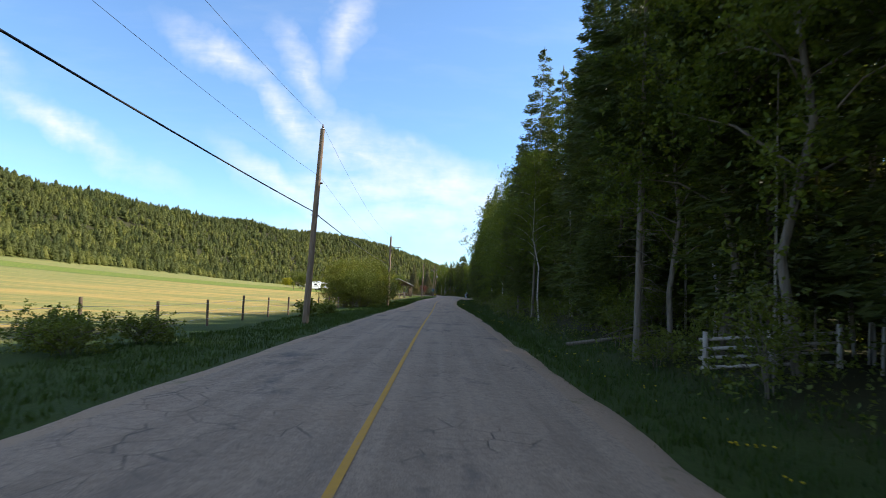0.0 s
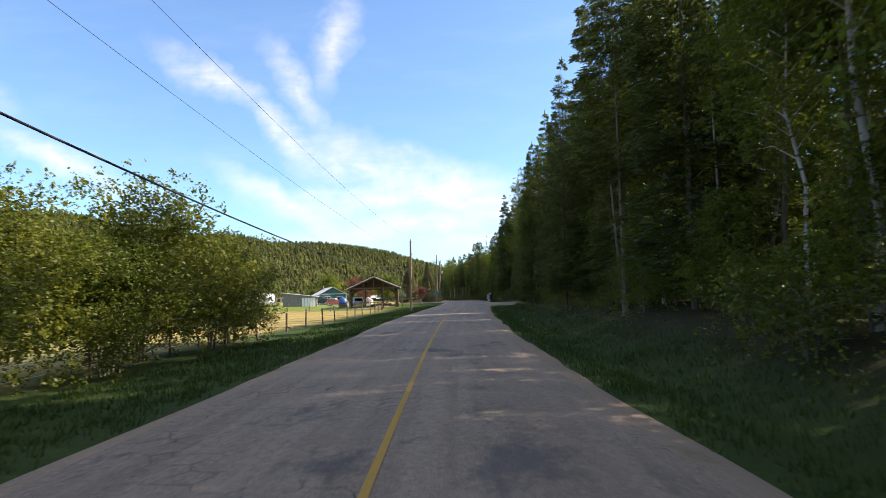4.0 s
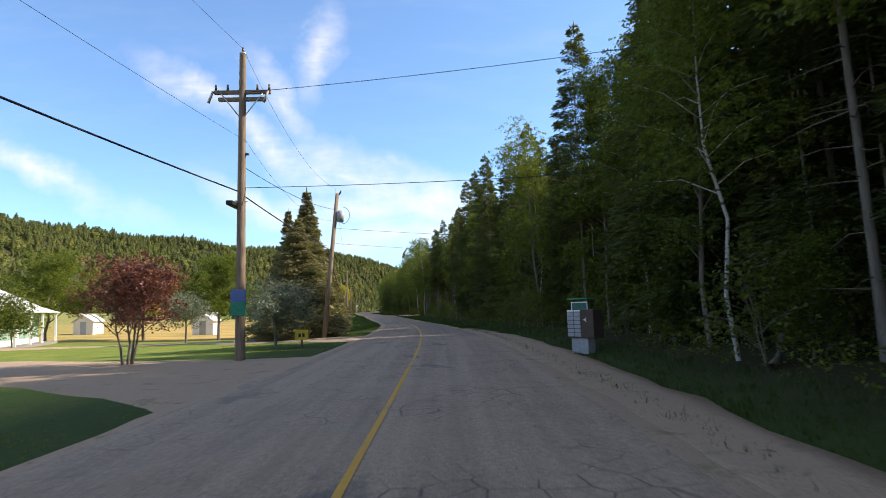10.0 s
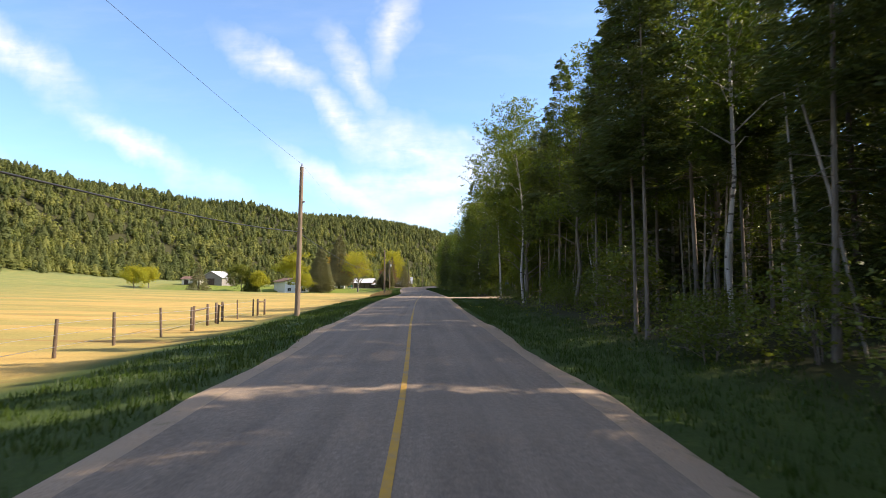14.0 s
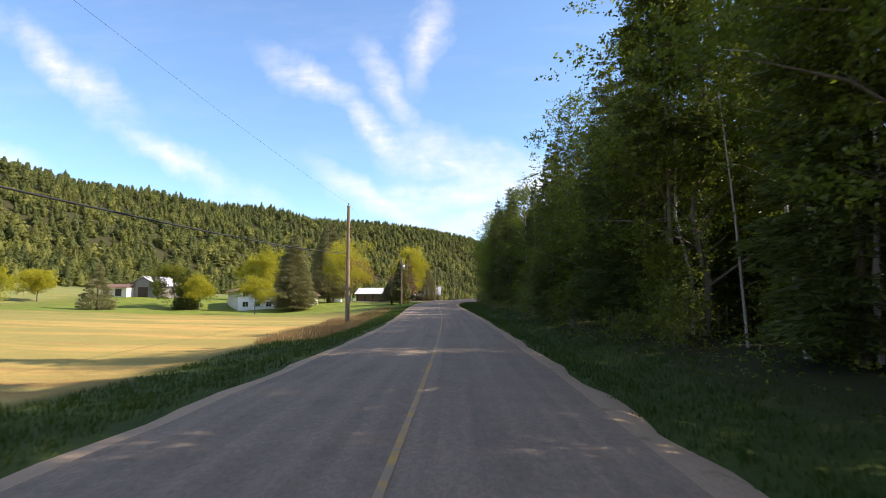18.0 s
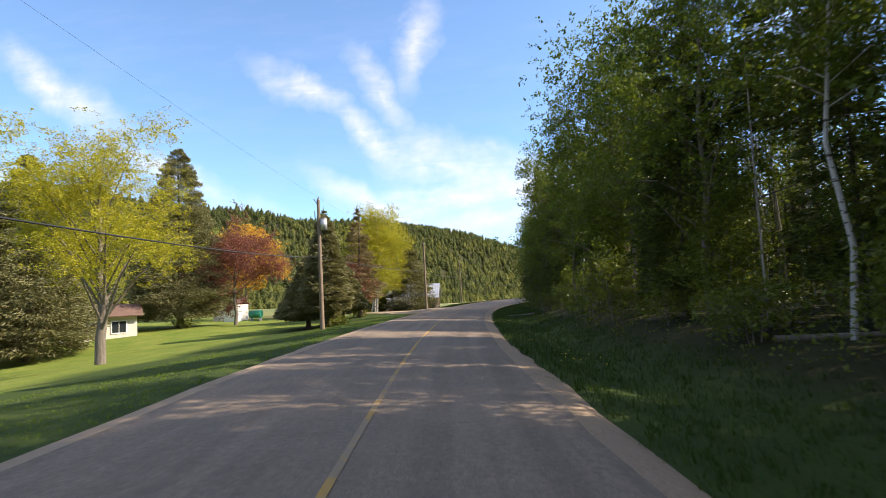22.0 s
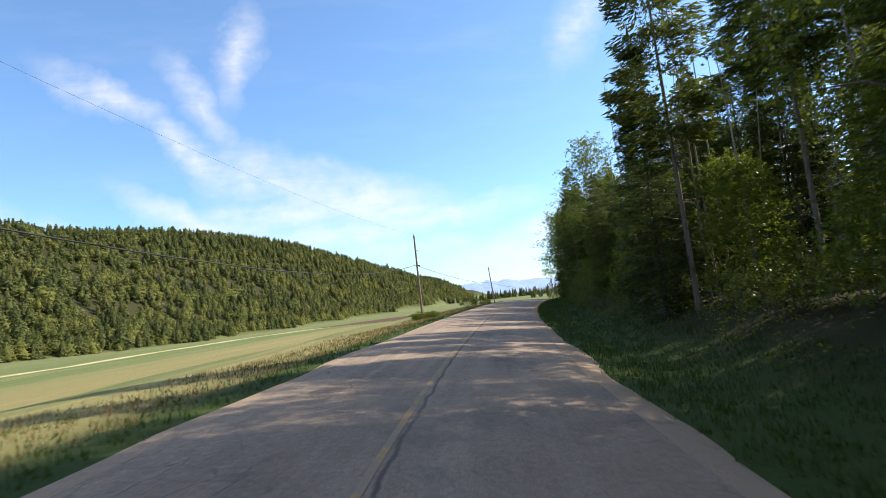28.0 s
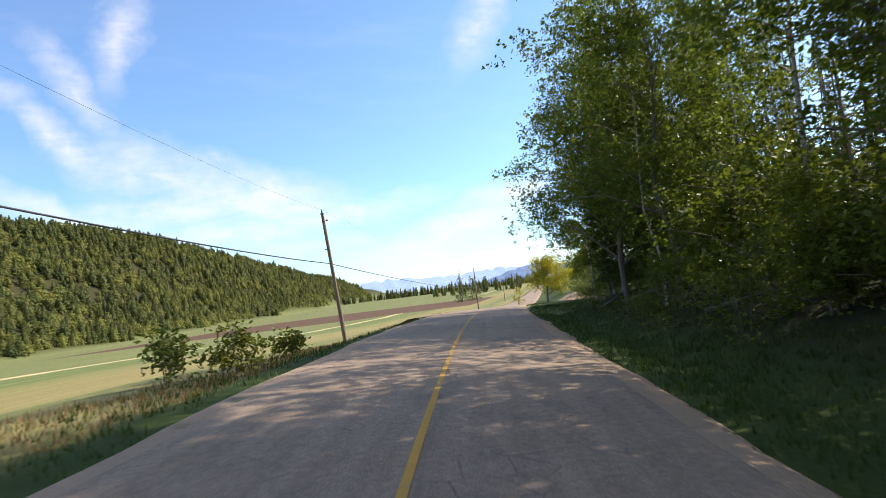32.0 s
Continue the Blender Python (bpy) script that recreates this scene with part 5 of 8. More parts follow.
def build_hill():
    """The wooded hillside across the valley."""
    rng = np.random.default_rng(23)
    def fuzzy(profile, n, size, lift):
        """A small crown: a dark inner spindle clothed in many random sprays."""
        t = rng.random(n) ** 0.8
        r = np.interp(t, [p[0] for p in profile], [p[1] for p in profile]) * rng.uniform(0.65, 1.1, n)
        a = rng.uniform(0, 6.283, n)
        c = np.stack([np.cos(a) * r, np.sin(a) * r, t], 1)
        face = np.stack([np.cos(a), np.sin(a), np.full(n, 0.45)], 1) + rng.normal(0, 0.33, (n, 3))
        face /= np.linalg.norm(face, axis=1)[:, None]
        d = np.stack([np.cos(a) * 0.6, np.sin(a) * 0.6, np.full(n, -0.8 if lift < 0 else 0.2)], 1) + rng.normal(0, 0.4, (n, 3))
        d -= face * (d * face).sum(1)[:, None]
        d /= np.linalg.norm(d, axis=1)[:, None]
        e = np.cross(d, face)
        s = size * rng.uniform(0.6, 1.3, (n, 1)) * (1.15 - 0.6 * t)[:, None]
        V = np.stack([c - d * s * 0.4 + e * s * 0.55, c - d * s * 0.4 - e * s * 0.55, c + d * s * 0.75], 1).reshape(-1, 3)
        F = np.arange(3 * n).reshape(-1, 3)
        m = 6
        core = [(0, 0, 1.02)] + [(math.cos(j * 6.283 / m) * q, math.sin(j * 6.283 / m) * q, z) for q, z in ((np.interp(0.3, [p[0] for p in profile], [p[1] for p in profile]) * 0.7, 0.3), (0.02, 0.0)) for j in range(m)]
        G = [(0, 1 + j, 1 + (j + 1) % m) for j in range(m)] + [f for j in range(m) for f in ((1 + j, 1 + m + j, 1 + (j + 1) % m), (1 + (j + 1) % m, 1 + m + j, 1 + m + (j + 1) % m))]
        return np.vstack([V, core]), np.vstack([F, np.array(G) + 3 * n])

    cone = [(0, 0.15), (0.15, 0.19), (0.5, 0.12), (0.85, 0.045), (1, 0.01)]
    ball = [(0, 0.06), (0.2, 0.22), (0.5, 0.28), (0.8, 0.19), (1, 0.05)]
    shapes = [fuzzy(cone, 76, 0.105, -0.25) for _ in range(6)]
    round_v = [fuzzy(ball, 76, 0.125, 0.1) for _ in range(3)]
    fine = [fuzzy(cone, 150, 0.08, -0.25) for _ in range(5)] + [fuzzy(ball, 150, 0.095, 0.1) for _ in range(2)]

    def plant(bag, tones, V, F, scale, place, leafy):
        bag.add(V * scale + place, F)
        tones.append((len(V), rng.random(), 1.0 if leafy else 0.0))

    def grove(name, bag, tones, label):
        me = bag.mesh(name, "hillwood")
        n, tone, kind = (np.array(v) for v in zip(*tones))
        cols = np.ones((len(me.vertices), 4), np.float32)
        cols[:, 0], cols[:, 1] = np.repeat(tone, n), np.repeat(kind, n)
        me.color_attributes.new("tree", "FLOAT_COLOR", "POINT").data.foreach_set("color", cols.ravel())
        tagged(new(name, me), label, "forest", kind="stuff")

    bag, tones = Bag(), []
    n = 16500
    y = rng.uniform(60, 1750, n)
    u = rng.uniform(0, 1.12, n) ** 1.15
    foot, top = np.interp(y, FOOT_Y, FOOT_X), np.interp(y, TOP_Y, TOP_X)
    x = foot - 2 + (top - foot) * u + rng.normal(0, 3, n)
    edge = 1300
    y[:edge] = rng.uniform(150, 1700, edge)
    x[:edge] = np.interp(y[:edge], FOOT_Y, FOOT_X) - rng.uniform(0, 14, edge)
    z = land(x, y)
    h = rng.uniform(5, 11.5, n) * np.where(rng.random(n) < 0.07, 1.25, 1.0)
    wide = rng.uniform(1.25, 2.3, n)
    for i in range(n):
        leafy = rng.random() < (0.5 if i < edge else np.interp(u[i], [0, 0.35, 1.0], [0.5, 0.4, 0.15]))
        front = x[i] > foot[i] - 45 and y[i] > 300 or i < edge
        V, F = (fine[5 + i % 2] if leafy else fine[i % 5]) if front else (round_v[i % 3] if leafy else shapes[i % 6])
        q = h[i] * (0.75 if leafy else 1.0)
        plant(bag, tones, V, F, [q * wide[i], q * wide[i], q], [x[i], y[i], z[i] - 0.4], leafy)
    # strips of wood across the far end of the valley
    for x0, y0, x1, y1, n in ((90, 1500, 480, 1550, 260), (150, 1150, 420, 1010, 120), (260, 900, 700, 980, 200)):
        for _ in range(n):
            t = rng.random()
            px, py = x0 + (x1 - x0) * t + rng.normal(0, 12), y0 + (y1 - y0) * t + rng.normal(0, 12)
            if abs(seat(px, py)[1][0]) > 16:
                V, F = shapes[int(rng.integers(0, 5))]
                q = rng.uniform(8, 16)
                plant(bag, tones, V, F, [q * 1.2, q * 1.2, q], [px, py, height(px, py) - 0.3], False)
    # the wood goes on behind the roadside trees
    back, back_tones = Bag(), []
    n = 3600
    px, py = rng.uniform(40, 230, n), rng.uniform(-90, 680, n)
    px += np.interp(py, LINE[:, 1], LINE[:, 0])
    pz = land(px, py)
    for i in range(n):
        leafy = rng.random() < 0.3
        V, F = round_v[i % 3] if leafy else shapes[i % 6]
        q = rng.uniform(8, 14)
        plant(back, back_tones, V, F, [q * 1.25, q * 1.25, q], [px[i], py[i], pz[i] - 0.4], leafy)
    grove("deep_forest", back, back_tones, "dense green forest going on behind the roadside trees")
    grove("hillside_forest", bag, tones, "sunlit green mixed forest covering the hillside across the valley")


build_forest()
build_undergrowth()
build_hill()
gap_skip = lambda yy, dd: np.isin(np.searchsorted([147, 184, 308, 318, 618, 628], yy), (1, 3, 5)) & (dd > 0)
drive_skip = lambda yy, dd: ((yy > 160) & (yy < 236)) | ((yy > 395) & (yy < 474)) | ((yy > 495) & ((yy * 7.3) % 1 < 0.65))
lawn_skip = lambda yy, dd: ((yy > 189) & (yy < 204)) | ((yy > 236) & (yy < 395)) | ((yy > 450) & (yy < 470))
grass_blades("verge_grass", "blade", 60000, -12, 630, 0.62, 4.4, 0.13, 1, "green grass along the forest side of the road", skip=gap_skip)
grass_blades("verge_grass", "blade", 60000, -12, 630, -4.6, -0.6, 0.13, 2, "green grass along the field side of the road", skip=drive_skip)
grass_blades("lawn_grass", "lawnblade", 26000, 160, 500, -7.0, -0.75, 0.045, 5, "short mown lawn grass beside the road", skip=lawn_skip)
grass_blades("dry_grass", "dry", 4500, 346, 366, -5.4, -2.6, 0.36, 3, "tall reddish dry grass beside the road", 0.008)
grass_blades("dry_grass", "dry", 6000, 366, 400, -5.2, -2.4, 0.13, 6, "short dry grass between verge and lawn", 0.008)
grass_blades("dry_grass", "dry", 5500, 500, 640, -5.2, -1.6, 0.14, 4, "short dry grass on the field edge", 0.009)


# ---- power line ----
POLES = [(-6.4, -22.0, 8.6, 0.02), (-6.4, 28.1, 9.6, 0.03), (-6.3, 71.8, 8.5, 0.0), (-4.3, 144.4, 8.6, 0.02), (-2.05, 200.1, 10.4, 0.01), (-10.8, 284.5, 9.0, 0.02),
         (-20.6, 360.1, 8.5, 0.0), (-33.9, 435.0, 9.4, 0.0), (-33.8, 474.6, 9.2, 0.0), (-33.4, 511.0, 8.6, -0.02), (-16.7, 570.6, 8.4, 0.0), (0.4, 614.0, 7.3, -0.07),
         (33.6, 683.0, 8.5, 0.0), (79.0, 778.0, 8.5, 0.0), (125.0, 866.0, 8.5, 0.0)]


def utility_pole(i, x, y, h, lean):
    g = height(x, y)
    ob = thing("utility_pole", Matrix.Translation((x, y, g)) @ Euler((0, lean, 0)).to_matrix().to_4x4(), "weathered wooden utility pole on the grass verge", "utility pole", "poles of the power line")
    bag = Bag()
    z = np.linspace(-0.4, h, 7)
    pipe(bag, np.c_[np.zeros(7), np.zeros(7), z], np.linspace(0.17, 0.11, 7) * (0.72 if y > 500 else 1.0), 12)
    part("shaft", bag.mesh("shaft", "pole", True), None, ob)
    tube_part("pole_cap", "steel", ob, (0, 0, h - 0.02), (0, 0, h + 0.05), 0.12, 0.10, 12)
    tube_part("top_insulator", "glassware", ob, (0, 0, h + 0.05), (0, 0, h + 0.24), 0.045, 0.03, 8)
    tube_part("cable_clamp", "steel", ob, (-0.2, 0, 5.3), (0.2, 0, 5.3), 0.03, sides=6)
    tube_part("insulator", "glassware", ob, (0.12, 0, 6.9), (0.24, 0, 6.9), 0.05, 0.04, 8)
    return ob


def wire(name, a, b, sag, r, label):
    a, b = Vector(a), Vector(b)
    t = np.linspace(0, 1, 21)
    pts = np.array(a)[None] + (np.array(b) - np.array(a))[None] * t[:, None]
    pts[:, 2] -= sag * 4 * t * (1 - t)
    bag = Bag()
    pipe(bag, pts, np.full(21, r), 5)
    return tagged(new(name, bag.mesh(name, "wire", True)), label, "cable", "cables of the power line")


for i, p in enumerate(POLES):
    utility_pole(i, *p)
# each span hangs by its own sag; the old leaning pole carries the cable too
SAG = [0.3, 0.25, 1.35, 0.6, 0.1, 1.5, 1.2, 1.3, 0.2, 0.4, 1.7, 0.5, 0.5, 0.9, 0.9]
ARM = [5.5, 5.5, 5.15, 5.1, 5.65, 5.2, 5.1, 5.1, 5.2, 5.3, 5.4, 5.4, 4.5, 5.0, 5.0, 5.0]
chain = POLES[:5] + [(-2.0, 214.6, 8.6, 0.09)] + POLES[5:]
tips = [(p[0] + math.sin(p[3]) * p[2], p[1], height(p[0], p[1]) + p[2] + 0.2) for p in chain]
holds = [(p[0] + math.sin(p[3]) * h - 0.15, p[1], height(p[0], p[1]) + h) for p, h in zip(chain, ARM)]
for k, sag in enumerate(SAG):
    wire("thin_wire", tips[k], tips[k + 1], 0.9, 0.006 if k < 6 else 0.0035, "thin bare overhead conductor")
    if k < 5:
        a, b = holds[k], holds[k + 1]
        wire("neutral_wire", (a[0] + 0.3, a[1], a[2] + 1.7), (b[0] + 0.3, b[1], b[2] + 1.7), 0.8, 0.005, "thin lower overhead conductor")
    wire("thick_cable", holds[k], holds[k + 1], sag, 0.024, "thick black overhead telephone cable")


# ---- driveways and side roads ----
def lane(name, pts, label, mat="gravel", lift=0.07, seed=9, kind="structure", category="driveway"):
    """A strip over the ground through points (x, y, half width)."""
    p = spline(pts, 1.2)
    tan = np.gradient(p[:, :2], axis=0)
    tan /= np.hypot(*tan.T)[:, None]
    nor = np.stack([tan[:, 1], -tan[:, 0]], 1)
    rng = np.random.default_rng(seed)
    t = np.array([-1.18, -0.92, -0.5, 0, 0.5, 0.92, 1.18])
    half = p[:, 2][:, None] * t[None, :] + rng.normal(0, 0.10, (len(p), 7)) * (np.abs(t) > 0.8)
    X, Y = p[:, 0][:, None] + nor[:, 0][:, None] * half, p[:, 1][:, None] + nor[:, 1][:, None] * half
    Z = land(X.ravel(), Y.ravel()).reshape(X.shape)
    bed = Z.copy()
    k, d = seat(X.ravel(), Y.ravel())
    out = np.maximum(-d - WL[k], d - WR[k]).reshape(X.shape)
    Z = ((LINE[k, 2] - BANK[k] * d).reshape(X.shape) - 0.03) * (1 - step(0.8, 5.0, out)) + (Z + lift) * step(0.8, 5.0, out)
    Z[:, [0, -1]] = np.minimum(Z[:, [0, -1]], bed[:, [0, -1]]) - 0.5
    n = len(p)
    i = np.arange(n - 1)[:, None] * 7 + np.arange(6)
    F = np.stack([i, i + 1, i + 8, i + 7], -1).reshape(-1, 4)
    return tagged(new(name, mesh_np(name, np.stack([X, Y, Z], -1).reshape(-1, 3), F, MAT[mat], True)), label, category, kind=kind)


lane("driveway", [(7.6, 164.0, 3.2), (9.2, 166.0, 3.2), (11.8, 169.2, 2.6), (14.6, 173.2, 2.4), (18.5, 178.0, 2.1), (25, 181.5, 2.0), (36, 184, 2.0)], "bare brown gravel side road opening into the forest")
lane("gravel_apron", [(5.1, 144, 0.6), (5.8, 151, 0.8), (7.2, 158, 2.2), (8.2, 165, 3.0), (8.0, 172, 2.2), (7.4, 180, 1.2), (6.9, 187, 0.7)], "wide bare gravel apron along the asphalt at the side road", lift=0.045)
lane("gravel_apron", [(7.2, 183, 0.6), (7.5, 190, 0.85), (7.65, 197, 0.95), (7.75, 204, 1.05), (7.55, 210, 0.95), (7.0, 216, 0.7), (6.5, 222, 0.4)], "bare gravel strip along the asphalt by the mailboxes", lift=0.045)
lane("path", [(7.8, 159.5, 0.8), (8.6, 155.2, 0.5), (10.2, 149.5, 0.45), (12.0, 143.0, 0.45)], "thin trodden path leading off the gravel apron", lift=0.05)
lane("driveway", [(-5.2, 313.2, 4.2), (-3, 313.5, 3.4), (2, 314.4, 2.4), (10, 315.5, 2.2), (30, 318, 2.2)], "sunlit pale gravel driveway entering the forest")
lane("driveway", [(1.2, 196.0, 5.6), (-2, 197.0, 3.9), (-8, 199.5, 2.4), (-16, 204, 1.8), (-24, 208, 1.8), (-34, 211, 2.2)], "gravel driveway leading to the green house")
lane("driveway", [(-28.0, 462.3, 7.6), (-30.4, 462.4, 7.2), (-33.5, 464.0, 4.8), (-38, 467.0, 2.0), (-44, 470.0, 1.6), (-52, 475, 2.2), (-58, 479, 3.0)], "pale gravel driveway leading to the farm sheds")
lane("driveway", [(5.0, 622, 4.5), (9.5, 623, 3.2), (18, 628, 2.4), (40, 640, 2.2)], "narrow gravel track under the roadside trees")


lane("driveway", [(1.0, 212.2, 3.0), (-2, 212.7, 1.7), (-8, 215.4, 1.3), (-16, 218, 1.3), (-23, 214, 1.6)], "second narrow gravel driveway across the lawn")
lane("barn_floor", [(-15.5, 168.5, 3.4), (-14.0, 174, 3.8), (-12.6, 182, 3.4)], "bare trodden earth under the pole barn", lift=0.03, category="ground")


# ---- trees and shrubs on the open side ----
def shrub_row():
    rng = np.random.default_rng(31)
    group = "willow shrubs along the field fence"
    kinds = [broadleaf("willow_shrub", 4.8 + 0.5 * k, 2.5, ("greybark", "shrub" if k == 0 else "willow"), 80 + k, 0.04, 14, 430, 70, 0.095, 6, 0.06, 0.46, 0.7,
                       "large many-stemmed willow shrub with yellow-green leaves", "shrub", leafname="leaves", group=group, upright=0.5) for k in range(3)]
    spots = [(-8.8, 60.5, 0.8), (-10.0, 62.5, 0.95), (-8.6, 64.8, 0.95), (-10.2, 66.5, 1.0), (-8.8, 68.6, 1.05), (-8.8, 76.5, 0.95), (-10.6, 79.5, 0.9), (-8.4, 82.0, 0.75),
             (-11.2, 86.5, 1.0), (-9.2, 89.6, 0.95), (-10.4, 93.0, 1.12), (-9.6, 97.0, 0.9), (-10.4, 101.5, 0.85), (-10.6, 71.5, 1.0)]
    for i, (x, y, s) in enumerate(spots):
        m = stand(x, y, rng.uniform(0, 6.28), s)
        if i < 3:
            kinds[i].matrix_basis = m
        else:
            copy_thing(kinds[i % 3], m)


def small_bush(x, y, h, seed, label, mat="shrub", r=None, per=28, leaf=0.11):
    return broadleaf("bush", h, r or h * 0.55, ("greybark", mat), seed, 0.06, 5, 40, per, leaf, 5, 0.03, 0.22, 0.6, label, "bush", stand(x, y, seed), leafname="leaves")


def yard_tree(name, x, y, h, r, mat, seed, label, bark="greybark", low=0.22, clumps=120, per=42, leaf=0.15, stems=1, tr=0.16, upright=0.5, spread=0.5, limbs=14, shape=0.6):
    clumps, per, spread, leaf = int(clumps * 3.0), int(per * 2.2), max(spread, r * 0.13), leaf * 0.75
    return broadleaf(name, h, r, (bark, mat), seed, low, limbs, clumps, per, leaf, stems, tr, spread, shape, label, "tree", stand(x, y, seed * 1.7), upright=upright)


def yard_spruce(x, y, h, r, seed, label, mat="bluespruce", low=0.7, tr=0.22, **kw):
    args = dict(boughs=480, per=100, droop=0.24, power=1.0, ragged=0.24, size=0.26, fluff=0.2)
    args.update(kw)
    return conifer("spruce_tree", h, low, r * 1.12, ("bark", mat), seed, label, m=stand(x, y, seed * 0.9), r=tr, **args)


shrub_row()
small_bush(-7.8, 40.5, 0.7, 101, "small dark shrub by the field fence")
small_bush(-8.3, 42.5, 0.75, 102, "small dark shrub by the field fence")
small_bush(-7.4, 33.0, 0.9, 103, "low bush at the foot of a utility pole")
yard_tree("apple_tree", -48.5, 204.0, 5.3, 3.6, "willow", 104, "low spreading fruit tree with pale green leaves", stems=3, low=0.15)
yard_tree("maple_tree", -34.8, 240.5, 8.6, 3.6, "birchleaf", 105, "round green maple behind the green house", clumps=160)
yard_tree("plum_tree", -26.2, 243.0, 7.6, 3.3, "plum", 106, "round dark purple-leaved plum on the lawn", clumps=150, low=0.2)
yard_tree("young_tree", -5.6, 200.0, 3.4, 1.1, "plum", 107, "many-stemmed young tree with sparse reddish leaves beside the gravel driveway", stems=4, low=0.35, clumps=46, per=24, tr=0.07, upright=1.0, spread=0.3, leaf=0.11)
yard_tree("linden_tree", -16.9, 239.0, 8.6, 2.7, "birchleaf", 108, "fresh green broadleaf tree beside the spruces", clumps=130)
yard_tree("blossom_tree", -2.7, 206.8, 2.7, 1.35, "bloom", 109, "small tree flecked with white blossom beside the spruces", clumps=60, per=30, leaf=0.09, tr=0.08, low=0.35, spread=0.3)
yard_tree("blossom_tree", -11.5, 218.5, 3.2, 1.1, "bloom", 178, "small tree flecked with white blossom on the lawn", clumps=60, per=30, leaf=0.09, tr=0.08, low=0.35, spread=0.3)
yard_spruce(-4.0, 217.0, 7.3, 3.1, 110, "broad old spruce with boughs down to the lawn", low=0.5, size=0.22, per=200, ragged=0.4, droop=0.34)
yard_spruce(-4.8, 223.6, 10.8, 2.6, 111, "tall pointed spruce in a group by the road", low=0.5, size=0.22, per=200, ragged=0.35, droop=0.3)
yard_spruce(-5.0, 233.4, 7.6, 1.9, 112, "smaller spruce at the end of the group", low=0.5, size=0.22, per=200)
yard_spruce(-10.9, 243.0, 13.4, 3.4, 190, "tall full spruce behind the group by the road", low=0.6, size=0.24, per=180, ragged=0.35, droop=0.3)
yard_tree("willow_tree", -107.5, 414.0, 7.0, 3.4, "lime", 113, "round yellow-green tree in the field", clumps=110, leaf=0.2)
yard_tree("willow_tree", -113.0, 430.0, 6.6, 3.2, "lime", 114, "round yellow-green tree in the field", clumps=110, leaf=0.2)
yard_spruce(-90.7, 420.5, 9.0, 3.8, 115, "silvery blue spruce beside the far farm buildings", low=0.3, boughs=220)
yard_tree("maple_tree", -82.7, 433.0, 9.0, 3.8, "willow", 116, "bright green maple beside the white house", clumps=150, leaf=0.2)
yard_spruce(-78.5, 431.0, 8.2, 3.0, 117, "dark spruce beside the white house", "spruce", low=0.4, boughs=220)
yard_tree("maple_tree", -74.0, 456.0, 12.0, 5.0, "lime", 118, "tall bright green maple behind the white house", clumps=170, leaf=0.22)
yard_tree("small_willow", -58.0, 420.0, 6.4, 2.9, "lime", 119, "small round golden-green tree on the lawn", clumps=100, per=48, low=0.3, tr=0.1)
yard_tree("small_willow", -75.0, 429.7, 6.6, 3.0, "lime", 120, "small round golden-green tree on the lawn", clumps=100, per=48, low=0.3, tr=0.1)
yard_spruce(-56.2, 433.1, 15.6, 4.9, 121, "tall grey-green spruce on the lawn before the white house", low=1.4, size=0.26, per=170, boughs=620, power=0.8)
yard_tree("golden_willow", -41.2, 422.4, 11.0, 3.9, "lime", 123, "golden-green spring tree with a short stout trunk on the lawn", clumps=230, per=50, leaf=0.10, low=0.14, tr=0.27, upright=1.1, spread=0.42, limbs=30)
yard_tree("plum_tree", -50.5, 453.0, 9.8, 4.8, "plum", 124, "large purple-leaved plum on the lawn", clumps=190, per=44, low=0.2, tr=0.2)
yard_tree("golden_tree", -60.0, 474.0, 13.5, 4.8, "gold", 125, "tree with golden orange leaves behind the plum", clumps=150, leaf=0.2)
yard_spruce(-54.8, 449.8, 18.6, 5.0, 126, "very tall spruce with a thick trunk on the lawn", low=1.8, power=0.66, boughs=820, tr=0.34, size=0.22, per=200)
yard_spruce(-35.0, 438.9, 9.2, 2.1, 127, "slim grey-green spruce behind a utility pole", low=1.7, power=0.75, tr=0.26, size=0.22, per=200)
yard_spruce(-37.4, 441.0, 6.0, 2.6, 128, "short broad grey-green spruce on the lawn", low=1.2, size=0.22, per=200)
yard_spruce(-35.7, 444.6, 5.2, 2.1, 129, "small rounded blue spruce with a bare stem", low=1.5, power=0.5, size=0.22, per=200)
yard_spruce(-36.3, 452.0, 11.0, 3.2, 130, "thin browning spruce with open boughs beside a purple shrub", "rustspruce", low=2.0, boughs=150, ragged=0.5, tr=0.24, size=0.17, per=240)
yard_tree("plum_tree", -37.6, 450.4, 5.2, 2.5, "plum", 131, "thin purple plum growing against a spruce", clumps=80, per=30, low=0.25, tr=0.09)
yard_tree("weeping_birch", -40.9, 473.0, 15.2, 3.6, "lime", 132, "tall birch with several white stems and thin yellow-green leaves", bark="birchbark", stems=4, low=0.16, clumps=420, per=48, leaf=0.12, tr=0.2, upright=0.9, limbs=18, spread=0.6)
yard_spruce(-44.0, 480.0, 15.0, 3.2, 133, "dark spruce behind the birch", "spruce", low=0.5)
yard_spruce(-37.3, 481.2, 11.3, 4.1, 134, "full blue-green spruce beside the farm track", low=0.7)
yard_tree("linden_tree", -42.5, 479.5, 5.0, 2.6, "lime", 135, "yellow-green young tree between birch and spruce", clumps=80, low=0.2)
small_bush(-41.8, 468.2, 1.3, 136, "low pale green bush at the foot of the birch", "lime")
small_bush(-53.5, 448.6, 0.2, 137, "low mound of pale plants round a tree trunk", "willow", 1.2)
small_bush(-36.6, 452.4, 0.2, 138, "low mound of pale plants round a tree trunk", "willow", 1.1)
small_bush(-34.3, 438.8, 0.2, 139, "low mound of pale plants round a tree trunk", "willow", 1.2)
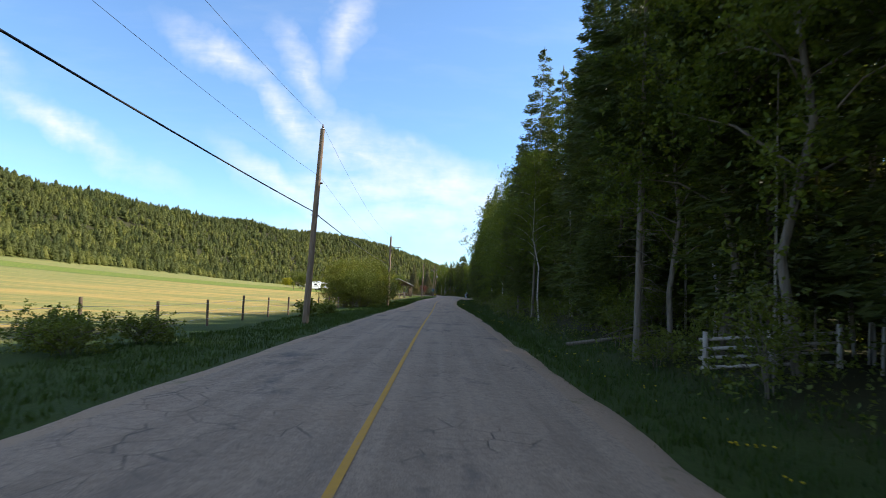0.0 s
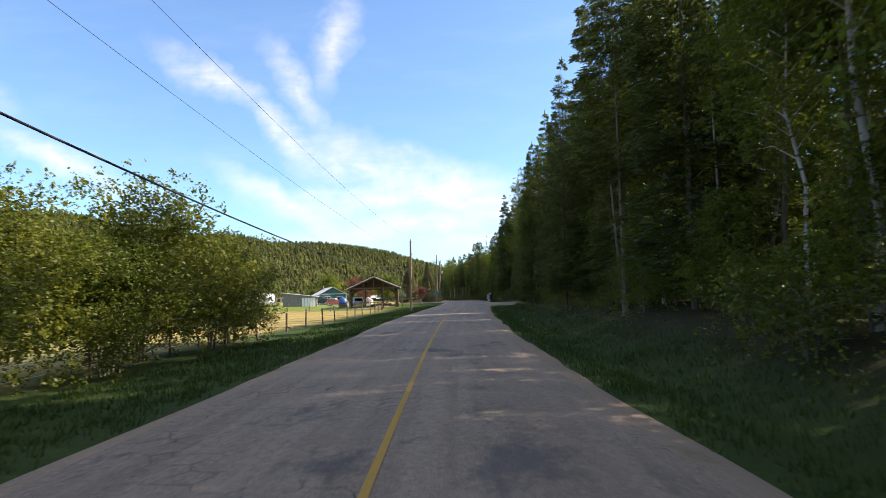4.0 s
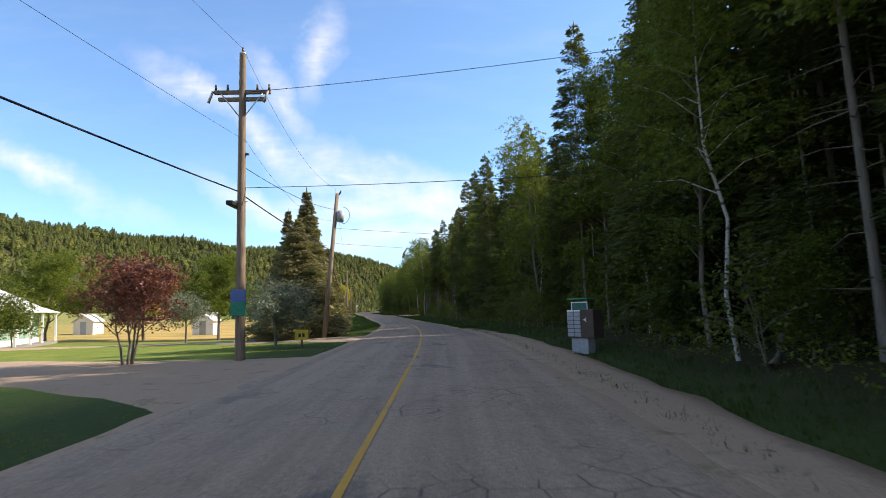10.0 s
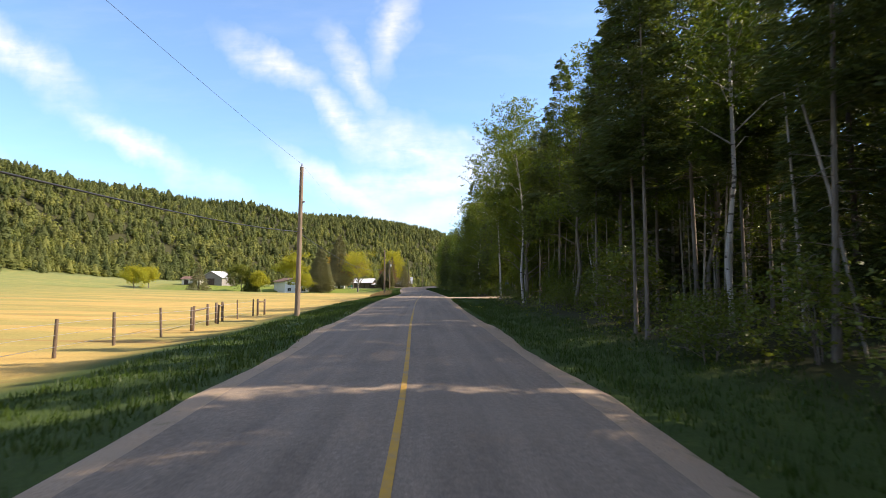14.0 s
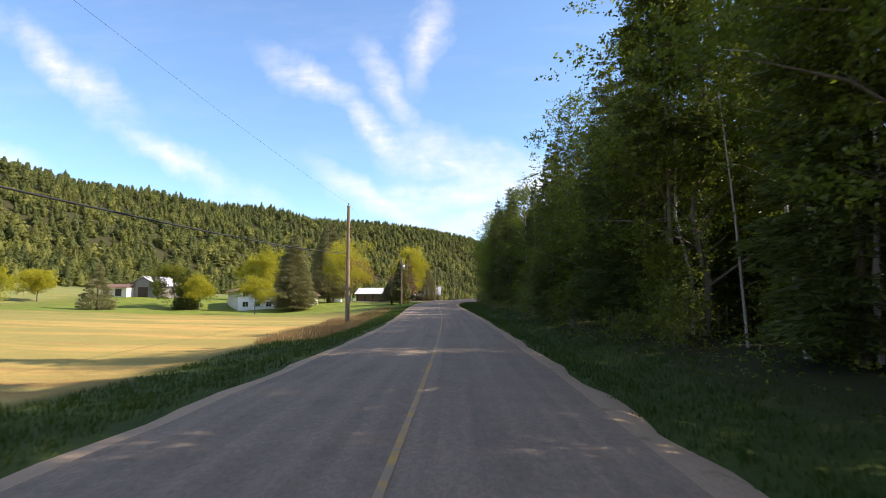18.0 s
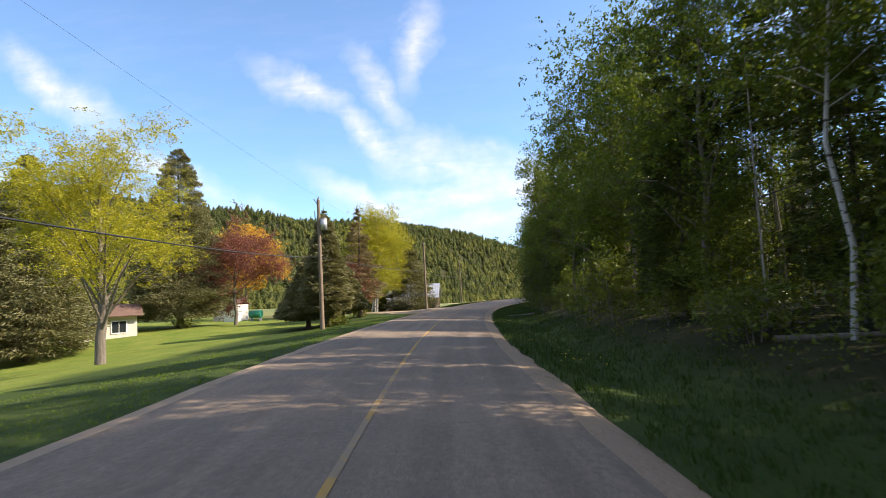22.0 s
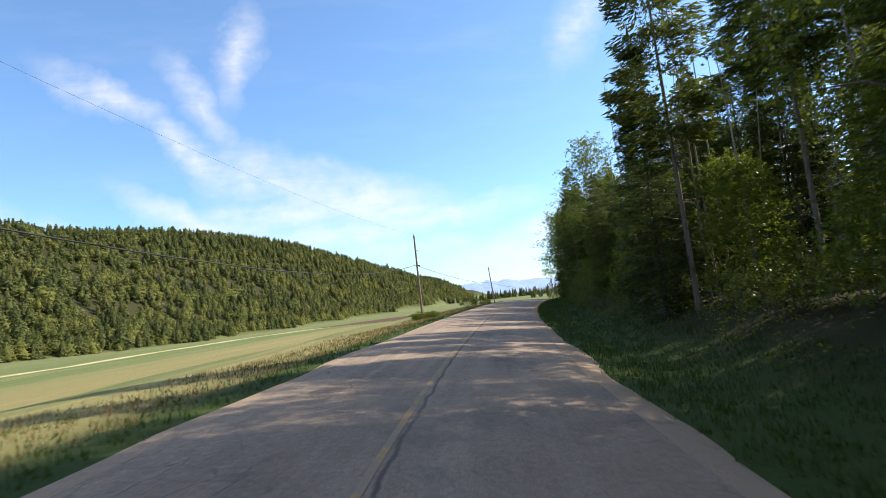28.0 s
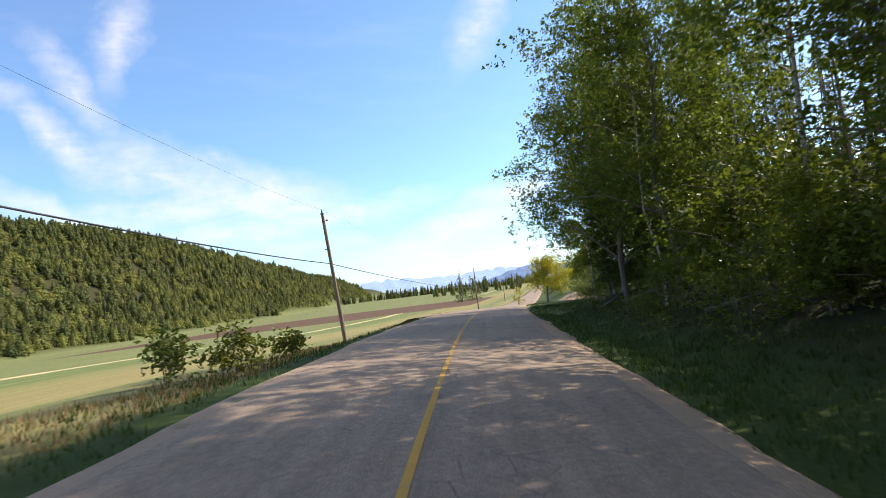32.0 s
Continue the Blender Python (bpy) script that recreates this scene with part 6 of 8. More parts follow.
small_bush(-8.7, 589.5, 2.1, 140, "leafy bush standing in dry grass", "willow", 1.2, 50)
small_bush(-6.2, 598.8, 1.5, 141, "small leafy bush standing in dry grass", "shrub", 0.6)
small_bush(-4.4, 599.2, 1.5, 142, "small upright bush standing in dry grass", "willow", 0.6)
small_bush(-2.7, 605.0, 0.8, 144, "low leafy bush standing in dry grass", "willow", 0.5)
for k, (x, y) in enumerate(((-17.9, 561.4), (-17.4, 562.2), (-16.8, 563.0), (-16.2, 563.8))):
    small_bush(x, y, 0.2, 183 + k, "low dark green bush in the grass by the field", "shrub", 0.42, 90, 0.06)
for k, (x, y, h) in enumerate([(89, 858, 13), (93, 868, 15), (98, 866, 12), (103, 874, 11), (112, 800, 14), (118, 806, 15), (124, 812, 13), (131, 818, 14)]):
    yard_spruce(x, y, h * 1.1, 3.8, 150 + k, "dark spruce in a distant clump by the road", "spruce", low=0.6, boughs=110, per=14, size=0.5)
yard_tree("maple_tree", 57.0, 681.0, 9.5, 4.0, "birchleaf", 160, "green roadside tree in the distance", clumps=120, leaf=0.22)
yard_tree("maple_tree", 63.0, 694.0, 8.5, 3.6, "lime", 161, "green roadside tree in the distance", clumps=110, leaf=0.22)
small_bush(36.9, 672.0, 3.2, 162, "bright yellow-green young tree by the road", "lime", 0.9)
yard_tree("linden_tree", 34.8, 657.0, 6.6, 2.5, "lime", 163, "yellow-green roadside tree above a grassy bank", clumps=110, low=0.15)
for k, (x, y, h) in enumerate(((-8.6, 13.6, 0.45), (-9.8, 14.8, 0.5), (-8.0, 15.8, 0.4), (-10.8, 16.2, 0.45))):
    small_bush(x, y, h, 164 + k, "low dark leafy shrub in the verge grass", "shrub", 0.9, 110, 0.055)


# ---- fences ----
def wire_fence(points, every, tall, label, strands=(0.35, 0.7, 1.05), seed=1, thick=0.055):
    p = spline([(x, y, 0) for x, y in points], 0.25)
    rng = np.random.default_rng(seed)
    ob = thing("fence", Matrix(), label, "fence")
    tops, posts = [], []
    base = bmesh.new()
    tube_bm(base, (0, 0, -0.3), (0, 0, 1.0), 1.0, 0.92, 7)
    me = bpy.data.meshes.new("post")
    base.to_mesh(me)
    base.free()
    me.materials.append(MAT["timber"])
    for k in range(0, len(p), int(every / 0.25)):
        x, y = p[k, 0] + rng.normal(0, 0.08), p[k, 1]
        g, h, r = height(x, y), tall * rng.uniform(0.9, 1.12), thick * rng.uniform(0.8, 1.2)
        post = new("post", me)
        post.parent = ob
        post.matrix_basis = Matrix.Translation((x, y, g)) @ Euler((rng.normal(0, 0.04), rng.normal(0, 0.04), 0)).to_matrix().to_4x4() @ Matrix.Diagonal((r, r, h, 1))
        tops.append((x, y, g))
    for s in strands:
        bag = Bag()
        pts = np.array(tops) + [0.05, 0, s * tall / 1.2]
        pipe(bag, pts, np.full(len(pts), 0.006), 4)
        part("wire", bag.mesh("wire", "steel", True), None, ob)
    return ob


wire_fence([(-11.0, 4), (-10.6, 24), (-10.2, 50), (-9.8, 80), (-9.3, 110), (-8.6, 140), (-9.0, 156)], 4.6, 1.2, "field fence of dark wooden posts and wire", seed=2)
wire_fence([(-9.6, 248.5), (-10.3, 256), (-12.6, 266), (-15.0, 281), (-17.2, 295)], 4.2, 1.25, "field fence of wooden posts and wire along the stubble", seed=3)
wire_fence([(-9.0, 156), (-18, 158), (-32, 166), (-46, 176)], 4.0, 1.1, "old fence of wooden posts and wire across the pasture", seed=4)


def brace(a, b, tall=1.25):
    """Two stout posts with a rail between them."""
    ob = thing("fence_brace", Matrix(), "pair of stout fence posts joined by a rail", "fence")
    ends = []
    for x, y in (a, b):
        g = height(x, y)
        tube_part("post", "timber", ob, (x, y, g - 0.3), (x, y, g + tall), 0.085, 0.08)
        ends.append((x, y, g + tall * 0.82))
    tube_part("rail", "timber", ob, ends[0], ends[1], 0.05)


brace((-10.4, 248.6), (-9.2, 250.2))
brace((-14.9, 280.0), (-15.6, 283.0))
brace((-15.9, 284.6), (-16.2, 286.0))
brace((-16.9, 293.0), (-17.2, 295.0))


def rail_fence(a, b, rails, tall, label, posts=3, mat="rail", r=0.045):
    ob = thing("rail_fence", Matrix(), label, "fence")
    a, b = Vector((*a, height(*a))), Vector((*b, height(*b)))
    for k in range(posts):
        p = a.lerp(b, k / (posts - 1))
        tube_part("post", mat, ob, p - Vector((0, 0, 0.3)), p + Vector((0, 0, tall + 0.1)), 0.07, 0.06)
    for k in range(rails):
        z = Vector((0, 0.06 * (k % 2), tall * (k + 0.6) / rails))
        tube_part("rail", mat, ob, a + z - (b - a) * 0.04, b + z + (b - a) * 0.04, r, r * 0.8, 7)


rail_fence((6.2, 13.4), (8.9, 12.8), 4, 0.85, "weathered split-rail fence in the shade of the forest")
rail_fence((-8.6, 170.8), (-14.0, 170.2), 2, 1.1, "low rail fence in front of the open pole barn", 3, "timber")
rail_fence((-7.4, 170.6), (-4.3, 170.0), 2, 0.95, "low rail fence on the lawn beside the pole barn", 3, "timber")
rail_fence((-12.0, 238.0), (-6.4, 238.8), 3, 1.2, "lattice of thin fence rails beside the spruces", 6, "timber", 0.03)


# ---- buildings ----
def ribbed_slope(a, b, c, d, mat, parent, name="roof_slope", ribs=14, thick=0.06):
    """A roof slope through four corners (eave a-b, ridge d-c), with raised ribs running up it."""
    a, b, c, d = (Vector(v) for v in (a, b, c, d))
    n = (b - a).cross(d - a).normalized()
    n = n if n.z > 0 else -n
    bm = bmesh.new()
    marks = [(0.0, 0.0)]
    for k in range(ribs if ribs > 1 else 0):
        c0 = (k + 0.5) / ribs
        marks += [(c0 - 0.16 / ribs, 0.0), (c0 - 0.07 / ribs, 0.03), (c0 + 0.07 / ribs, 0.03), (c0 + 0.16 / ribs, 0.0)]
    marks.append((1.0, 0.0))
    rows = [[bm.verts.new(p.lerp(q, t) + n * z) for t, z in [(t, thick + h) for t, h in marks]] for p, q in ((a, b), (d, c))]
    under = [[bm.verts.new(p.lerp(q, t)) for t, _ in marks] for p, q in ((a, b), (d, c))]
    m = len(marks)
    for k in range(m - 1):
        bm.faces.new((rows[0][k], rows[0][k + 1], rows[1][k + 1], rows[1][k]))
        bm.faces.new((under[0][k], under[1][k], under[1][k + 1], under[0][k + 1]))
        for e in (0, 1):
            bm.faces.new((rows[e][k], under[e][k], under[e][k + 1], rows[e][k + 1]))
    for k in (0, m - 1):
        bm.faces.new((rows[0][k], rows[1][k], under[1][k], under[0][k]))
    return part(name, bm, mat, parent)


def window(parent, x0, z0, x1, z1, y, out=-1, frame_mat="white", axis="x"):
    """A window in a wall: axis x lies in a wall at constant y, axis y in a wall at constant x."""
    def put(bm, u0, v0, u1, v1, a, b):
        a, b = sorted((y + out * a, y + out * b))
        if axis == "x":
            box_bm(bm, u0, a, v0, u1, b, v1)
        else:
            box_bm(bm, a, u0, v0, b, u1, v1)
    ob = new("window")
    ob.parent = parent
    bm = bmesh.new()
    t = 0.09
    put(bm, x0 - t, z0 - t, x1 + t, z0, -0.02, 0.05)
    put(bm, x0 - t, z1, x1 + t, z1 + t, -0.02, 0.05)
    put(bm, x0 - t, z0, x0, z1, -0.02, 0.05)
    put(bm, x1, z0, x1 + t, z1, -0.02, 0.05)
    put(bm, (x0 + x1) / 2 - 0.02, z0, (x0 + x1) / 2 + 0.02, z1, -0.01, 0.03)
    part("window_frame", bm, frame_mat, ob)
    bm = bmesh.new()
    put(bm, x0, z0, x1, z1, -0.03, 0.01)
    part("pane", bm, "glass", ob)
    return ob


def wall_part(parent, outline, axis, a, b, mat, name="wall"):
    bm = bmesh.new()
    prism_bm(bm, outline, axis, a, b)
    return part(name, bm, mat, parent)


def pole_barn():
    """The open timber pole barn with a pale metal roof."""
    g = height(-12.8, 176) + 0.02
    ob = thing("pole_barn", Matrix.Translation((-12.8, 176.0, g)) @ Euler((0, 0, radians(7))).to_matrix().to_4x4(), "open timber pole barn with a pale metal gable roof", "barn")
    hw, hl, eave, peak = 4.0, 6.2, 3.35, 5.1
    over, ends = 0.5, 0.6
    drop = (peak - eave) / hw * over
    for s in (-1, 1):
        ribbed_slope((s * (hw + over), -hl - ends, eave - drop), (s * (hw + over), hl + ends, eave - drop), (0, hl + ends, peak), (0, -hl - ends, peak), "tin", ob, ribs=44)
        for k in range(5):
            y = -hl + 2 * hl * k / 4
            tube_part("post", "timber", ob, (s * hw, y, -0.4), (s * hw, y, eave - 0.05), 0.12, 0.10, 8)
            for e in (-1, 1):
                if abs(y + e * 1.0) < hl + 0.2:
                    tube_part("knee_brace", "timber", ob, (s * hw, y, eave - 1.0), (s * hw, y + e * 0.9, eave - 0.2), 0.055, sides=6)
            tube_part("knee_brace", "timber", ob, (s * hw, y, eave - 1.1), (s * (hw - 1.0), y, eave - 0.12), 0.06, sides=6)
        tube_part("eave_beam", "timber", ob, (s * hw, -hl - 0.5, eave - 0.1), (s * hw, hl + 0.5, eave - 0.1), 0.11, sides=8)
        for k in range(3):
            x = s * hw * (0.25 + 0.25 * k)
            z = peak - (peak - eave) * abs(x) / hw - 0.09
            cube_part("purlin", "timber", ob, x - 0.045, -hl - 0.6, z - 0.07, x + 0.045, hl + 0.6, z + 0.02)
    for k in range(5):
        y = -hl + 2 * hl * k / 4
        cube_part("tie_beam", "timber", ob, -hw - 0.3, y - 0.08, eave - 0.22, hw + 0.3, y + 0.08, eave - 0.02)
        for s in (-1, 1):
            tube_part("rafter", "timber", ob, (s * (hw + over * 0.8), y, eave - drop * 0.8 - 0.1), (0, y, peak - 0.12), 0.08, sides=6)
            tube_part("king_strut", "timber", ob, (s * 1.7, y, eave - 0.05), (s * 1.7, y, peak - 0.42 * 1.75), 0.06, sides=6)
        tube_part("king_post", "timber", ob, (0, y, eave - 0.05), (0, y, peak - 0.15), 0.07, sides=6)
    for s in (-1, 1):
        tube_part("middle_post", "timber", ob, (s * 1.6, -hl, -0.4), (s * 1.6, -hl, eave - 0.1), 0.11, 0.10, 8)
        tube_part("middle_post", "timber", ob, (s * 1.6, hl, -0.4), (s * 1.6, hl, eave - 0.1), 0.11, 0.10, 8)
    bm = bmesh.new()
    prism_bm(bm, [(-hw - 0.2, eave - 0.02), (hw + 0.2, eave - 0.02), (0, peak - 0.1)], "y", hl - 0.05, hl)
    part("gable_boards", bm, "timber", ob)
    # what lies under and beside the roof
    rng = np.random.default_rng(41)
    pile = thing("firewood_pile", Matrix.Translation((-11.0, 173.3, height(-11, 173.3))), "low heap of split dark firewood beside the barn", "firewood")
    for k in range(90):
        x, y = rng.uniform(-2.6, 2.3), rng.uniform(-1.0, 1.0)
        z = 0.1 + 0.75 * max(0, 1 - (x / 2.8) ** 2 - (y / 1.4) ** 2) * rng.uniform(0.3, 1)
        a = rng.uniform(0, 3.14)
        d = Vector((math.cos(a) * 0.25, math.sin(a) * 0.25, rng.uniform(-0.06, 0.06)))
        tube_part("log", "darkboard", pile, Vector((x, y, z)) - d, Vector((x, y, z)) + d, rng.uniform(0.06, 0.1), sides=6)
    bench = thing("plank_stack", Matrix.Translation((-14.0, 172.4, height(-14, 172.4))), "low stack of weathered planks", "planks")
    for k in range(5):
        cube_part("plank", "board", bench, -1.6, -0.35 + 0.02 * k, 0.02 + 0.07 * k, 1.5 - 0.1 * k, 0.3, 0.08 + 0.07 * k)
    mower = thing("garden_tractor", Matrix.Translation((-15.7, 172.6, height(-15.7, 172.6))) @ Euler((0, 0, 0.4)).to_matrix().to_4x4(), "small yellow garden tractor beside the barn", "tractor")
    cube_part("hood", "yellowpaint", mower, 0.1, -0.3, 0.35, 1.0, 0.3, 0.85, 0.06)
    cube_part("deck", "yellowpaint", mower, -0.8, -0.45, 0.22, 0.2, 0.45, 0.5, 0.05)
    cube_part("seat", "blackpaint", mower, -0.65, -0.22, 0.52, -0.25, 0.22, 0.62, 0.03)
    tube_part("steering_column", "ink", mower, (0.1, 0, 0.6), (-0.1, 0, 0.98), 0.03)
    for x, y, r in ((-0.55, -0.45, 0.27), (-0.55, 0.45, 0.27), (0.75, -0.38, 0.2), (0.75, 0.38, 0.2)):
        tube_part("wheel", "tyre", mower, (x, y - 0.1, r), (x, y + 0.1, r), r, sides=14)


def green_house():
    g = height(-29, 224) + 0.05
    ob = thing("house", Matrix.Translation((-30.9, 225.0, g)) @ Euler((0, 0, radians(20))).to_matrix().to_4x4(), "single-storey teal green house with a white metal roof", "house")
    hw, hl, eave, peak, t = 3.3, 6.7, 3.0, 4.75, 0.16
    wall_part(ob, [(-hw, -0.3), (hw, -0.3), (hw, eave), (0, peak - 0.05), (-hw, eave)], "y", -hl, -hl + t, "teal")
    wall_part(ob, [(-hw, -0.3), (hw, -0.3), (hw, eave), (0, peak - 0.05), (-hw, eave)], "y", hl - t, hl, "teal")
    cube_part("wall", "teal", ob, -hw, -hl + t, -0.3, -hw + t, hl - t, eave)
    cube_part("wall", "palegreen", ob, hw - t, -hl + t, -0.3, hw, hl - t, eave)
    cube_part("plinth", "white", ob, hw - 0.02, -hl - 0.02, -0.3, hw + 0.03, hl + 0.02, 0.45)
    for s in (-1, 1):
        ribbed_slope((s * (hw + 0.55), -hl - 0.45, eave - 0.28), (s * (hw + 0.55), hl + 0.45, eave - 0.28), (0, hl + 0.45, peak), (0, -hl - 0.45, peak), "tin", ob, ribs=26)
    ribbed_slope((hw + 1.5, -hl + 2.2, eave - 0.52), (hw + 1.5, hl + 0.3, eave - 0.52), (hw + 0.3, hl + 0.3, eave - 0.1), (hw + 0.3, -hl + 2.2, eave - 0.1), "tin", ob, "porch_roof", ribs=14)
    for y in (-hl + 2.4, -0.6, 2.6, hl):
        cube_part("porch_post", "white", ob, hw + 1.2, y - 0.07, -0.1, hw + 1.34, y + 0.07, eave - 0.45)
    cube_part("porch_floor", "board", ob, hw + 0.03, -hl + 2.2, -0.3, hw + 1.4, hl + 0.2, 0.05)
    cube_part("corner_trim", "white", ob, hw - 0.06, -hl - 0.03, -0.2, hw + 0.04, -hl + 0.08, eave - 0.2)
    cube_part("corner_trim", "white", ob, -hw - 0.03, -hl - 0.03, -0.2, -hw + 0.06, -hl + 0.06, eave)
    cube_part("gable_trim", "white", ob, -hw - 0.3, -hl - 0.05, eave - 0.02, hw + 0.3, -hl - 0.004, eave + 0.12)
    window(ob, -1.9, 1.35, -0.7, 2.35, -hl)
    window(ob, 1.1, 1.35, 2.4, 2.35, -hl)
    window(ob, -hl + 1.0, 1.3, -hl + 2.0, 2.4, hw, 1, "white", "y")
    window(ob, 3.6, 1.3, 4.9, 2.3, hw, 1, "white", "y")
    cube_part("door", "white", ob, hw + 0.003, 0.2, 0.05, hw + 0.06, 1.15, 2.1)
    tube_part("chimney", "greypaint", ob, (-1.0, 2.5, peak - 0.5), (-1.0, 2.5, peak + 0.55), 0.11)
    for k, (x, y) in enumerate(((-25.6, 217.0), (-27.6, 216.6))):
        broadleaf("flower_bush", 0.9, 0.7, ("greybark", "gold" if k else "lime"), 170 + k, 0.05, 4, 24, 26, 0.1, 4, 0.02, 0.2, 0.6, "low orange-leaved bush in front of the house", "bush", stand(x, y), leafname="leaves")
    yard_tree("young_tree", -24.2, 221.0, 3.6, 1.1, "shrub", 172, "slim young tree in front of the porch", clumps=40, per=26, tr=0.05)


def grey_shed():
    g = height(-24, 184)
    ob = thing("shed", Matrix.Translation((-30.6, 194.5, g)) @ Euler((0, 0, radians(12))).to_matrix().to_4x4(), "grey board shed with a white sloping roof", "shed")
    wall_part(ob, [(-3.4, -0.2), (3.4, -0.2), (3.4, 2.1), (-3.4, 3.0)], "y", -2.6, -2.45, "board")
    wall_part(ob, [(-3.4, -0.2), (3.4, -0.2), (3.4, 2.1), (-3.4, 3.0)], "y", 2.45, 2.6, "board")
    cube_part("wall", "board", ob, -3.4, -2.45, -0.2, -3.25, 2.45, 3.0)
    cube_part("wall", "white", ob, 3.25, -2.45, -0.2, 3.4, 2.45, 2.1)
    ribbed_slope((3.8, -3.0, 2.06), (3.8, 3.0, 2.06), (-3.7, 3.0, 3.08), (-3.7, -3.0, 3.08), "white", ob, ribs=12)
    for k in range(5):
        cube_part("door_panel", "white", ob, 0.4 + 0.55 * k, -2.66, 0.0, 0.9 + 0.55 * k, -2.61, 1.95)


def farmhouse():
    g = height(-68.0, 438.2) - 0.6
    seat_here = Matrix.Translation((-68.0, 438.2, g)) @ Euler((0, 0, radians(40))).to_matrix().to_4x4()
    ob = thing("farmhouse", seat_here, "two-storey white farmhouse with a brown shingle roof", "house")
    hw, hl, eave, peak, t = 3.9, 5.4, 3.9, 5.0, 0.2
    for y0, y1 in ((-hl, -hl + t), (hl - t, hl)):
        wall_part(ob, [(-hw, -0.3), (hw, -0.3), (hw, eave), (0, peak - 0.05), (-hw, eave)], "y", y0, y1, "white")
    cube_part("wall", "white", ob, -hw, -hl + t, -0.3, -hw + t, hl - t, eave)
    cube_part("wall", "white", ob, hw - t, -hl + t, -0.3, hw, hl - t, eave)
    for s in (-1, 1):
        ribbed_slope((s * (hw + 0.6), -hl - 0.6, eave - 0.2), (s * (hw + 0.6), hl + 0.6, eave - 0.2), (0, hl + 0.6, peak), (0, -hl - 0.6, peak), "shingle", ob, ribs=1, thick=0.12)
    for x in (-3.0, -0.6, 1.8):
        window(ob, x, 2.8, x + 1.1, 3.75, -hl)
        window(ob, x, 0.7, x + 1.1, 1.7, -hl)
    window(ob, -2.0, 2.8, -0.9, 3.7, hw, 1, "white", "y")
    window(ob, 1.0, 0.7, 2.4, 1.7, hw, 1, "white", "y")
    wing = thing("garage", seat_here @ Matrix.Translation((8.9, -1.5, 0.4)), "low cream garage beside the farmhouse", "garage")
    cube_part("wall", "cream", wing, -4.5, -3.0, -0.3, 4.5, -2.8, 2.5)
    cube_part("wall", "cream", wing, -4.5, 2.8, -0.3, 4.5, 3.0, 2.5)
    cube_part("wall", "cream", wing, -4.5, -2.8, -0.3, -4.3, 2.8, 2.5)
    cube_part("wall", "cream", wing, 4.3, -2.8, -0.3, 4.5, 2.8, 2.5)
    for s in (-1, 1):
        ribbed_slope((-5.0, s * 3.5, 2.4), (5.0, s * 3.5, 2.4), (5.0, 0, 3.5), (-5.0, 0, 3.5), "shingle", wing, ribs=1, thick=0.1)
    cube_part("garage_door", "white", wing, -3.4, -3.05, 0.0, -0.6, -3.004, 2.1)
    cube_part("door", "brownpaint", wing, 1.0, -3.05, 0.0, 1.9, -3.004, 2.0)
    window(wing, 2.5, 1.0, 3.6, 2.0, -3.0)
    low = thing("farm_shed", Matrix.Translation((-106.5, 447.0, height(-106.5, 447))), "long low brown-roofed shed behind the field", "shed")
    cube_part("wall", "cream", low, -3.5, -2.5, -0.3, 3.5, 2.5, 2.0)
    ribbed_slope((-4, -3.0, 1.95), (4, -3.0, 1.95), (4, 0, 2.9), (-4, 0, 2.9), "shingle", low, ribs=1)
    ribbed_slope((-4, 3.0, 1.95), (4, 3.0, 1.95), (4, 0, 2.9), (-4, 0, 2.9), "shingle", low, ribs=1)
    for x in (-2.6, 0.6):
        cube_part("shed_door", "darkboard", low, x, -2.56, 0.0, x + 1.6, -2.504, 1.7)
    far = thing("barn", Matrix.Translation((-100.5, 452.0, height(-100, 452))), "white-roofed barn half hidden by trees", "barn")
    wall_part(far, [(-4, -0.3), (4, -0.3), (4, 2.8), (0, 4.9), (-4, 2.8)], "y", -5, -4.8, "board")
    wall_part(far, [(-4, -0.3), (4, -0.3), (4, 2.8), (0, 4.9), (-4, 2.8)], "y", 4.8, 5, "board")
    cube_part("wall", "board", far, -4, -4.8, -0.3, -3.8, 4.8, 2.8)
    cube_part("wall", "board", far, 3.8, -4.8, -0.3, 4, 4.8, 2.8)
    for s in (-1, 1):
        ribbed_slope((s * 4.5, -5.4, 2.55), (s * 4.5, 5.4, 2.55), (0, 5.4, 5.0), (0, -5.4, 5.0), "tin", far, ribs=16)
    cube_part("barn_door", "darkboard", far, -1.3, -5.06, 0, 1.3, -5.004, 2.4)


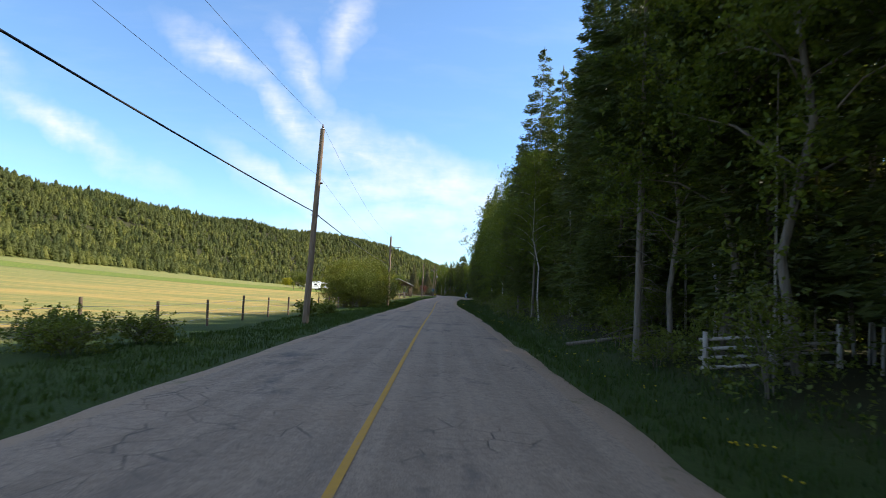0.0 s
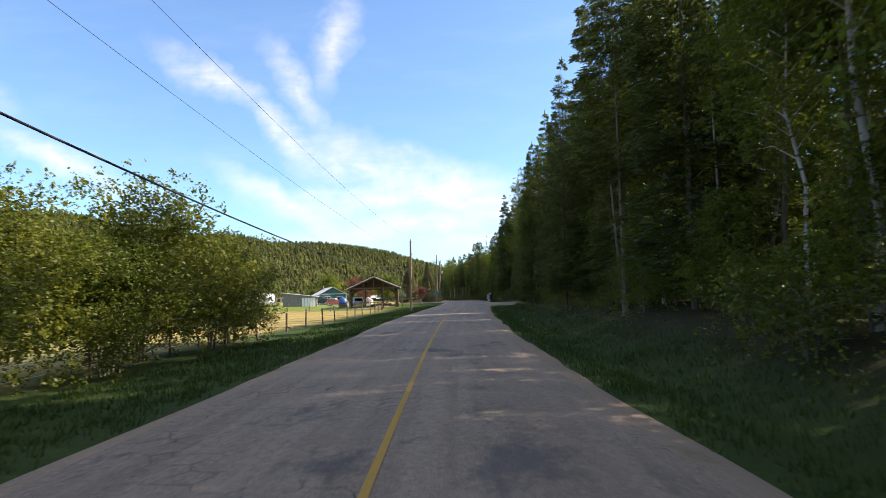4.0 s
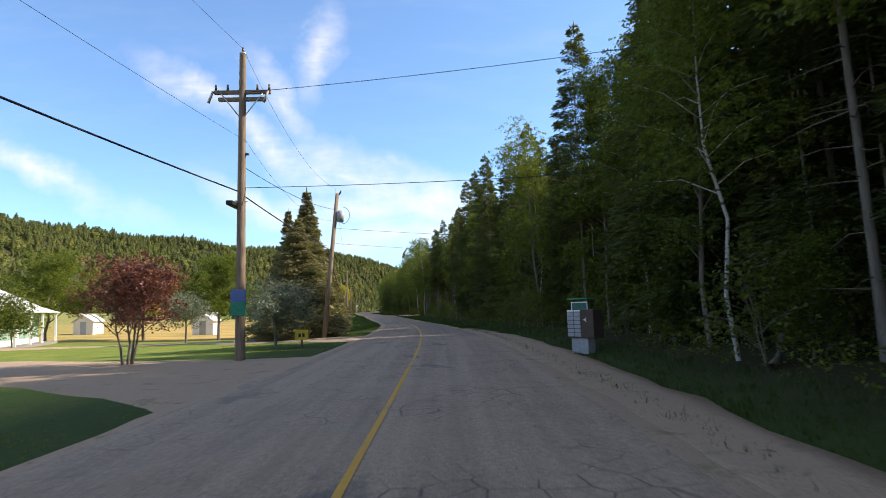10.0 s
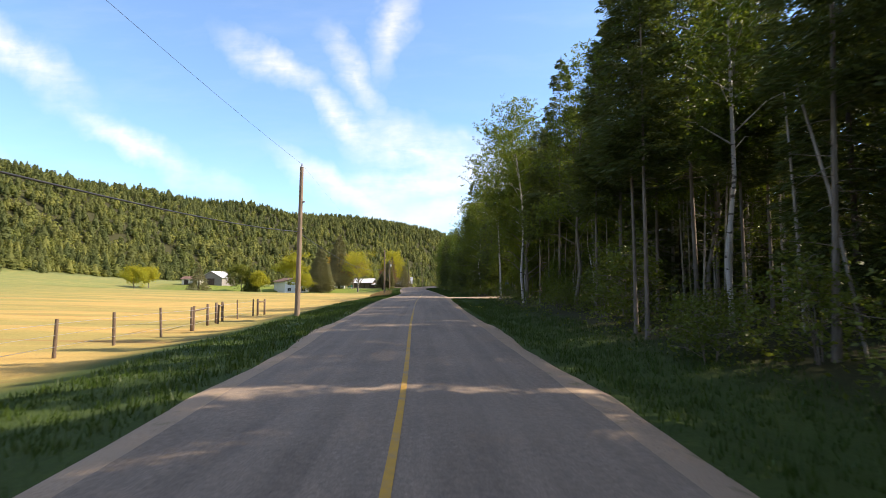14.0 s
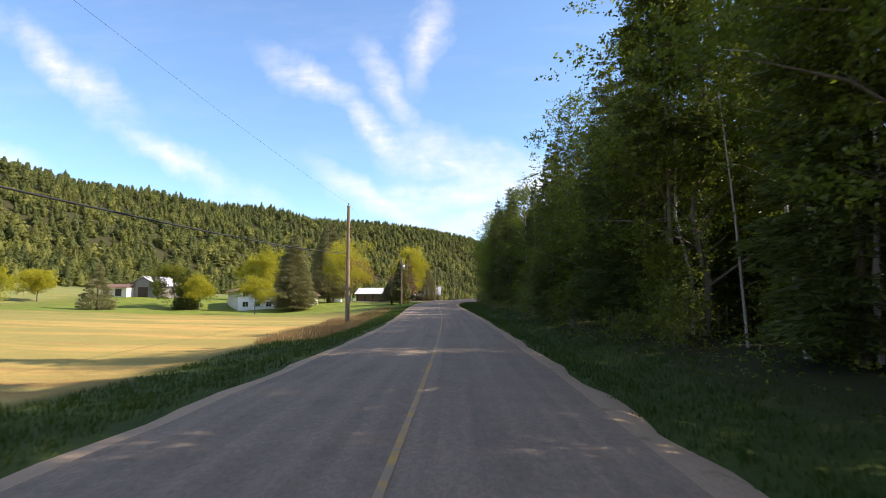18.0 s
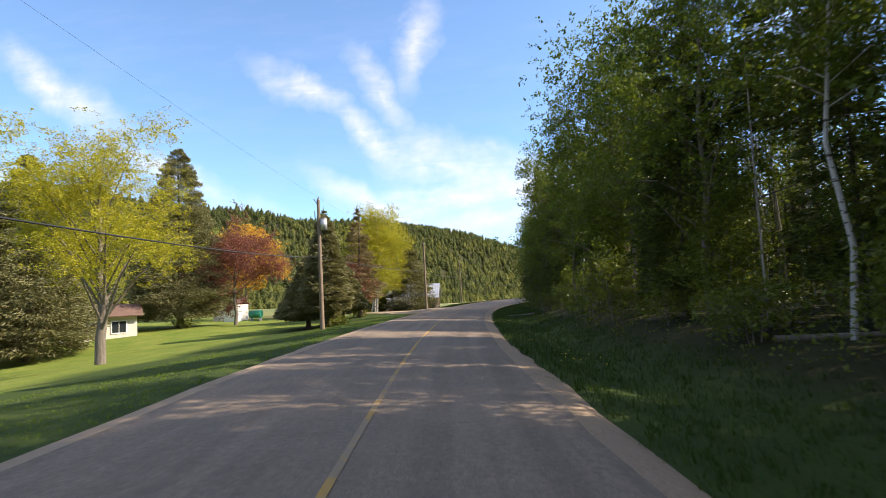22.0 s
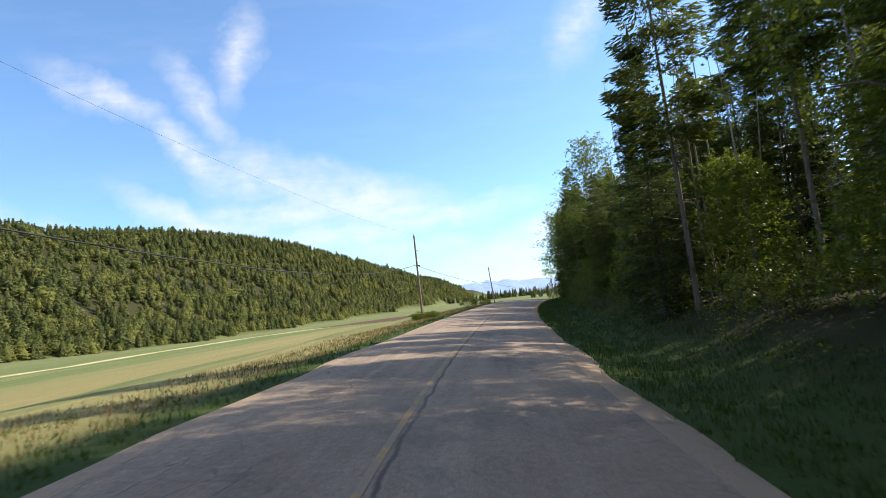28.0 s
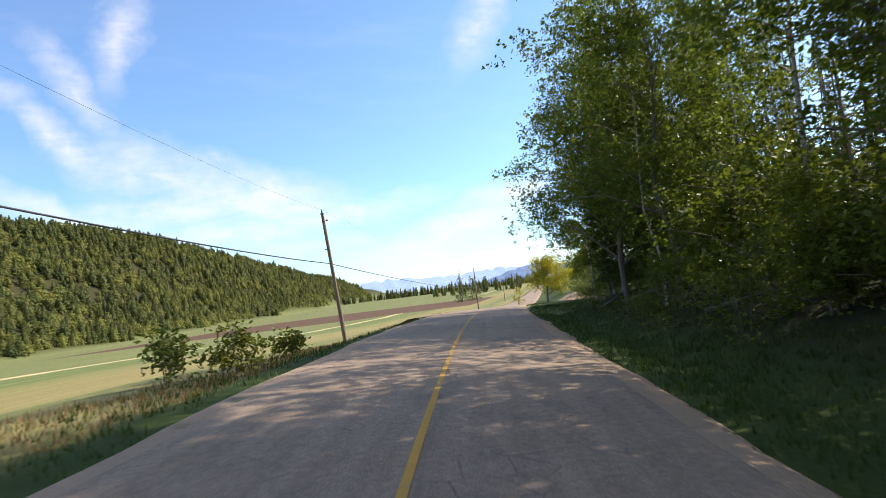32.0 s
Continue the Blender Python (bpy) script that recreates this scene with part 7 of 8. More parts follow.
def grey_barn():
    """The old barn by the road: its gable faces the road, its ridge runs away from it."""
    g = height(-44, 508)
    ob = thing("barn", Matrix.Translation((-37.8, 508.3, g - 0.1)) @ Euler((0, 0, radians(6))).to_matrix().to_4x4(), "old grey board barn with open front and metal roof", "barn")
    hw, ln, eave, peak = 5.2, 13.0, 2.7, 5.2
    for s in (-1, 1):
        ribbed_slope((0.5, s * (hw + 0.6), eave - 0.3), (-ln - 0.5, s * (hw + 0.6), eave - 0.3), (-ln - 0.5, 0, peak), (0.5, 0, peak), "oldtin", ob, ribs=30)
    ribbed_slope((-1.5, -hw - 4.0, eave - 1.35), (-ln - 0.5, -hw - 4.0, eave - 1.35), (-ln - 0.5, -hw - 0.5, eave - 0.3), (-1.5, -hw - 0.5, eave - 0.3), "oldtin", ob, "lean_to_roof", ribs=24)
    n = 44
    for k in range(n):
        y0, y1 = -hw + 2 * hw * k / n, -hw + 2 * hw * (k + 1) / n - 0.015
        top = min(peak - (peak - eave) * abs(y) / hw for y in (y0, y1)) - 0.03
        low = eave + 0.02 - 0.08 * ((k * 7) % 3)
        if top - low > 0.08:
            cube_part("gable_board", "board", ob, -0.04 - 0.012 * (k % 2), y0, low, 0.0 - 0.012 * (k % 2), y1, top)
    for y in (-hw, -hw / 3, hw / 3, hw):
        tube_part("post", "timber", ob, (-0.15, y, -0.4), (-0.15, y, eave), 0.11, 0.1)
        tube_part("post", "timber", ob, (-ln + 0.1, y, -0.4), (-ln + 0.1, y, eave), 0.11, 0.1)
    cube_part("lintel", "timber", ob, -0.25, -hw, eave - 0.18, -0.06, hw, eave + 0.02)
    cube_part("wall", "darkboard", ob, -ln, hw - 0.1, -0.4, -0.3, hw, eave)
    cube_part("wall", "darkboard", ob, -ln - 0.06, -hw, -0.4, -ln, hw, eave + 0.2)
    wall_part(ob, [(-hw, eave), (hw, eave), (0, peak - 0.05)], "x", -ln - 0.06, -ln, "board", "gable_boards")
    cube_part("wall", "darkboard", ob, -ln, -hw - 0.05, -0.4, -2.5, -hw + 0.05, eave - 0.1)
    for k in range(5):
        x = -1.8 - k * 2.6
        tube_part("lean_to_post", "timber", ob, (x, -hw - 3.8, -0.4), (x, -hw - 3.8, eave - 1.35), 0.08)
    tube_part("prop", "rail", ob, (-0.3, -hw - 0.3, -0.2), (-0.3, -hw + 1.6, eave - 0.2), 0.05)
    for k in range(3):
        tube_part("ground_rail", "rail", ob, (-0.1, -hw + 0.2, 0.25 + 0.28 * k), (-0.1, hw - 2.0, 0.2 + 0.28 * k), 0.045, sides=6)
    shed = thing("shed", Matrix.Translation((-54.5, 487.5, height(-54, 487))) @ Euler((0, 0, radians(-6))).to_matrix().to_4x4(), "dark board shed with a pale metal roof", "shed")
    cube_part("wall", "darkboard", shed, -4.2, -3.0, -0.3, 4.2, -2.85, 2.4)
    cube_part("wall", "darkboard", shed, -4.2, 2.85, -0.3, 4.2, 3.0, 2.4)
    cube_part("wall", "darkboard", shed, -4.2, -2.85, -0.3, -4.05, 2.85, 2.4)
    cube_part("wall", "darkboard", shed, 4.05, -2.85, -0.3, 4.2, 2.85, 2.4)
    for s in (-1, 1):
        ribbed_slope((-4.7, s * 3.6, 2.2), (4.7, s * 3.6, 2.2), (4.7, 0, 4.0), (-4.7, 0, 4.0), "tin", shed, ribs=20)
    for x in (-3.6, -1.2, 1.2):
        cube_part("shed_door", "timber", shed, x, -3.06, 0, x + 1.9, -3.004, 2.0)
    lean = thing("lean_to", Matrix.Translation((-49.0, 485.0, height(-49, 485))), "low lean-to with a pale roof beside the shed", "shed")
    cube_part("wall", "darkboard", lean, -1.5, -1.2, -0.3, 3.5, -1.1, 1.5)
    cube_part("wall", "darkboard", lean, -1.5, 2.0, -0.3, 3.5, 2.1, 1.9)
    ribbed_slope((-1.8, -1.7, 1.5), (3.8, -1.7, 1.5), (3.8, 2.3, 2.0), (-1.8, 2.3, 2.0), "tin", lean, ribs=12)
    fence = thing("board_fence", Matrix(), "dark board fence under the trees by the farm track", "fence")
    for k in range(60):
        t = k / 60
        x, y = -46.5 + 5.5 * t, 483.5 + 15.0 * t
        cube_part("board", "darkboard", fence, x - 0.02, y, height(x, y) - 0.1, x + 0.02, y + 0.22, height(x, y) + 1.1 + 0.05 * (k % 3))
    hut = thing("well_house", Matrix.Translation((-58.0, 466.0, height(-58, 466))), "small white hut with a flat lid on the lawn", "hut")
    cube_part("wall", "white", hut, -0.9, -0.7, -0.1, 0.9, 0.7, 1.3)
    cube_part("roof", "tin", hut, -1.05, -0.9, 1.3, 1.05, 0.9, 1.42)
    hut2 = thing("garden_shed", Matrix.Translation((-60.5, 470.0, height(-60.5, 470))), "small cream garden shed with a brown door", "shed")
    cube_part("wall", "cream", hut2, -1.8, -1.5, -0.1, 1.8, 1.5, 2.1)
    ribbed_slope((-2.0, -1.8, 2.05), (2.0, -1.8, 2.05), (2.0, 0, 2.8), (-2.0, 0, 2.8), "shingle", hut2, ribs=1)
    ribbed_slope((-2.0, 1.8, 2.05), (2.0, 1.8, 2.05), (2.0, 0, 2.8), (-2.0, 0, 2.8), "shingle", hut2, ribs=1)
    cube_part("door", "brownpaint", hut2, 0.2, -1.56, 0, 1.0, -1.504, 1.8)
    tank = thing("tank", Matrix.Translation((-55.3, 467.0, height(-55, 467) + 0.05)), "green rounded fuel tank on legs", "tank")
    tube_part("drum", "greenpaint", tank, (-0.8, 0, 0.8), (0.8, 0, 0.8), 0.5, sides=18)
    for x in (-0.6, 0.6):
        cube_part("leg", "steel", tank, x - 0.05, -0.35, -0.1, x + 0.05, 0.35, 0.4)


pole_barn()
green_house()
grey_shed()
farmhouse()
grey_barn()


# ---- vehicles ----
def vehicle(x, y, turn, paint, label, name="car", length=4.4, width=1.75, tall=1.45, kind="hatch"):
    ob = thing(name, Matrix.Translation((x, y, height(x, y) + 0.05)) @ Euler((0, 0, turn)).to_matrix().to_4x4(), label, "car" if kind != "pickup" else "pickup truck")
    h, w = length / 2, width / 2
    belt, clear = tall * 0.60, 0.28 if kind != "pickup" else 0.42
    body = bmesh.new()
    prism_bm(body, [(-h, clear + 0.1), (-h + 0.1, clear), (h - 0.15, clear), (h, clear + 0.15), (h - 0.05, belt - 0.14), (h * 0.52, belt), (-h + 0.05, belt + 0.02), (-h, belt - 0.15)], "y", -w, w)
    bmesh.ops.bevel(body, geom=list(body.edges), offset=0.05, segments=2, affect="EDGES")
    part("body", body, paint, ob)
    spans = {"hatch": (-h + 0.15, -h + 0.5, h * 0.12, h * 0.5), "suv": (-h + 0.1, -h + 0.3, h * 0.18, h * 0.5), "pickup": (-h * 0.18, -h * 0.1, h * 0.25, h * 0.5)}[kind]
    cab = bmesh.new()
    prism_bm(cab, [(spans[0], belt), (spans[3], belt), (spans[2], tall - 0.03), (spans[1], tall)], "y", -w + 0.09, w - 0.09)
    bmesh.ops.bevel(cab, geom=list(cab.edges), offset=0.05, segments=2, affect="EDGES")
    part("cabin", cab, paint, ob)
    for s in (-1, 1):
        glass = bmesh.new()
        a, b = sorted((s * (w - 0.10), s * (w - 0.075)))
        prism_bm(glass, [(spans[0] + 0.14, belt + 0.03), (spans[3] - 0.16, belt + 0.03), (spans[2] - 0.06, tall - 0.12), (spans[1] + 0.1, tall - 0.1)], "y", a, b)
        part("side_window", glass, "glass", ob)
        cube_part("headlight", "white", ob, h - 0.1, s * (w - 0.38) - 0.14, belt - 0.3, h + 0.005, s * (w - 0.38) + 0.14, belt - 0.16, 0.02)
        cube_part("tail_light", "lamp", ob, -h - 0.008, s * (w - 0.16) - 0.1, belt - 0.32, -h + 0.08, s * (w - 0.16) + 0.1, belt - 0.05, 0.02)
        for x in (-h * 0.62, h * 0.62):
            r = 0.31 if kind == "hatch" else 0.38
            wheel = new("wheel")
            wheel.parent = ob
            wheel.matrix_basis = Matrix.Translation((x, s * (w - 0.08), r - 0.05))
            bm = bmesh.new()
            tube_bm(bm, (0, -0.11, 0), (0, 0.11, 0), r, sides=20)
            part("tyre", bm, "tyre", wheel)
            bm = bmesh.new()
            tube_bm(bm, (0, -0.118, 0), (0, 0.118, 0), r * 0.62, sides=14)
            part("rim", bm, "steel", wheel)
    for a, b, z0, z1, n in ((spans[3], spans[2], belt, tall, "windscreen"), (spans[0], spans[1], belt, tall, "rear_window")):
        out = 0.012 if n == "windscreen" else -0.012
        bm = bmesh.new()
        for v in (0,):
            poly_bm(bm, [(a + out * 3, -w + 0.2, z0 + 0.06), (a + out * 3, w - 0.2, z0 + 0.06), (b + out * 4, w - 0.24, z1 - 0.1), (b + out * 4, -w + 0.24, z1 - 0.1)])
        bmesh.ops.solidify(bm, geom=list(bm.faces), thickness=0.015)
        part(n, bm, "glass", ob)
    cube_part("bumper", "greypaint", ob, h - 0.06, -w + 0.06, clear + 0.02, h + 0.05, w - 0.06, clear + 0.2, 0.03)
    cube_part("bumper", "greypaint", ob, -h - 0.05, -w + 0.06, clear + 0.02, -h + 0.06, w - 0.06, clear + 0.2, 0.03)
    return ob


vehicle(-24.3, 199.5, radians(-12), "redpaint", "small red hatchback parked on the gravel", length=3.9, width=1.6, tall=1.35)
vehicle(-30.0, 211.8, radians(-20), "blackpaint", "black pickup truck parked by the green house", "pickup_truck", 5.6, 1.95, 1.9, "pickup")
vehicle(-27.4, 214.4, radians(-8), "whitepaint", "white car parked by the green house", length=4.4, tall=1.5, kind="suv")
vehicle(-16.6, 181.2, radians(-70), "whitepaint", "white pickup truck with a blue tarpaulin under the barn roof", "pickup_truck", 5.4, 1.9, 1.8, "pickup")
tarp = thing("tarpaulin", Matrix.Translation((-19.6, 183.0, height(-19.6, 183.0))), "crumpled blue tarpaulin on a load", "tarpaulin")
bm = bmesh.new()
bmesh.ops.create_icosphere(bm, subdivisions=3, radius=1.0)
for vv in bm.verts:
    vv.co = Vector((vv.co.x * 0.9, vv.co.y * 0.8, max(vv.co.z, 0) * 1.1 + 0.85)) * (1 + 0.08 * noise.noise(vv.co * 2.5))
part("sheet", bm, "bluepaint", tarp)
cube_part("crate", "timber", tarp, -0.7, -0.6, 0.0, 0.7, 0.6, 0.9)


def travel_trailer():
    ob = thing("travel_trailer", Matrix.Translation((-42.2, 203.0, height(-42.2, 203) + 0.05)) @ Euler((0, 0, radians(42))).to_matrix().to_4x4(), "white travel trailer parked beside the grey shed", "trailer")
    bm = bmesh.new()
    prism_bm(bm, [(-3.4, 0.55), (3.2, 0.55), (3.5, 1.3), (3.3, 2.5), (2.9, 2.75), (-3.3, 2.75), (-3.45, 2.4)], "y", -1.15, 1.15)
    bmesh.ops.bevel(bm, geom=list(bm.edges), offset=0.09, segments=3, affect="EDGES")
    part("shell", bm, "whitepaint", ob)
    for x0, x1, z0, z1 in ((-2.6, -1.5, 1.5, 2.1), (0.2, 1.2, 1.5, 2.1), (1.9, 2.6, 1.55, 2.05)):
        cube_part("side_window", "glass", ob, x0, -1.19, z0, x1, -1.13, z1, 0.02)
    cube_part("rear_window", "glass", ob, -3.49, -0.75, 1.45, -3.38, 0.75, 2.05, 0.02)
    cube_part("stripe", "greypaint", ob, -3.3, -1.165, 1.1, 3.2, -1.152, 1.22)
    cube_part("skirt", "steel", ob, -3.3, -1.1, 0.35, 3.1, 1.1, 0.58)
    cube_part("roof_unit", "whitepaint", ob, -0.6, -0.4, 2.72, 0.5, 0.4, 3.0, 0.06)
    cube_part("entry_door", "white", ob, -0.9, -1.17, 0.62, -0.25, -1.148, 2.4)
    for x in (-0.5, 0.35):
        for s in (-1, 1):
            tube_part("wheel", "tyre", ob, (x, s * 1.0 - 0.1, 0.32), (x, s * 1.0 + 0.1, 0.32), 0.34, sides=16)
    tube_part("hitch", "steel", ob, (3.2, 0, 0.5), (4.3, 0, 0.45), 0.06)
    tube_part("jack", "steel", ob, (4.1, 0, -0.1), (4.1, 0, 0.7), 0.05)
    mast = thing("mast", Matrix.Translation((-46.3, 209.0, height(-46.3, 209))), "thin pale antenna mast behind the trailer", "mast")
    tube_part("pipe", "steel", mast, (0, 0, -0.3), (0, 0, 8.2), 0.10, 0.07)
    tube_part("base_collar", "steel", mast, (0, 0, -0.1), (0, 0, 0.15), 0.12)
    cart = thing("utility_cart", Matrix.Translation((-38.0, 188.5, height(-38, 188.5))), "small red and white farm cart in the pasture", "cart")
    cube_part("box", "brownpaint", cart, -1.2, -0.6, 0.45, 1.2, 0.6, 0.95, 0.04)
    cube_part("lid", "white", cart, -1.25, -0.65, 0.95, 1.25, 0.65, 1.02)
    for x in (-0.8, 0.8):
        tube_part("wheel", "tyre", cart, (x, -0.7, 0.3), (x, -0.55, 0.3), 0.3, sides=14)
        tube_part("wheel", "tyre", cart, (x, 0.55, 0.3), (x, 0.7, 0.3), 0.3, sides=14)


travel_trailer()


# ---- roadside furniture ----
def crossarm_gear():
    """Arms, transformer and brackets of the poles that carry more than wires."""
    def host(i):
        return [o for o in scene.objects if o.name.startswith("utility_pole") and o.parent is None][i]
    p4 = host(4)
    h = 10.4
    for z, ln in ((h - 1.35, 0.95), (h - 1.6, 0.8)):
        cube_part("crossarm", "pole", p4, -ln, -0.06, z - 0.06, ln, 0.06, z + 0.06)
    for x in (-0.9, -0.5, 0.5, 0.9):
        tube_part("insulator", "glassware", p4, (x, 0, h - 1.29), (x, 0, h - 1.08), 0.045, 0.03)
    for x in (-1.1, 0.75):
        tube_part("fuse_cutout", "greypaint", p4, (x, -0.12, h - 1.75), (x + 0.15, -0.12, h - 1.35), 0.05, 0.04)
    tube_part("arm_brace", "steel", p4, (0.1, -0.07, h - 2.2), (0.7, -0.07, h - 1.42), 0.02)
    tube_part("arm_brace", "steel", p4, (-0.1, -0.07, h - 2.2), (-0.7, -0.07, h - 1.42), 0.02)
    cube_part("notice_box", "bluepaint", p4, -0.24, -0.26, 1.95, 0.24, -0.17, 2.35, 0.01, "blue upper half of a painted box")
    cube_part("notice_box", "greenpaint", p4, -0.24, -0.26, 1.5, 0.24, -0.17, 1.948, 0.01, "green lower half of a painted box")
    cube_part("splice_box", "ink", p4, -0.35, -0.5, 5.1, -0.12, 0.5, 5.25, 0.03)
    p9 = host(7)
    tube_part("transformer", "steel", p9, (0.36, 0, 7.15), (0.36, 0, 7.95), 0.24, sides=16)
    tube_part("transformer_lid", "steel", p9, (0.36, 0, 7.95), (0.36, 0, 8.02), 0.26, 0.18, 16)
    tube_part("bushing", "glassware", p9, (0.36, 0, 8.0), (0.36, 0, 8.25), 0.05)
    tube_part("mounting_bracket", "steel", p9, (0.0, 0, 7.4), (0.3, 0, 7.4), 0.04)
    tube_part("mounting_bracket", "steel", p9, (0.0, 0, 7.75), (0.3, 0, 7.75), 0.04)
    tube_part("top_bracket", "steel", p9, (-0.1, 0, 9.1), (-0.35, 0, 9.5), 0.03)
    tube_part("fuse_cutout", "greypaint", p9, (-0.28, 0, 8.1), (-0.3, 0, 8.6), 0.04)
    p2 = host(2)
    tube_part("side_arm", "pole", p2, (0, 0, 7.35), (1.3, 0, 7.25), 0.045, 0.035)
    for x in (0.7, 1.0, 1.25):
        tube_part("insulator", "glassware", p2, (x, 0, 7.2), (x, 0, 7.36), 0.04, 0.03)
    p12 = host(10)
    tube_part("splice_case", "ink", p12, (0.15, -0.9, 5.2), (0.15, -0.2, 5.3), 0.08)


crossarm_gear()
x5, y5 = -2.0, 214.6
leaning = thing("leaning_pole", Matrix.Translation((x5, y5, height(x5, y5))) @ Euler((radians(-3), radians(5.5), 0)).to_matrix().to_4x4(), "leaning wooden utility pole with a small transformer", "utility pole")
tube_part("shaft", "pole", leaning, (0, 0, -0.4), (0, 0, 8.6), 0.15, 0.11, 12)
tube_part("transformer", "greypaint", leaning, (0.32, 0, 6.9), (0.32, 0, 7.55), 0.2, sides=14)
tube_part("bracket", "steel", leaning, (0, 0, 7.3), (0.3, 0, 7.3), 0.04)
tube_part("insulator", "glassware", leaning, (0.12, 0, 8.55), (0.22, 0, 8.8), 0.05)
bag = Bag()
t = np.linspace(0, math.pi, 9)
pipe(bag, np.c_[0.45 + 0.4 * np.sin(t), 0 * t, 7.3 + 0.5 * np.cos(t)], np.full(9, 0.012), 4)
part("drop_loop", bag.mesh("drop_loop", "wire", True), None, leaning)
tips5 = (x5 + 0.8, y5, height(x5, y5) + 8.5)
for z, x in ((-2.1, 42.0), (-3.0, 40.0)):
    wire("service_wire", (tips5[0], tips5[1], tips5[2] + z), (x, y5 + 2.0, 8.0 + z), 0.9, 0.008, "thin service wire crossing the road")
wire("service_wire", (-1.9, 200.1, 9.2), (40.0, 192.0, 12.5), 1.0, 0.011, "thin service wire crossing the road")
wire("service_wire", (-1.9, 200.1, 5.9), (40.0, 198.0, 8.6), 0.9, 0.011, "thin service wire crossing the road")
wire("pole_link", (-1.9, 200.1, 6.6), (tips5[0], tips5[1], tips5[2] - 1.0), 0.25, 0.012, "thin cable between two neighbouring poles")
wire("guy_wire", (-33.9, 435.0, 7.5), (-36.8, 436.5, 0.0), 0.0, 0.008, "thin steel guy wire of a utility pole")

sign = thing("lot_sign", Matrix.Translation((-1.45, 206.4, height(-1.45, 206.4))), "small yellow sign on a stake by the spruces", "sign")
cube_part("stake", "timber", sign, -0.04, 0.0, -0.3, 0.04, 0.05, 0.5)
cube_part("panel", "yellowpaint", sign, -0.29, -0.03, 0.35, 0.29, 0.0, 0.78, 0.006)
for k in range(2):
    cube_part("printed_bar", "ink", sign, -0.13 + 0.16 * k, -0.036, 0.46, -0.03 + 0.16 * k, -0.031, 0.62)

mail = thing("mailbox_cluster", Matrix.Translation((9.4, 201.2, height(9.4, 201.2))) @ Euler((0, 0, radians(-58))).to_matrix().to_4x4() @ Matrix.Scale(0.86, 4), "grey community mailbox with rows of small doors on a pedestal", "mailbox")
cube_part("cabinet", "brownpaint", mail, -0.45, -0.28, 0.62, 0.95, 0.3, 1.75, 0.02)
cube_part("pedestal", "greypaint", mail, -0.35, -0.2, -0.2, 0.55, 0.22, 0.62, 0.02)
for c in range(2):
    for r in range(6):
        cube_part("letter_door", "greypaint", mail, -0.42 + 0.37 * c, -0.30, 0.68 + 0.165 * r, -0.09 + 0.37 * c, -0.281, 0.825 + 0.165 * r)
    cube_part("header_plate", "white", mail, -0.42 + 0.37 * c, -0.298, 1.68, -0.09 + 0.37 * c, -0.282, 1.74)
bm = bmesh.new()
poly_bm(bm, [(0.42, -0.284, 1.35), (0.62, -0.284, 1.44), (0.56, -0.284, 1.35), (0.62, -0.284, 1.26)])
bmesh.ops.solidify(bm, geom=list(bm.faces), thickness=0.006)
part("arrow_mark", bm, "white", mail)
board = thing("notice_board", Matrix.Translation((9.75, 202.3, height(9.75, 202.3))) @ Euler((0, 0, radians(-62))).to_matrix().to_4x4() @ Matrix.Scale(0.86, 4), "teal notice board with a small roof beside the mailboxes", "notice board")
for x in (-0.4, 0.4):
    cube_part("post", "timber", board, x - 0.06, -0.05, -0.3, x + 0.06, 0.05, 2.1)
cube_part("panel", "teal", board, -0.5, -0.10, 0.7, 0.5, -0.055, 2.0)
for x0, x1, z0, z1 in ((-0.5, 0.5, 1.95, 2.0), (-0.5, 0.5, 0.7, 0.74), (-0.5, -0.46, 0.74, 1.95), (0.46, 0.5, 0.74, 1.95)):
    cube_part("trim", "white", board, x0, -0.115, z0, x1, -0.102, z1)
cube_part("notice", "white", board, 0.12, -0.112, 0.9, 0.38, -0.103, 1.2)
cube_part("board_roof", "greenpaint", board, -0.6, -0.22, 2.1, 0.6, 0.2, 2.16, 0.01)

statue = thing("statue", Matrix.Translation((3.1, 319.3, height(3.1, 319.3))), "small weathered garden statue on a round base", "statue")
bm = bmesh.new()
prof = [(0.30, -0.05), (0.30, 0.10), (0.20, 0.16), (0.15, 0.3), (0.17, 0.6), (0.14, 0.85), (0.20, 1.05), (0.17, 1.2), (0.07, 1.27), (0.10, 1.36), (0.09, 1.46), (0.03, 1.52)]
for (r0, z0), (r1, z1) in zip(prof, prof[1:]):
    tube_bm(bm, (0.03 * math.sin(z0 * 3), 0, z0), (0.03 * math.sin(z1 * 3), 0, z1), r0, r1, 12, False)
bmesh.ops.remove_doubles(bm, verts=bm.verts, dist=0.002)
bmesh.ops.recalc_face_normals(bm, faces=bm.faces)
tube_bm(bm, (0.12, 0, 1.1), (0.36, -0.05, 1.38), 0.055, 0.04, 7)
tube_bm(bm, (-0.12, 0, 1.1), (-0.3, -0.05, 1.3), 0.055, 0.04, 7)
part("figure", bm, "stone", statue)
plate = thing("address_post", Matrix.Translation((2.2, 319.9, height(2.2, 319.9))), "wooden post with a white board and a blue newspaper box", "sign post")
cube_part("post", "timber", plate, -0.06, -0.06, -0.3, 0.06, 0.06, 2.0)
cube_part("board", "board", plate, -0.2, -0.09, 1.78, 0.2, -0.062, 1.95)
for k in range(4):
    cube_part("printed_bar", "ink", plate, -0.16 + 0.085 * k, -0.096, 1.81, -0.10 + 0.085 * k, -0.091, 1.92)
cube_part("newspaper_box", "bluepaint", plate, -0.2, -0.3, 1.38, 0.2, 0.1, 1.66, 0.03)

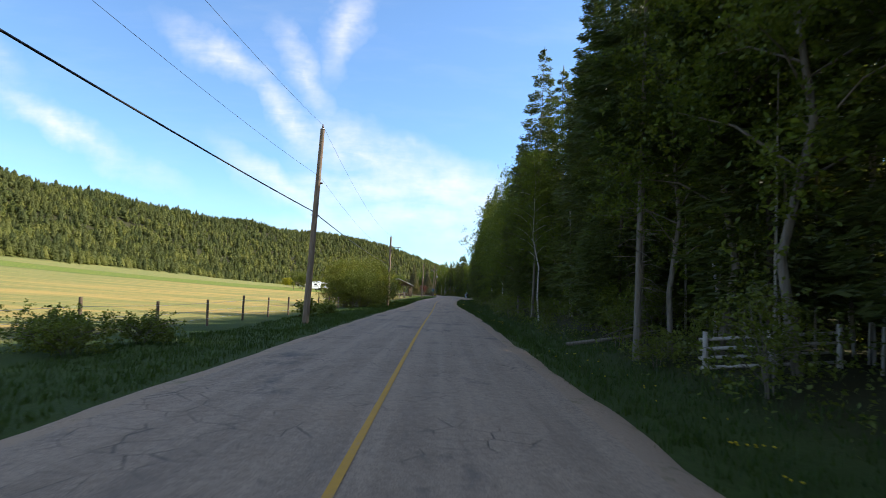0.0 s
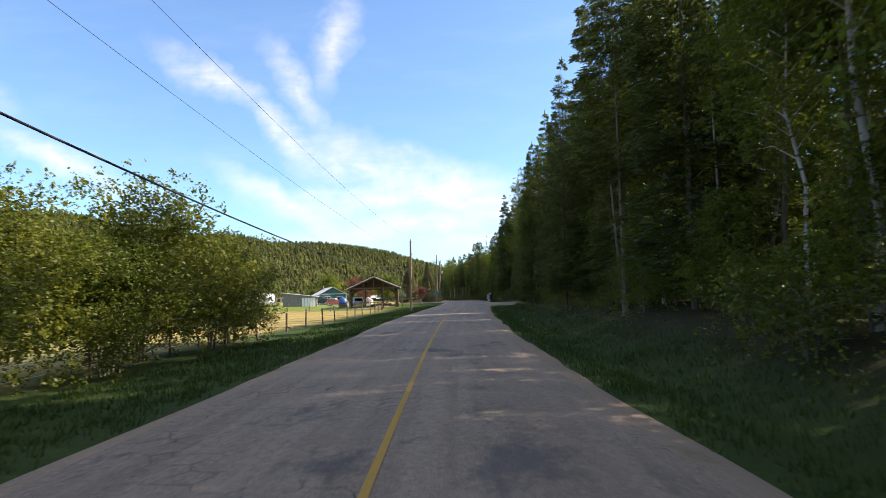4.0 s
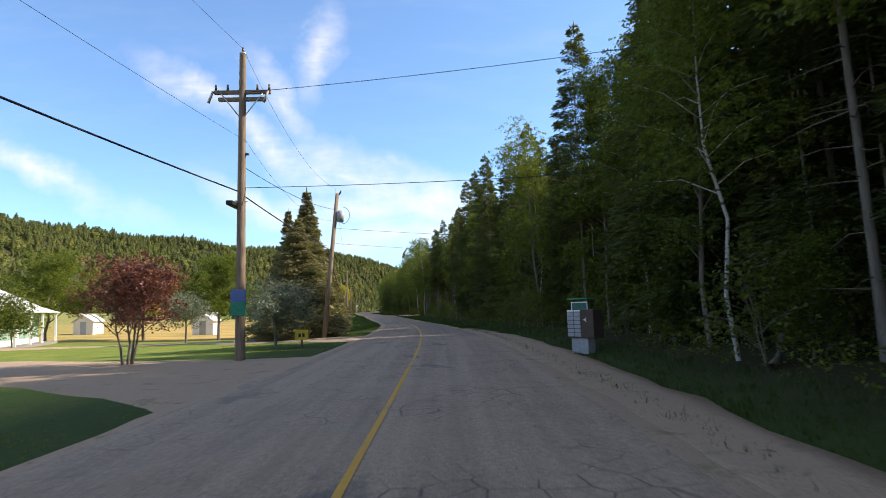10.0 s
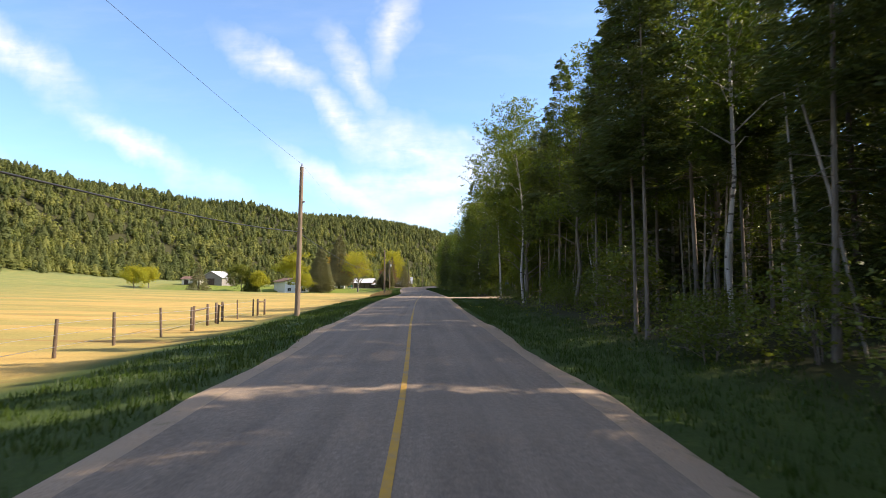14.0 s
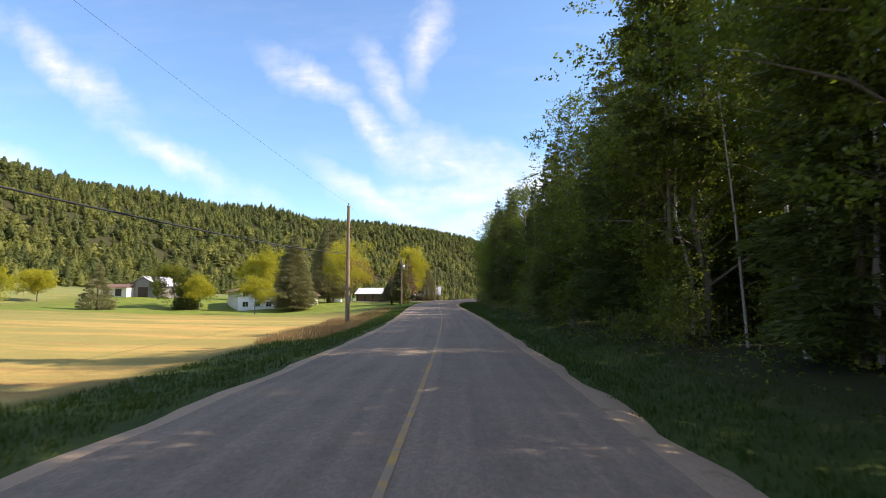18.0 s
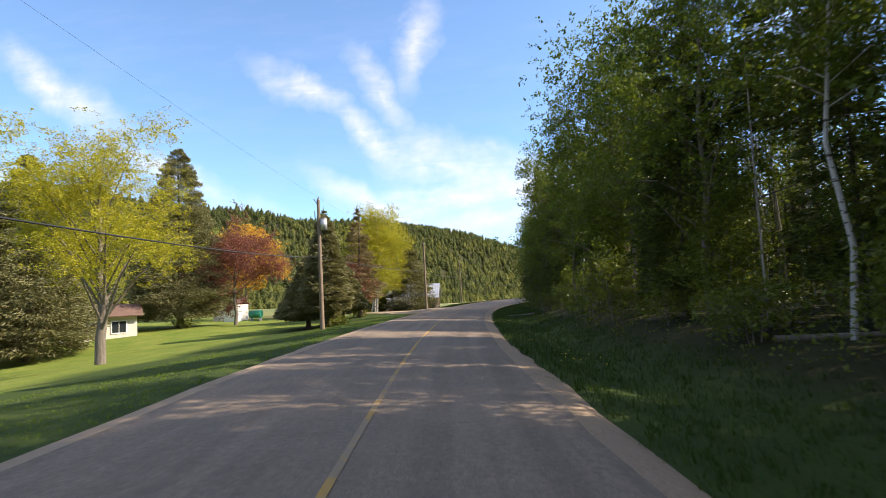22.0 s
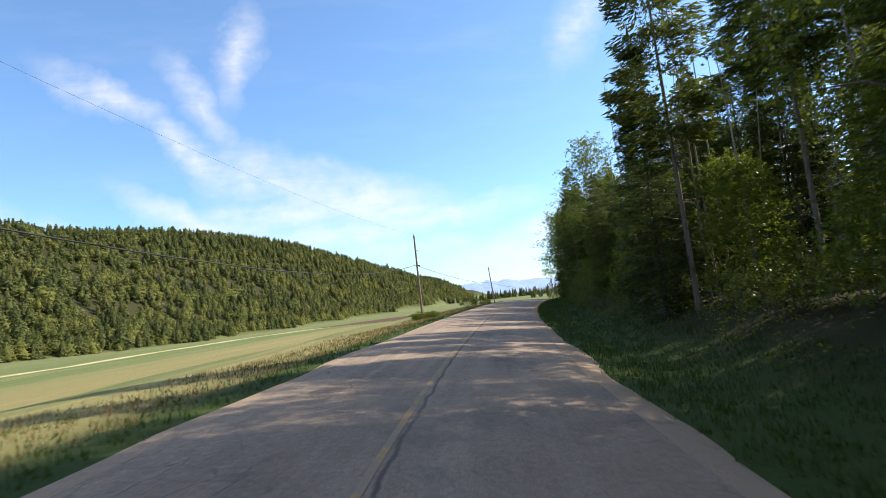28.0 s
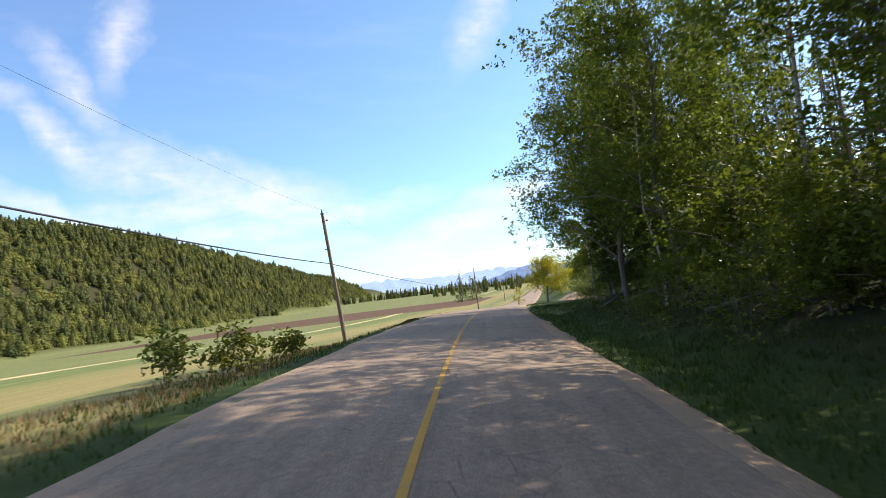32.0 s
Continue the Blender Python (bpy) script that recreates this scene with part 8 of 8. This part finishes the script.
boulder = thing("boulder", Matrix.Translation((4.75, 319.0, height(4.75, 319.0))), "rounded tan boulder beside the garden statue", "boulder")
bm = bmesh.new()
bmesh.ops.create_icosphere(bm, subdivisions=4, radius=1.0)
for vv in bm.verts:
    vv.co = Vector((vv.co.x * 0.75, vv.co.y * 0.6, vv.co.z * 0.5 + 0.3)) * (1 + 0.18 * noise.noise(vv.co * 1.3) + 0.05 * noise.noise(vv.co * 5.0))
part("stone", bm, "boulder", boulder)
for x, y, mat, label in ((-25.0, 257.0, "white", "small white garden shed across the field"), (-43.0, 262.0, "cream", "small pale shed with a white roof across the field")):
    hut2 = thing("garden_shed", Matrix.Translation((x, y, height(x, y))), label, "shed")
    for a, b in ((-1.3, -1.22), (1.22, 1.3)):
        wall_part(hut2, [(-1.3, -0.2), (1.3, -0.2), (1.3, 1.8), (0, 2.6), (-1.3, 1.8)], "y", a, b, mat)
    for s in (-1, 1):
        cube_part("wall", mat, hut2, min(s * 1.3, s * 1.22), -1.22, -0.2, max(s * 1.3, s * 1.22), 1.22, 1.8)
        ribbed_slope((s * 1.55, -1.5, 1.66), (s * 1.55, 1.5, 1.66), (0, 1.5, 2.66), (0, -1.5, 2.66), "tin", hut2, ribs=6)
    cube_part("door", "greypaint", hut2, -0.4, -1.34, 0, 0.4, -1.304, 1.75)


def dandelions():
    """Yellow flower heads on short stalks in the verges."""
    rng = np.random.default_rng(91)
    bag = Bag()
    spots = [(y0 + rng.normal(0, 2.2), d0 + rng.normal(0, 0.35)) for y0, d0 in ((6, 4.6), (14, 4.8), (36, 4.7), (61, 4.9), (101, 4.8), (131, 5.0), (140, 5.0), (237, 4.4), (290, 4.3), (372, 4.5), (411, 4.3), (452, 4.4), (470, 4.6)) for _ in range(16)]
    for yy, d in spots:
        x, y = beside(yy, d)
        g, h, r = height(x, y), rng.uniform(0.05, 0.11), rng.uniform(0.018, 0.03)
        a = np.arange(6) * 1.047
        V = np.vstack([[x, y, g + h + 0.012], np.stack([x + np.cos(a) * r, y + np.sin(a) * r, np.full(6, g + h)], 1), [x, y, g + h - 0.02]])
        bag.add(V, [(0, 1 + k, 1 + (k + 1) % 6) for k in range(6)] + [(7, 1 + (k + 1) % 6, 1 + k) for k in range(6)])
    tagged(new("dandelions", bag.mesh("dandelions", "flower")), "yellow dandelions flowering in the grass verge", "flowers", kind="stuff")


dandelions()

# fallen timber on the forest floor
rng1 = np.random.default_rng(77)
for k in range(34):
    yy = rng1.uniform(2, 610)
    if in_gap(yy, 8, 2):
        continue
    x, y = beside(yy, rng1.uniform(6.0, 9.5) + EDGE(yy))
    a, ln = rng1.uniform(-0.9, 0.9), rng1.uniform(1.5, 4.0)
    dx, dy = math.cos(a) * ln / 2, math.sin(a) * ln / 2
    bag = Bag()
    g0, g1 = height(x - dx, y - dy), height(x + dx, y + dy)
    pipe(bag, [[x - dx, y - dy, g0 + 0.08], [x, y, (g0 + g1) / 2 + 0.13], [x + dx, y + dy, g1 + rng1.uniform(0.08, 0.5)]], [0.08, 0.06, 0.02], 6)
    tagged(new("fallen_branch", bag.mesh("fallen_branch", "greybark", True)), "pale fallen dead branch on the forest floor", "branch", "fallen branches")

bag = Bag()
pipe(bag, [[x, y, height(x, y) + r + 0.02] for x, y, r in ((-21.2, 443.9, 0.02), (-20.5, 442.7, 0.035), (-19.7, 441.3, 0.045), (-18.9, 440.1, 0.055))], [0.02, 0.035, 0.045, 0.055], 8)
tagged(new("fallen_log", bag.mesh("fallen_log", "greybark", True)), "thin grey dead log lying on the dark verge", "log")


# ---- distance ----
def far_ridge(name, mat, label, x0, x1, y, tall, seed, base=-10):
    rng = np.random.default_rng(seed)
    x = np.linspace(x0, x1, 90)
    t = (x - x0) / (x1 - x0)
    z = tall * (0.55 + 0.25 * np.sin(t * 9 + seed) + 0.2 * np.sin(t * 21 + seed * 2) + 0.05 * rng.normal(0, 1, 90)) * np.sin(np.pi * np.clip(t, 0.02, 0.98)) ** 0.5
    V = np.vstack([np.stack([x, np.full(90, y), np.full(90, base)], 1), np.stack([x, np.full(90, y + tall * 2.5), z], 1), np.stack([x, np.full(90, y + tall * 6), np.full(90, base)], 1)])
    i = np.arange(89)
    F = np.vstack([np.stack([i, i + 1, i + 91, i + 90], 1), np.stack([i + 90, i + 91, i + 181, i + 180], 1)])
    tagged(new(name, mesh_np(name, V, F, MAT[mat], True)), label, "hills", kind="structure")


# both ridges wear the distance haze as their surface colour
far_ridge("backdrop_hills", "haze2", "mountains on the horizon, coloured pale blue for haze", -600, 2600, 3900, 120, 3)
far_ridge("backdrop_ridge", "haze", "wooded ridge in the distance, coloured blue for haze", 900, 2600, 3000, 95, 5)
